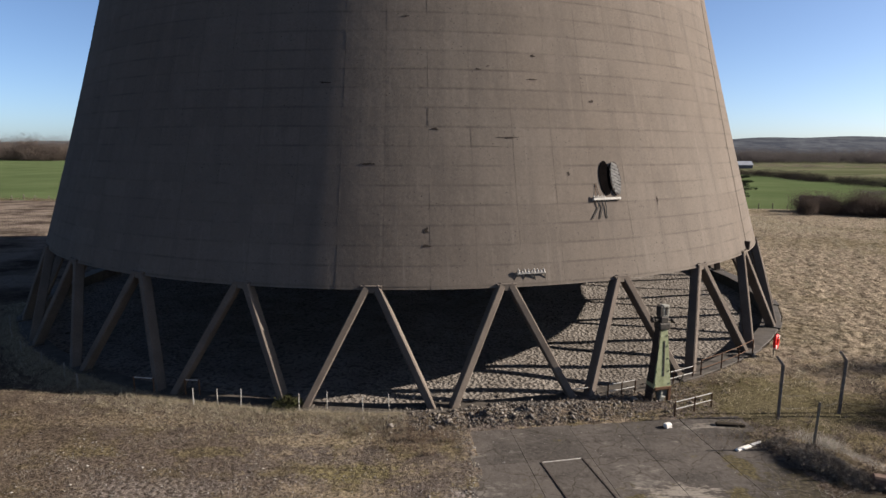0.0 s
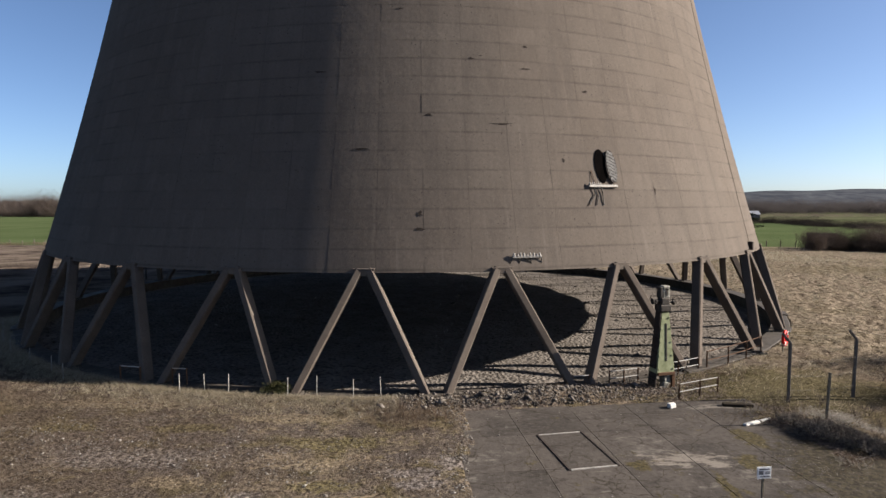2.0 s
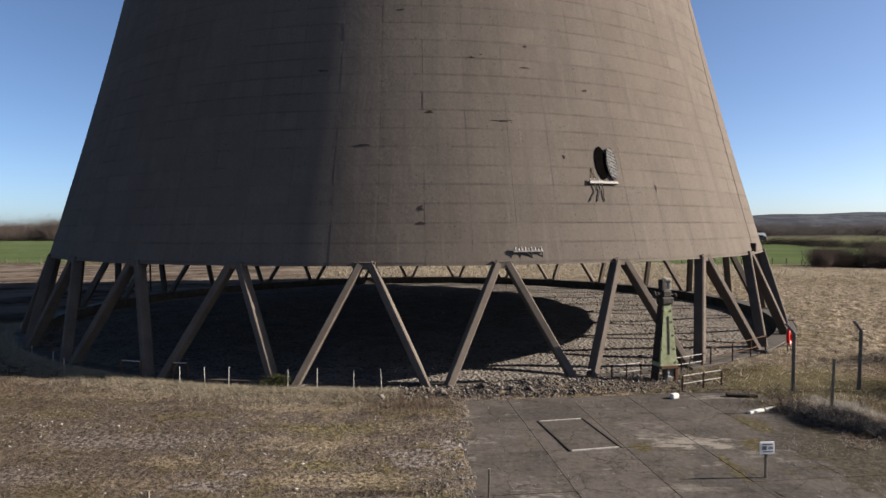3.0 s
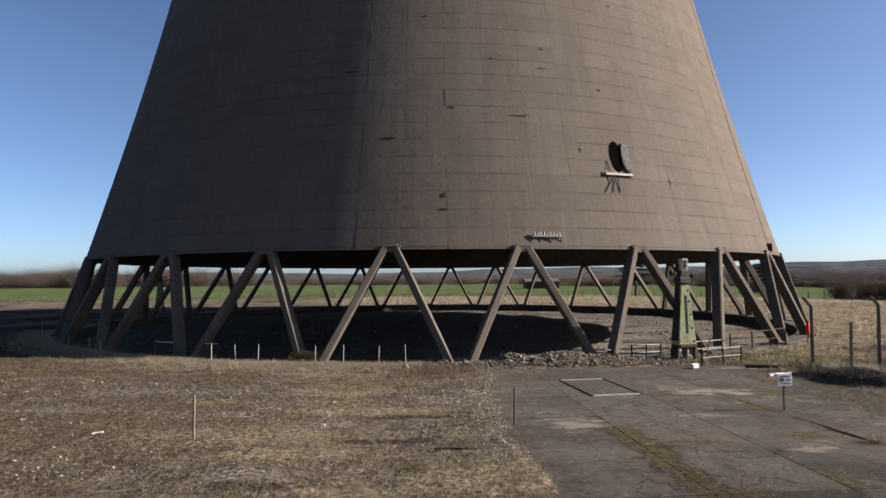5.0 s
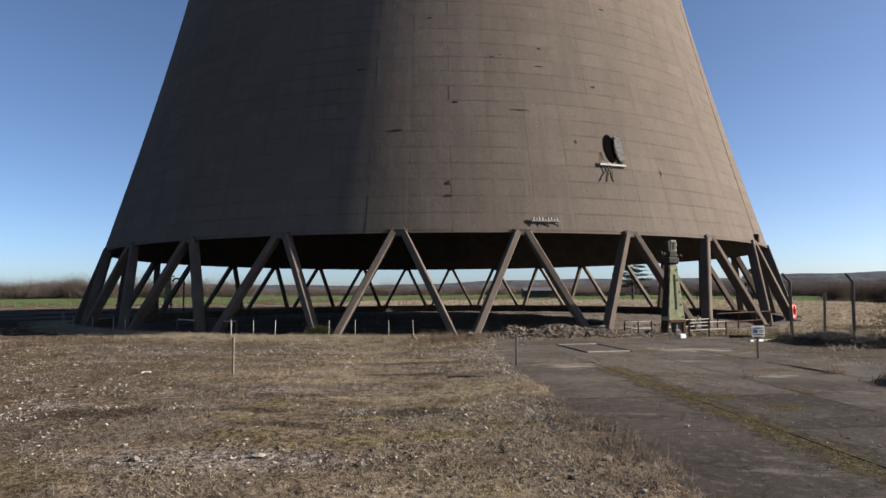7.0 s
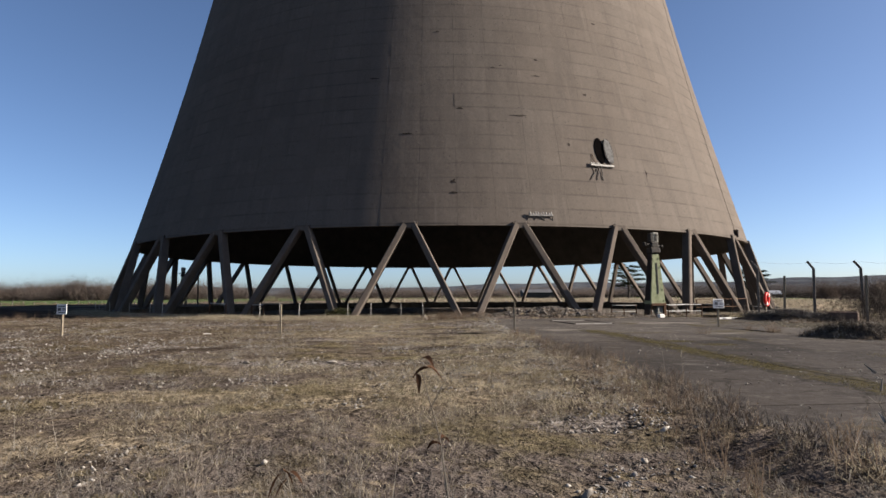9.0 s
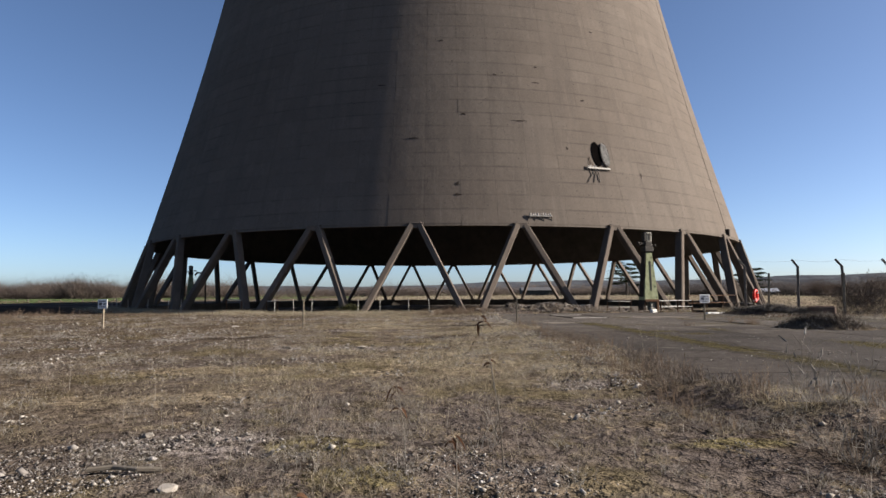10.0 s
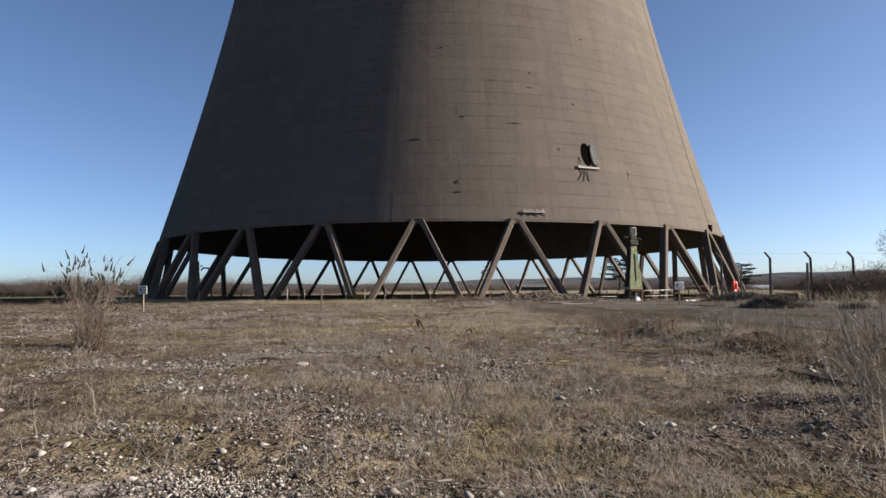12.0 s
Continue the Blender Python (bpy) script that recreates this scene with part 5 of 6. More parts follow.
def shed(x, y):
    ob = thing("farm_shed", pose(x, y, -3.4, 0, 0, -12), "low farm shed with a pale shining roof", "shed")
    bm = bmesh.new()
    box(bm, (26, 13, 2.8), pose(0, 0, 1.3))
    part("wall", bm, plain("shed_wall_grey", (0.10, 0.10, 0.11), (0.16, 0.16, 0.17), 0.5), ob)
    bm = bmesh.new()
    v = [bm.verts.new(p) for p in ((-13.5, -7.1, 2.6), (13.5, -7.1, 2.6), (13.5, 0, 5.6), (-13.5, 0, 5.6), (-13.5, 7.1, 2.6), (13.5, 7.1, 2.6))]
    for f in ((0, 1, 2, 3), (3, 2, 5, 4), (0, 3, 4), (1, 5, 2), (0, 4, 5, 1)):
        bm.faces.new([v[i] for i in f])
    part("roof", bm, plain("pale_sheet_roof", (0.22, 0.23, 0.25), (0.30, 0.31, 0.33), 0.4, 0.35, 0.0), ob)
    return ob


shed(240, 495)


def ruined_wall(x, y):
    ob = thing("ruined_wall", pose(x, y, -1.5, 0, 0, -8), "dark roofless brick outbuilding in thorn scrub", "ruin")
    brick = plain("sooty_brick", (0.022, 0.018, 0.016), (0.045, 0.036, 0.030), 1.2)
    for cx, cy, sx, sy, h in ((0, 0, 5.0, 0.4, 3.4), (0, 2.4, 5.0, 0.4, 3.3), (-2.5, 1.2, 0.4, 2.0, 3.5), (2.5, 1.2, 0.4, 2.0, 3.0)):
        bm = bmesh.new()
        box(bm, (sx, sy, h + 0.3), pose(cx, cy, h / 2 - 0.15), 0.04)
        for v in bm.verts:
            if v.co.z > 0.5:
                v.co.z += 0.25 * noise.noise(v.co * 0.7)
        part("wall", bm, brick, ob)
    return ob


ruined_wall(81.0, 129)


def field_post(mat):
    ob = thing("field_post", pose(0, 0, 0), "thin wooden field fence post beside the pasture", "fence post", "field fence posts")
    bm = bmesh.new()
    box(bm, (0.16, 0.16, 1.7), pose(0, 0, 0.6), 0.02)
    part("shaft", bm, mat, ob)
    return ob


fp = field_post(M_POST)
fp.matrix_world = pose(-185, 140 + 16.5, float(dip(-185, 156.5)) - 0.3)
for k in range(1, 84):
    x = -185 + 3.2 * k + random.uniform(-0.2, 0.2)
    copy_thing(fp, pose(x, 140 - 0.09 * x, float(dip(x, 140 - 0.09 * x)) + random.uniform(-0.4, 0.0), random.uniform(-3, 3), random.uniform(-3, 3), 0))

# ---- concrete apron, slab by slab ----
apron = thing("pavement", pose(SLAB_X, SLAB_Y, 0, 0, 0, math.degrees(SLAB_TURN)), "cracked grey concrete apron of worn slabs", "pavement", kind="structure")


def slab_shape(w, d):
    bm = bmesh.new()
    box(bm, (w, d, 0.16), None, 0.006)
    me = bpy.data.meshes.new("slab")
    bm.to_mesh(me)
    bm.free()
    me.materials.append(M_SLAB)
    return me


U = [-2.6, 1.47, 4.05, 6.45, 9.15, 11.95, 14.60, 17.25, 19.90, 22.55]
V0 = [-0.05, -2.9, -5.8, -8.72, -11.7, -14.7, -17.7, -20.7, -23.7, -26.7, -29.7, -32.7]
shapes = {}
for i, (u0, u1) in enumerate(zip(U, U[1:])):
    for v0, v1 in zip(V0, V0[1:]):
        um, vm = (u0 + u1) / 2, (v0 + v1) / 2
        c, s = math.cos(SLAB_TURN), math.sin(SLAB_TURN)
        cells = [(SLAB_X + a * c - b * s, SLAB_Y + a * s + b * c) for a in (u0 + 0.05, um, u1 - 0.05) for b in (v0 - 0.05, vm, v1 + 0.05)]
        if not any(bool(on_slab(np.array(a), np.array(b))) for a, b in cells):
            continue
        key = (round(u1 - u0, 2), round(v0 - v1, 2))
        if key not in shapes:
            shapes[key] = slab_shape(key[0] - 0.010, key[1] - 0.008)
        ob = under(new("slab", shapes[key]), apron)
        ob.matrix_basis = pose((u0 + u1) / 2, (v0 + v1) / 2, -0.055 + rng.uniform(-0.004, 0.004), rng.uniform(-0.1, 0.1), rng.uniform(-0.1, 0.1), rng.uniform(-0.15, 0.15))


def lifted_slab():
    """A corner of paving that frost has lifted, with a broken dark edge."""
    ob = thing("lifted_slab", pose(0, 0, 0), "broken slab corner lifted above its neighbours", "slab")
    front = [(9.10, 15.45), (9.22, 15.0), (9.33, 14.5), (9.36, 14.0), (9.48, 13.5), (9.60, 13.05), (9.74, 12.6), (9.80, 12.2)]
    bm = bmesh.new()
    rows = []
    for k, (x, y) in enumerate(front):
        up = 0.050 - 0.02 * abs(k - 3.5) / 3.5 + 0.008 * math.sin(5 * k)
        rows.append([bm.verts.new(p) for p in ((x, y, 0.0), (x + 0.02, y, up), (x + 0.05, y + 0.01, up + 0.008), (x + 1.3, y + 0.16, 0.029), (x + 1.3, y + 0.16, 0.0))])
    for a, b in zip(rows, rows[1:]):
        for i in range(4):
            bm.faces.new((a[i], b[i], b[i + 1], a[i + 1]))
    bm.faces.new(rows[0])
    bm.faces.new(rows[-1][::-1])
    bmesh.ops.recalc_face_normals(bm, faces=bm.faces)
    part("plate", bm, M_SLAB, ob)
    return ob


lifted_slab()


def inspection_hatch():
    ob = thing("inspection_hatch", pose(4.88, 20.0, 0.020, 0, 0, 11.5), "rectangular cover in a raised steel frame on the slabs", "hatch")
    w, d = 1.68, 2.92
    bm = bmesh.new()
    box(bm, (w, d, 0.05), pose(0, 0, -0.012), 0.01)
    part("cover", bm, M_SLAB, ob)
    for x, y, sx, sy, mat, lab in ((-w / 2, 0, 0.07, d + 0.06, M_DARK, "dark steel edge"), (w / 2, 0, 0.07, d + 0.06, M_DARK, "dark steel edge"),
                                   (0, -d / 2, w - 0.09, 0.055, M_DULL, "pale steel edge"), (0, d / 2, w - 0.09, 0.045, M_DULL, "pale steel edge")):
        bm = bmesh.new()
        box(bm, (sx, sy, 0.06), pose(x, y, 0.006), 0.008)
        part("frame_bar", bm, mat, ob, lab)
    return ob


inspection_hatch()
cast_panels()
formwork_ribs()
spalls()

# ---- grass, weeds and stones ----
def scatter(n, x0, x1, y0, y1, g, keep=None, slab=False):
    x, y = g.uniform(x0, x1, n), g.uniform(y0, y1, n)
    ok = np.hypot(x - CX, y - CY) > 31.1
    if not slab:
        ok &= ~on_slab(x, y)
    if keep is not None:
        ok &= keep(x, y)
    return x[ok], y[ok]


def blades(x, y, h, w, lean, g, z=None):
    """Single leaning blades; returns triangle corners."""
    n = len(x)
    z = (ground_z(x, y) - 0.01) if z is None else z
    a = g.uniform(0, 2 * np.pi, n)
    base = np.stack([x, y, z], 1)
    side = np.stack([np.cos(a), np.sin(a), np.zeros(n)], 1) * (w * g.uniform(0.6, 1.4, n))[:, None]
    hh = h * g.uniform(0.4, 1.5, n)
    b = g.uniform(0, 2 * np.pi, n)
    l = lean * g.uniform(0.2, 1.6, n)
    tip = base + np.stack([hh * l * np.cos(b), hh * l * np.sin(b), hh], 1)
    return np.stack([base - side, base + side, tip], 1)


def tufts(x, y, per, spread, h, w, lean, g, z=None):
    """Blades gathered in tufts."""
    k = np.repeat(np.arange(len(x)), per)
    s = np.repeat(g.uniform(0.5, 1.4, len(x)), per)
    px, py = x[k] + g.normal(0, spread, len(k)) * s, y[k] + g.normal(0, spread, len(k)) * s
    return blades(px, py, h * s, w, lean, g, None if z is None else np.full(len(k), z))


def stalks(x, y, per, h, w, g, bend=0.25, twigs=4):
    """Upright dead stems with short side twigs."""
    k = np.repeat(np.arange(len(x)), per)
    n = len(k)
    s = np.repeat(g.uniform(0.5, 1.35, len(x)), per) * g.uniform(0.55, 1.2, n)
    bx, by = x[k] + g.normal(0, 0.05, n), y[k] + g.normal(0, 0.05, n)
    base = np.stack([bx, by, ground_z(bx, by) - 0.02], 1)
    d = np.stack([g.normal(0, bend, n), g.normal(0, bend, n), np.ones(n)], 1) * (h * s)[:, None]
    a = g.uniform(0, np.pi, n)
    side = np.stack([np.cos(a), np.sin(a), np.zeros(n)], 1) * w
    out = [np.stack([base - side, base + side, base + d], 1)]
    for _ in range(twigs):
        f = g.uniform(0.25, 0.95, n)[:, None]
        p = base + d * f
        e = np.stack([g.normal(0, 1, n), g.normal(0, 1, n), g.uniform(0.2, 1.4, n)], 1) * (h * s * 0.16)[:, None]
        out.append(np.stack([p - side * 0.7, p + side * 0.7, p + e], 1))
    return np.concatenate(out)


OCTA = np.array([(1, 0, 0), (0, 1, 0), (-1, 0, 0), (0, -1, 0), (0, 0, 1), (0, 0, -1)], float)
OCTA_F = np.array([(0, 1, 4), (1, 2, 4), (2, 3, 4), (3, 0, 4), (1, 0, 5), (2, 1, 5), (3, 2, 5), (0, 3, 5)])


def stones(name, x, y, z, size, mat, label, g, flat=0.6, category="stones"):
    """Broken lumps, one island each."""
    n = len(x)
    v = np.repeat(OCTA[None], n, 0) * g.uniform(0.6, 1.25, (n, 6, 1)) + g.normal(0, 0.13, (n, 6, 3))
    v *= (size * g.uniform(0.5, 1.0, n) ** 1.0)[:, None, None] * np.stack([g.uniform(0.7, 1.3, n), g.uniform(0.7, 1.3, n), np.full(n, flat)], 1)[:, None]
    a = g.uniform(0, 2 * np.pi, n)
    c, s = np.cos(a)[:, None], np.sin(a)[:, None]
    vx, vy = v[..., 0] * c - v[..., 1] * s, v[..., 0] * s + v[..., 1] * c
    tl = g.normal(0, 0.35, n)[:, None]
    vz = v[..., 2] + vx * tl
    co = np.stack([vx + x[:, None], vy + y[:, None], vz + z[:, None]], -1).reshape(-1, 3)
    f = (np.arange(n)[:, None, None] * 6 + OCTA_F).reshape(-1, 3)
    me = bpy.data.meshes.new(name)
    me.vertices.add(len(co))
    me.vertices.foreach_set("co", co.reshape(-1).astype(np.float32))
    me.loops.add(len(f) * 3)
    me.loops.foreach_set("vertex_index", f.reshape(-1).astype(np.int32))
    me.polygons.add(len(f))
    me.polygons.foreach_set("loop_start", np.arange(len(f), dtype=np.int32) * 3)
    me.materials.append(mat)
    me.update()
    return tagged(new(name, me), label, category, kind="stuff")


gv = np.random.default_rng(41)


def gravelly(x, y):
    spot = 0
    for px, py, sx, sy in STONY:
        spot = spot + 0.9 * np.exp(-((x - px) / sx) ** 2 - ((y - py) / sy) ** 2)
    return 0.55 * wave(x, y, 0.5, 61) + 0.6 * wave(x, y, 1.9, 62) + 0.5 * wave(x, y, 5.0, 63) + spot


def patches(spots, x, y):
    """1 in the middle of the named patches, 0 outside them."""
    out = 0.0 * x
    for px, py, sx, sy in spots:
        out = np.maximum(out, np.exp(-((x - px) / sx) ** 2 - ((y - py) / sy) ** 2))
    return out


def clumped(x, y):
    """Short grass that stands in clumps with thin places between."""
    f = 0.7 * wave(x, y, 4.5, 64) + 0.8 * wave(x, y, 13.0, 65) + 1.4 * patches(STRAWY, x, y) - 2.4 * patches(BARE_AND_SHADE, x, y) - 0.8 * patches(MOSSY, x, y)
    return gv.uniform(0, 1, len(x)) < np.clip(0.42 + 1.1 * f, 0.05, 1.0)


def grassy(x, y):
    return (gravelly(x, y) + gv.uniform(-0.3, 0.3, len(x)) < 0.30) & clumped(x, y)


# short dead grass, paler by the apron and browner on the heath to the west
tris, old = [], []
for n, x0, x1, y0, y1, h, w in ((380000, -8, 7, -10.8, -3, 0.028, 0.0018), (520000, -17, 14, -3, 10, 0.030, 0.0030), (330000, -40, 3, 8, 27, 0.042, 0.0062), (40000, 10, 34, 12, 34, 0.12, 0.010)):
    x, y = scatter(n, x0, x1, y0, y1, gv, grassy)
    clump = np.clip(1.0 + 0.5 * wave(x, y, 13.0, 65) + 0.3 * wave(x, y, 4.5, 64), 0.45, 1.9)
    b = blades(x, y, h * clump, w, 1.1, gv)
    brown = x + 2.0 * wave(x, y, 0.5, 66) + gv.uniform(-4, 4, len(x)) < -5 - 0.02 * y
    tris.append(b[~brown])
    old.append(b[brown])
tagged(triangles("dry_grass", tris, M_STRAW), "short dead straw-coloured grass on gravelly soil", "grass", kind="stuff")
tagged(triangles("heath_grass", old, M_HEATH), "short brown heath grass on gravelly soil", "grass", kind="stuff")

# finer straw close by
x, y = scatter(90000, -3.8, 3.2, -10.6, -5.5, gv, lambda x, y: gravelly(x, y) < 0.22)
tris, old = [blades(x, y, 0.045, 0.0016, 1.4, gv)], []
tagged(triangles("fine_straw", tris, M_STRAW), "thin bleached straw over moss and grit", "grass", kind="stuff")

# straw tufts and the pale fringe along the basin
tris = []
x, y = scatter(9000, -36, 9, -10, 26.5, gv, lambda x, y: grassy(x, y) & (wave(x, y, 0.8, 71) + 0.6 * wave(x, y, 2.6, 72) > 0.5))
tris.append(tufts(x, y, 24, 0.07, 0.050, 0.0034, 1.6, gv))
x, y = scatter(4200, -4, 4, -1, 14, gv, lambda x, y: wave(x, y, 1.6, 73) + 1.2 * patches(STRAWY, x, y) > 0.1)
tris.append(tufts(x, y, 20, 0.09, 0.06, 0.0036, 1.4, gv))
a, r = gv.uniform(-158, -88, 4200), 31.0 + np.abs(gv.normal(0, 1.1, 4200))
x, y = CX + r * np.cos(np.radians(a)), CY + r * np.sin(np.radians(a))
fringe = [tufts(x, y, 16, 0.10, 0.14, 0.006, 1.0, gv)]
tagged(triangles("fringe_grass", fringe, M_TUFT), "bleached grass fringe along the basin kerb", "grass", kind="stuff")
tagged(triangles("straw_tufts", tris, M_STRAW), "pale tufts of tall dead grass", "grass", kind="stuff")

# rough tussocks beyond the fence and round the tower
tris = []
x, y = scatter(56000, 14, 95, 28.5, 115, gv, lambda x, y: wave(x, y, 3.2, 98) + 0.5 * wave(x, y, 6.5, 97) + gv.uniform(-0.3, 0.3, len(x)) > 0.25)
tris.append(tufts(x, y, 8, 0.15, 0.12, 0.027, 1.8, gv))
x, y = scatter(7000, -20, 60, 86, 122, gv)
tris.append(tufts(x, y, 5, 0.2, 0.30, 0.05, 0.8, gv))
tagged(triangles("field_edge_scrub", [twig_cloud(xx, 136.5 - 0.09 * xx + gv.normal(0, 1.2), float(dip(xx, 137.0)) - 0.1, 3.0, gv.uniform(0.5, 1.3), 260, 0.26, gv, 0.5, 0.10) for xx in gv.uniform(-190, 20, 170)], M_BROWNWEED), "brown rank weeds along the field fence", "weeds", kind="stuff")
tagged(triangles("tussock_grass", tris, M_TUFT), "pale rough tussock grass across the waste ground", "grass", kind="stuff")

# grey weeds
tris = []
x, y = scatter(7000, -9, 8, -9.8, 0, gv, lambda x, y: wave(x, y, 1.1, 81) + 0.8 * wave(x, y, 4.2, 85) > 0.45)
tris.append(stalks(x, y, 8, 0.10, 0.0018, gv, 0.5, 7))
x, y = scatter(6500, -20, 14, 0, 14, gv, lambda x, y: wave(x, y, 1.1, 81) + 0.8 * wave(x, y, 3.4, 86) > 0.5)
tris.append(stalks(x, y, 8, 0.11, 0.0026, gv, 0.5, 6))
x, y = scatter(5200, -30, 3, 12, 25, gv, lambda x, y: wave(x, y, 0.9, 82) + 0.6 * wave(x, y, 3.2, 88) > 0.1)
tris.append(stalks(x, y, 5, 0.10, 0.005, gv, 0.6, 4))
x, y = scatter(150, -9, 8, -8.5, 6, gv)
tris.append(stalks(x, y, 1, 0.55, 0.0035, gv, 0.10, 6))
x, y = scatter(1500, -8, 7, -8.8, 4, gv, lambda x, y: wave(x, y, 0.9, 79) + 0.5 * wave(x, y, 3.0, 78) > -0.1)
tris.append(stalks(x, y, 3, 0.17, 0.0024, gv, 0.35, 3))
tagged(triangles("dead_weeds", tris, M_STALK), "grey brittle dead weeds standing in gravel", "weeds", kind="stuff")

tris = []
a, r = gv.uniform(-93, -56, 420), gv.normal(32.4, 0.6, 420)
ok = r > 31.1
x, y = CX + r[ok] * np.cos(np.radians(a[ok])), CY + r[ok] * np.sin(np.radians(a[ok]))
tris.append(stalks(x, y, 7, 0.20, 0.006, gv, 0.6, 4))
x, y = -0.8 + gv.normal(0, 1.1, 150), 23.0 + gv.normal(0, 0.6, 150)
ok = ~on_slab(x, y)
tris.append(stalks(x[ok], y[ok], 8, 0.38, 0.005, gv))
y = gv.uniform(-2.5, 8.5, 620)
x = slab_edge(y) - 0.28 + gv.normal(0, 0.22, 620)
ok = wave(x, y, 2.2, 58) > -0.4
shag = [stalks(x[ok], y[ok], 8, 0.15, 0.004, gv, 0.6, 5)]
x, y = scatter(420, 1.0, 4.2, -3.5, 12, gv, lambda x, y: x > slab_edge(y) - 1.2)
tris.append(stalks(x, y, 7, 0.26, 0.004, gv))
x, y = scatter(420, -44, -17, 18, 30, gv, lambda x, y: wave(x, y, 0.5, 47) > -0.2)
tris.append(stalks(x, y, 6, 0.36, 0.006, gv, 0.4, 4))
x, y = scatter(320, -30, 2, 20, 27, gv, lambda x, y: wave(x, y, 0.7, 83) > 0.5)
tris.append(stalks(x, y, 6, 0.28, 0.006, gv))
x, y = scatter(1500, 0.3, 8, -9.5, -2.5, gv, lambda x, y: x > 1.8 + 0.25 * (y + 9) - 0.5 * wave(x, y, 1.3, 84))
tris.append(stalks(x, y, 8, 0.20, 0.0026, gv, 0.5, 7))
tagged(triangles("brown_weeds", tris, M_BROWNWEED), "red-brown dead dock and willowherb stems", "weeds", kind="stuff")

tagged(triangles("edge_weeds", shag, M_TANGLE), "grey-brown shaggy weeds hanging over the slab edge", "weeds", kind="stuff")

# grey woolly mats
tris = []
x, y = scatter(1000, -12, 8, -10.2, 12, gv, lambda x, y: wave(x, y, 1.3, 87) > 0.0)
x2, y2 = scatter(170, -3.5, 3, -10.2, -5.5, gv)
x, y = np.concatenate([x, x2]), np.concatenate([y, y2])
x = np.concatenate([x, [-0.36, -0.28, 0.36, 0.46, 1.64, 1.5, 1.15]])
y = np.concatenate([y, [-8.26, -8.1, -8.39, -8.25, -7.51, -7.3, -8.2]])
k = np.repeat(np.arange(len(x)), 26)
s0 = np.repeat(gv.uniform(0.4, 1.2, len(x)), 26)
bx, by = x[k] + gv.normal(0, 0.10, len(k)) * s0, y[k] + gv.normal(0, 0.10, len(k)) * s0
tris.append(stalks(bx, by, 1, 0.10, 0.0028, gv, 0.7, 6))
tagged(triangles("woolly_weeds", tris, M_WOOL), "pale grey withered weeds in low mats", "weeds", kind="stuff")

# weeds in the joints of the apron
tris = []
for px, py, sx, sy, m, h in ((11.2, 17.5, 0.3, 1.6, 90, 0.16), (9.35, 14.4, 0.10, 0.9, 60, 0.10), (9.55, 13.3, 0.10, 0.5, 60, 0.14), (9.45, 14.0, 0.08, 0.10, 20, 0.24), (9.60, 12.95, 0.12, 0.12, 34, 0.36), (7.2, 12.35, 0.06, 0.06, 12, 0.34), (13.4, 18.4, 1.2, 0.8, 90, 0.2), (11.0, 23.3, 1.6, 0.25, 120, 0.2), (4.2, -1.6, 0.9, 0.5, 110, 0.24), (5.6, -2.6, 1.0, 0.5, 110, 0.26)):
    x, y = px + sx * gv.normal(0, 0.7, m), py + sy * gv.normal(0, 0.7, m)
    tris.append(stalks(x, y, 5, h, 0.005, gv, 0.45, 5))
tagged(triangles("apron_weeds", tris, M_BROWNWEED), "brown dead weeds rooted in the slab joints", "weeds", kind="stuff")

# matted dead grass on the bank
tris, grey = [], []
for bx, by in BANK:
    x, y = bx + gv.normal(0, 0.34, 150), by + gv.normal(0, 0.30, 150)
    tris.append(stalks(x[:100], y[:100], 8, 0.17, 0.006, gv, 0.6, 4))
    grey.append(stalks(x[130:], y[130:], 7, 0.15, 0.006, gv, 0.8, 4))
tagged(triangles("matted_weeds", tris, M_BRAMBLE), "matted brown dead weeds on a low bank", "weeds", kind="stuff")
x = gv.uniform(11.2, 21, 900)
y = gv.uniform(10.8, 19.5, 900)
ok = (y > 12.4 - 0.25 * (x - 12)) & (wave(x, y, 1.2, 57) > 0.1)
grey.append(stalks(x[ok], y[ok], 6, 0.20, 0.006, gv, 0.9, 4))
tagged(triangles("cut_twigs", grey, M_WOOL), "grey cut twigs strewn behind the bank", "brushwood", kind="stuff")

# moss in the slab joints and on damp ground
tris = []
c, s = math.cos(SLAB_TURN), math.sin(SLAB_TURN)


def joint(u, v0, v1, n, spread, along=True):
    t = gv.uniform(v0, v1, n)
    o = u + gv.normal(0, spread, n) * (0.4 + 0.6 * np.abs(np.sin(t * 1.7)))
    a, b = (o, t) if along else (t, o)
    return SLAB_X + a * c - b * s, SLAB_Y + a * s + b * c


for u, v0, v1, n, sp in ((4.05, -22, -6, 300, 0.04), (6.65, -20, -6, 1500, 0.09), (9.30, -20, -3, 2600, 0.16)):
    x, y = joint(u, v0, v1, n, sp)
    tris.append(blades(x, y, 0.012, 0.014, 1.4, gv, np.full(n, 0.018)))
for v, u0, u1, n, sp in ((-8.72, 6.6, 11, 900, 0.09), (-11.7, 1.8, 9, 700, 0.08), (-14.7, 3, 12, 900, 0.14), (-20.7, 3, 14, 1600, 0.2)):
    x, y = joint(v, u0, u1, n, sp, False)
    tris.append(blades(x, y, 0.012, 0.014, 1.4, gv, np.full(n, 0.018)))
t = gv.uniform(0.5, 14.6, 8000)
o = gv.normal(0, 0.19, 8000)
x, y = 5.58 - 0.095 * t + o, t
ok = wave(x, y, 2.4, 96) + 0.5 * wave(x, y, 7.0, 97) > -0.25
tris.append(blades(x[ok], y[ok], 0.016, 0.011, 1.3, gv, np.full(int(ok.sum()), 0.02)))
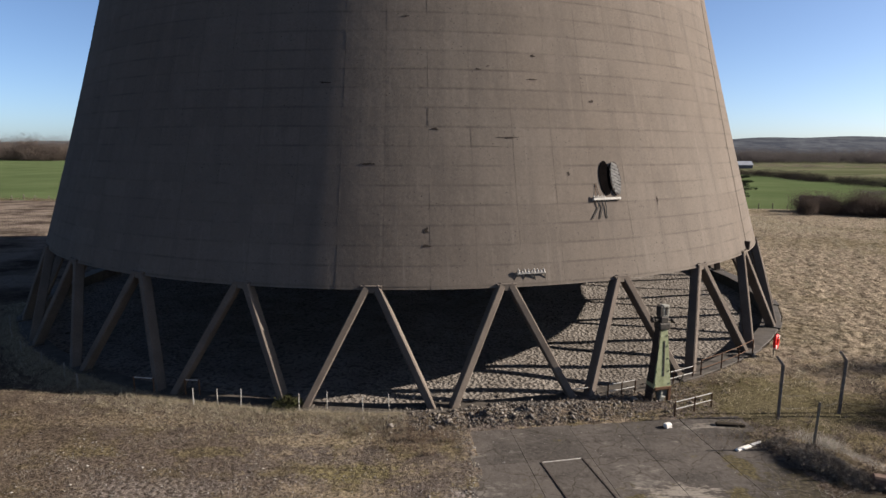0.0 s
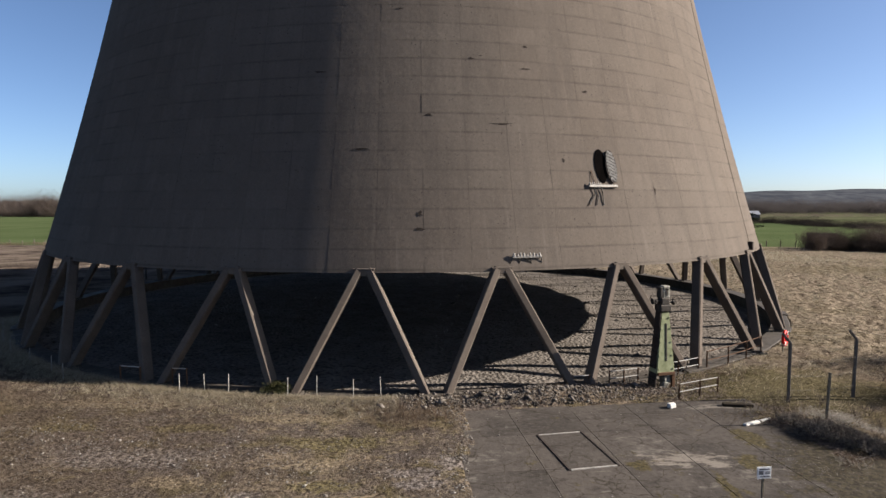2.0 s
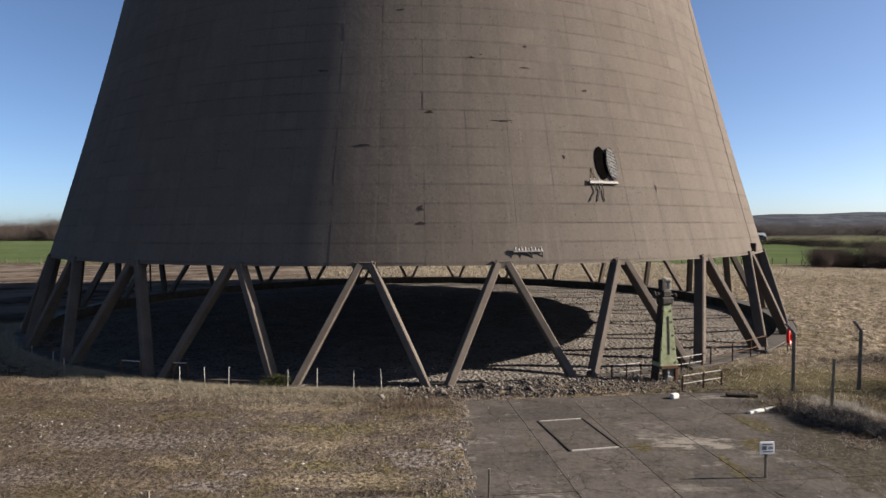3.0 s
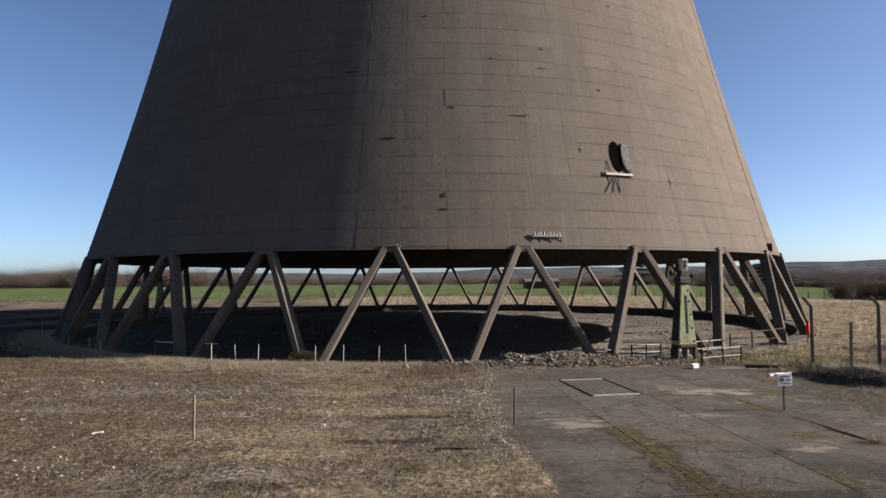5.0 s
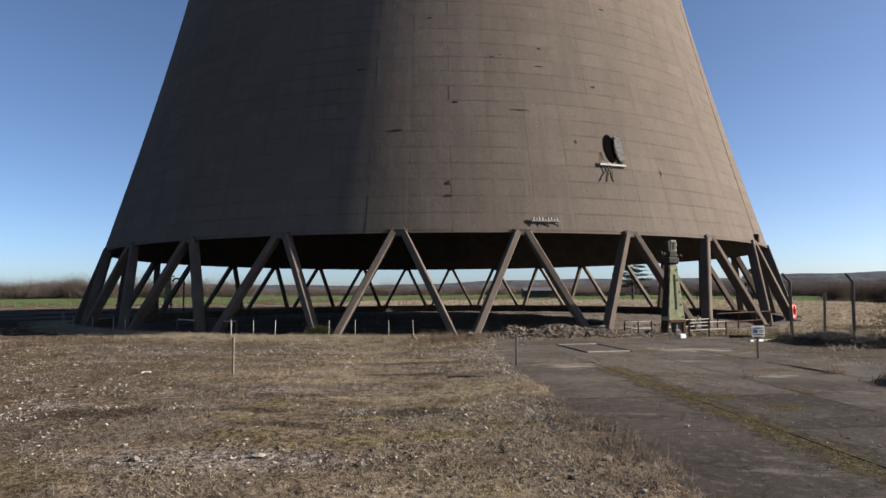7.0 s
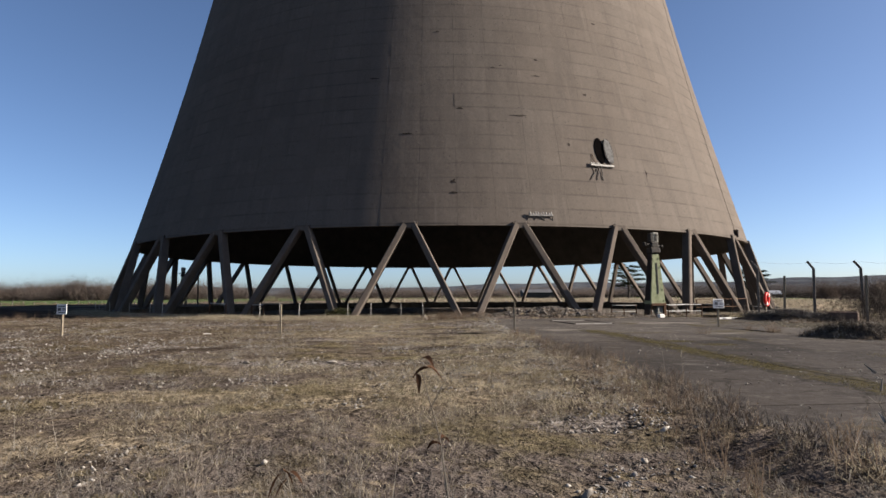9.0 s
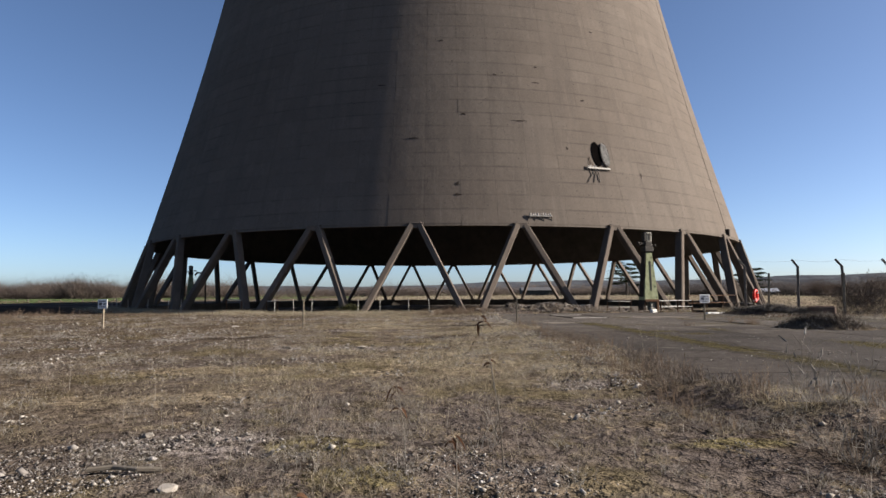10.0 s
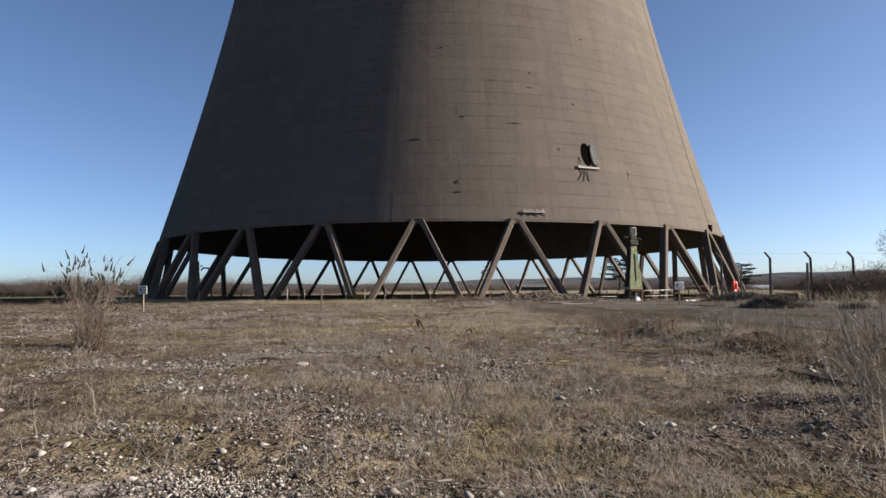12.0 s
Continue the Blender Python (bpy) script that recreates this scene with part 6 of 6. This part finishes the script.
for px, py, sx, sy, m in ((6.1, 8.5, 0.4, 0.3, 1400), (8.5, 4.9, 0.4, 1.0, 1800), (11.3, 21.0, 0.45, 0.8, 1500), (5.4, 9.6, 0.45, 0.3, 1400), (8.5, 13.55, 0.6, 0.25, 1200), (7.36, 10.3, 0.2, 0.6, 800), (5.5, 13.0, 1.0, 0.10, 1000)):
    x, y = px + sx * gv.normal(0, 0.6, m), py + sy * gv.normal(0, 0.6, m)
    tris.append(blades(x[::2], y[::2], 0.010, 0.014, 1.5, gv, np.full(len(x[::2]), 0.02)))
x, y = scatter(120000, -30, 8, -10.5, 26, gv, lambda x, y: (wave(x, y, 0.75, 91) + 0.5 * wave(x, y, 2.6, 99) > 0.75) & (gravelly(x, y) < 0.5))
tris.append(blades(x, y, 0.022, 0.010, 1.0, gv))
x, y = scatter(80000, -3.8, 3.2, -10.6, -5.5, gv, lambda x, y: (wave(x, y, 1.1, 45) + 0.5 * wave(x, y, 4.0, 46) > 0.45) & (gravelly(x, y) < 0.3))
tris.append(blades(x, y, 0.022, 0.0030, 1.6, gv))
x, y = scatter(110000, -8, 7, -10.5, -1, gv, lambda x, y: (wave(x, y, 0.9, 93) + 0.6 * wave(x, y, 3.0, 94) > 0.8))
tris.append(blades(x, y, 0.016, 0.005, 1.2, gv))
x, y = scatter(9000, 10.5, 20, 23, 31, gv, lambda x, y: wave(x, y, 0.5, 92) > -0.1)
tris.append(blades(x, y, 0.05, 0.03, 0.8, gv))
tagged(triangles("moss", tris, M_MOSS), "dull green moss on soil and in slab joints", "moss", kind="stuff")

# gravel, clods and rubble
def gravel(n, x0, x1, y0, y1, size, thr):
    x, y = scatter(n, x0, x1, y0, y1, gv, lambda x, y: gravelly(x, y) + gv.uniform(-0.2, 0.2, len(x)) > thr)
    return x, y, np.full(len(x), size) * np.clip(gv.lognormal(0, 0.42, len(x)), 0.4, 2.1)


parts3 = [gravel(70000, -8, 7, -10.8, -3, 0.0085, 0.26), gravel(5000, -6, 5, -9, 2, 0.022, 0.45), gravel(40000, -17, 14, -3, 9, 0.017, 0.36), gravel(16000, -34, 3, 8, 26, 0.024, 0.5), gravel(420, -14, 8, -6, 12, 0.026, 0.2)]
x, y, z = (np.concatenate([p[k] for p in parts3]) for k in range(3))
stones("gravel", x, y, ground_z(x, y) + 0.3 * z, z, M_STONE, "loose grey and white gravel in patches", gv)


def chips(name, sets, mat, label):
    """Very small chips of stone, one tetrahedron each."""
    x, y, size = (np.concatenate([p[k] for p in sets]) for k in range(3))
    n = len(x)
    v = gv.normal(0, 0.8, (n, 4, 3)) * size[:, None, None]
    v[..., 2] *= 0.6
    v += np.stack([x, y, ground_z(x, y) + 0.25 * size], 1)[:, None]
    f = np.array([(0, 1, 2), (0, 3, 1), (0, 2, 3), (1, 3, 2)])
    return tagged(triangles(name, [v[:, f].reshape(-1, 3, 3)], mat), label, "gravel", kind="stuff")


chips("stone_chips", [gravel(75000, -7, 6, -10.8, -3, 0.0058, 0.10), gravel(60000, -17, 14, -3, 9, 0.013, 0.28), gravel(38000, -34, 3, 8, 26, 0.016, 0.2)], M_STONE, "fine grey stone chippings over bare soil")
parts3 = [gravel(8000, -8, 7, -10.8, -3, 0.019, 0.1), gravel(8000, -17, 14, -3, 9, 0.036, 0.0)]
x, y, z = (np.concatenate([p[k] for p in parts3]) for k in range(3))
stones("soil_clods", x, y, ground_z(x, y), z, M_CLOD, "dark crumbly soil clods between the grass", gv, 0.5, "soil")

a, r = gv.normal(-77, 7.0, 9000), gv.normal(32.0, 0.75, 9000)
ok = (r > 30.3) & (a > -96) & (a < -58)
x, y = CX + r[ok] * np.cos(np.radians(a[ok])), CY + r[ok] * np.sin(np.radians(a[ok]))
sz = 0.040 * gv.lognormal(0, 0.5, len(x))
stones("rubble_bank", x, y, ground_z(x, y) + 0.3 * sz + 0.05 * (r[ok] < 31.3), sz, M_BASINSTONE, "bank of broken concrete rubble along the basin", gv, 0.7, "rubble")
a, r = gv.uniform(-180, 180, 12000), 29.6 * np.sqrt(gv.uniform(0, 1, 12000))
x, y = CX + r * np.cos(np.radians(a)), CY + r * np.sin(np.radians(a))
sz = 0.052 * gv.lognormal(0, 0.5, len(x))
stones("basin_rubble", x, y, FLOOR + 0.09 * wave(x, y, 0.8, 8) * (r < 28.5) + 0.2 * sz, sz, M_BASINSTONE, "broken stone strewn over the drained basin floor", gv, 0.6, "rubble")

x, y = scatter(2600, -18, 6, -9.5, 22, gv)
x2, y2 = scatter(2600, -6, 5, -9.5, 1, gv, lambda x, y: gravelly(x, y) > 0.2)
x3, y3 = scatter(2400, -9, 4, -3, 9, gv, lambda x, y: gravelly(x, y) > 0.1)
x, y = np.concatenate([x, x2, x3]), np.concatenate([y, y2, y3])
sz = 0.018 * (1 + 0.04 * np.clip(y, 0, 20)) * np.clip(gv.lognormal(0, 0.5, len(x)), 0.5, 2.6)
stones("pale_stones", x, y, ground_z(x, y) + 0.3 * sz, sz, M_CHALK, "scattered pale chips of mortar and flint", gv)
x, y = np.concatenate([-1.75 + gv.normal(0, 0.24, 1100), -2.95 + gv.normal(0, 0.22, 60)]), np.concatenate([-8.60 + gv.normal(0, 0.11, 1100), -4.65 + gv.normal(0, 0.12, 60)])
sz = 0.008 * np.clip(gv.lognormal(0, 0.5, len(x)), 0.5, 2.4)
stones("mortar_heap", x, y, ground_z(x, y) + 0.4 * sz + 0.03 * gv.uniform(0, 1, len(x)), sz, M_CHALK, "low heap of pale crumbled mortar on gravel", gv, 0.7, "rubble")


def lump(x, y, size, turn):
    """A rough lump of old mortar, half sunk in the turf."""
    ob = thing("mortar_lump", pose(x, y, float(ground_z(np.array(x), np.array(y))) + 0.25 * size, 0, 0, turn), "pale lump of old mortar lying in short grass", "stone", "mortar lumps")
    bm = bmesh.new()
    bmesh.ops.create_icosphere(bm, subdivisions=2, radius=size)
    for v in bm.verts:
        v.co += Vector(noise.noise_vector(v.co * 0.9 / size + Vector((x, y, 0)))) * size * 0.55
        v.co.z *= 0.6
    part("body", bm, M_CHALK, ob)


for px, py, size, turn in ((-4.37, 4.92, 0.07, 10), (-2.75, 5.18, 0.09, 70), (-3.19, -3.38, 0.05, 20), (-2.33, -4.76, 0.06, 80), (-4.9, 5.6, 0.05, 30), (-1.14, -8.78, 0.028, 0), (0.35, -8.9, 0.026, 40), (1.9, 4.6, 0.06, 60), (3.6, 4.9, 0.06, 15)):
    lump(px, py, size, turn)

# crumbs and pebbles on the apron
n = 9000
x, y = gv.uniform(2, 17, n), gv.uniform(-3, 24, n)
ok = on_slab(x, y) & (wave(x, y, 1.1, 55) + 0.6 * wave(x, y, 3.7, 56) > 0.1)
x, y = x[ok], y[ok]
sz = 0.012 * gv.lognormal(0, 0.5, len(x))
stones("apron_grit", x, y, 0.027 + 0.2 * sz, sz, M_STONE, "crumbled grit and pebbles on the slabs", gv, 0.5)

# crumbled edge of the apron
n = 2600
y = gv.uniform(11.5, 23.4, n)
x = slab_edge(y) - np.abs(gv.normal(0, 0.75, n)) + 0.15
ok = wave(x, y, 1.4, 53) + 0.6 * wave(x, y, 4.1, 54) > -0.15
x, y = x[ok], y[ok]
sz = 0.020 * np.clip(gv.lognormal(0, 0.55, len(x)), 0.4, 3.2)
stones("edge_rubble", x, y, ground_z(x, y) + 0.35 * sz, sz, M_STONE, "broken stones along the ragged edge of the slabs", gv)

# brushwood heap and brambles by the fence
tris = []
for k in range(30):
    f = gv.uniform(-1, 1)
    x, y = 14.3 + 0.80 * f + gv.normal(0, 0.25), 21.0 - 1.25 * f + gv.normal(0, 0.25)
    tris.append(twig_cloud(x, y, float(ground_z(np.array(x), np.array(y))) - 0.12, 0.75, 0.22, 900, 0.10, gv, 1.0, 0.07))
tagged(triangles("brushwood_heap", tris, M_BRUSH), "dark heap of cut brushwood beside the slabs", "brushwood", kind="stuff")
# grey brush over the heap, its pale colour also giving the sunlit top
tris = []
for k in range(14):
    f = gv.uniform(-1, 1)
    x, y = 15.6 + 1.05 * f + gv.normal(0, 0.25), 22.2 - 1.35 * f + gv.normal(0, 0.25)
    tris.append(twig_cloud(x, y, float(ground_z(np.array(x), np.array(y))), 0.7, gv.uniform(0.15, 0.45), 200, 0.20, gv, 1.0, 0.03))
tagged(triangles("dry_brush", tris, M_WOOL), "grey wispy dry brush lying on the cut wood", "brushwood", kind="stuff")
tris = []
x, y = scatter(420, 12.5, 30, 12, 25, gv, lambda x, y: wave(x, y, 0.6, 95) > -0.2)
tris.append(stalks(x, y, 9, 0.55, 0.008, gv, 0.5, 6))
for k in range(54):
    x, y = gv.uniform(20.4, 33), gv.uniform(20.5, 27)
    tris.append(twig_cloud(x, y, -0.1, 1.7, gv.uniform(1.3, 2.6) * min(1, 0.55 + (x - 20.4) / 4), 1100, 0.15, gv, 1.0, 0.07))
tagged(triangles("brambles", tris, M_BRAMBLE), "tangled leafless brambles along the fence", "brambles", kind="stuff")
tris = [twig_cloud(-7.1 + gv.normal(0, 0.35), 26.3 + gv.normal(0, 0.15), -0.05, 0.7, 0.55, 500, 0.08, gv) for k in range(5)]
tagged(triangles("evergreen_scrub", tris, M_IVY), "low green scrub at the foot of a column", "shrub", kind="stuff")


def weed_clump(x, y, h, n, seed, heads, label, lean=0.0, spread=0.34, mat=M_TANGLE, husk=M_SEED):
    """Dead branching plant with dark seed heads."""
    g = np.random.default_rng(seed)
    ob = thing("dead_shrub", pose(x, y, float(ground_z(np.array(x), np.array(y)))), label, "shrub", "dead shrubs")
    stem, seeds = bmesh.new(), bmesh.new()
    for k in range(n):
        d = Vector((g.normal(lean, spread), g.normal(0, spread), 1.0)).normalized()
        p = Vector((g.normal(0, 0.07), g.normal(0, 0.07), -0.05))
        length, r = h * g.uniform(0.6, 1.12), 0.0036 + 0.0022 * h
        for s in range(4):
            q = p + d * length / 4
            rod(stem, p, q, r, 4, r * 0.75)
            for _ in range(3):
                e = (d + Vector(g.normal(0, 0.6, 3))).normalized()
                if s:
                    tip = q + e * length * g.uniform(0.12, 0.26)
                    rod(stem, q, tip, r * 0.5, 3, 0.0015)
                    if s >= 2 and g.uniform() < heads:
                        rod(seeds, tip, tip + (e + Vector((0, 0, 0.5))).normalized() * g.uniform(0.08, 0.16) * min(1, h), 0.017 * min(1, h), 5, 0.004)
            p, r = q, r * 0.75
            d = (d + Vector(g.normal(0, 0.12, 3)) + Vector((0, 0, 0.05))).normalized()
    tagged(part("stem_tangle", stem, mat, ob), kind="stuff")
    if heads:
        tagged(part("seed_spray", seeds, husk, ob), kind="stuff")
    else:
        seeds.free()
    return ob


weed_clump(-6.35, -2.25, 1.20, 40, 5, 0.35, "tall dead buddleia with dark seed heads", 0.0, 0.25)
weed_clump(-0.55, -6.6, 0.55, 9, 6, 0.0, "thin dead weed stems in gravel")
weed_clump(3.35, -6.9, 0.80, 12, 7, 0.0, "pale leafless twigs leaning over the grass", -0.5)
weed_clump(3.9, -6.2, 0.75, 12, 8, 0.0, "pale leafless twigs leaning over the grass", -0.3)
weed_clump(3.0, -4.6, 0.55, 9, 9, 0.0, "grey leafless twigs at the apron edge")
weed_clump(4.6, -3.9, 0.70, 10, 10, 0.0, "grey leafless twigs at the apron edge")

weed_clump(-6.7, 0.2, 0.42, 26, 11, 0.0, "low grey tangle of withered twigs")
weed_clump(3.37, -1.94, 0.68, 11, 12, 0.2, "sparse bare plant with withered grey leaves at the slab edge", -0.25, 0.28, M_WOOL, M_CHALK)
weed_clump(2.3, -4.3, 0.42, 16, 17, 0.0, "pale grey branching weed beside the slabs", 0.0, 0.4, M_WOOL)
weed_clump(3.0, -3.2, 0.50, 12, 18, 0.0, "pale grey branching weed beside the slabs", 0.0, 0.35, M_WOOL)
weed_clump(-0.2, -3.6, 0.42, 10, 19, 0.0, "pale thin weed stems in the grass", 0.0, 0.3, M_WOOL)
weed_clump(2.45, -7.0, 0.70, 24, 13, 0.0, "grey leafless shrub over the rough grass", -0.6, 0.36, M_WOOL)
weed_clump(2.0, -7.6, 0.44, 24, 14, 0.0, "grey leafless shrub over the rough grass", -0.4, 0.4, M_WOOL)
weed_clump(2.9, -6.0, 0.64, 18, 15, 0.0, "grey leafless shrub over the rough grass", -0.5, 0.36, M_WOOL)
weed_clump(-1.9, -2.9, 0.40, 10, 16, 0.0, "low grey tangle of withered twigs")
weed_clump(-6.0, -2.5, 0.85, 46, 20, 0.0, "dense brown twiggy base of a dead shrub", 0.0, 0.42, M_BROWNWEED)


def leafy_stalk(x, y, h, lean, leaves, seed):
    """A thin dry stem that still carries curled brown leaves."""
    g = np.random.default_rng(seed)
    ob = thing("dead_stalk", pose(x, y, float(ground_z(np.array(x), np.array(y)))), "thin pale dead stalk with curled brown leaves", "weed", "leafy dead stalks")
    bm = bmesh.new()
    top = Vector((lean, 0.05, h))
    pts = [Vector((0, 0, -0.04)), Vector((lean * 0.2, 0.0, h * 0.4)), Vector((lean * 0.55, 0.03, h * 0.75)), top]
    for k, (a, b) in enumerate(zip(pts, pts[1:])):
        rod(bm, a, b, 0.0050 - 0.001 * k, 5, 0.0042 - 0.001 * k)
    for k in range(4):
        a = pts[1].lerp(top, k / 4)
        rod(bm, a, a + Vector((g.normal(0, 0.10), g.normal(0, 0.06), g.uniform(0.06, 0.16))), 0.0025, 4, 0.001)
    part("stem", bm, M_STALK, ob)
    for k in range(leaves):
        bm = bmesh.new()
        f = 1.0 if k < leaves - 2 else 0.55
        o = pts[1].lerp(top, f) + Vector(g.normal(0, 0.02, 3))
        a, size, droop = g.uniform(0, 2 * math.pi), g.uniform(0.05, 0.09), g.uniform(-0.3, 0.8)
        d, w = Vector((math.cos(a), math.sin(a) * 0.5, 0)), Vector((-math.sin(a), math.cos(a), 0.4)) * 0.011
        rows = []
        for i in range(5):
            q = i / 4
            p = o + d * size * q + Vector((0, 0, size * (droop * q - 1.1 * q * q)))
            wide = math.sin(math.pi * (0.12 + 0.8 * q))
            rows.append([bm.verts.new(p - w * wide), bm.verts.new(p + Vector((0, 0, -0.010 * wide))), bm.verts.new(p + w * wide)])
        for r0, r1 in zip(rows, rows[1:]):
            bm.faces.new((r0[0], r0[1], r1[1], r1[0]))
            bm.faces.new((r0[1], r0[2], r1[2], r1[1]))
        part("leaf", bm, M_LEAF, ob)


leafy_stalk(-0.86, -4.05, 0.50, -0.08, 6, 51)
leafy_stalk(-0.14, -4.35, 1.02, -0.16, 6, 52)
leafy_stalk(-0.83, -6.80, 0.66, -0.10, 6, 53)
leafy_stalk(-0.46, -5.20, 0.42, 0.00, 5, 54)
weed_clump(1.75, 12.9, 0.34, 14, 55, 0.0, "low red-brown clump of dead dock beside the slabs", 0.0, 0.3, M_BROWNWEED)


def fallen_stick(x, y, length, turn, r, mat, label):
    ob = thing("stick", pose(x, y, float(ground_z(np.array(x), np.array(y))) + r, 0, 0, turn), label, "stick")
    bm = bmesh.new()
    tube(bm, [(-length / 2, 0, 0.01), (-length / 6, 0.03, 0.02), (length / 5, -0.02, 0.015), (length / 2, 0.02, 0.0)], r, 6)
    part("body", bm, mat, ob)


fallen_stick(0.16, 12.2, 1.05, 1, 0.024, M_SPALL, "dark rotten branch lying in short grass")
fallen_stick(-8.98, 13.8, 0.30, 60, 0.022, M_DULL, "short white stick lying in short grass")
fallen_stick(-6.2, 9.6, 0.9, 24, 0.012, M_STALK, "thin dry pale branch lying on the turf")
fallen_stick(-0.75, -8.55, 0.28, 20, 0.005, M_STALK, "thin dry pale branch lying on the turf")
fallen_stick(-2.8, -4.45, 0.5, 5, 0.018, M_STALK, "thin dry pale branch lying on the turf")
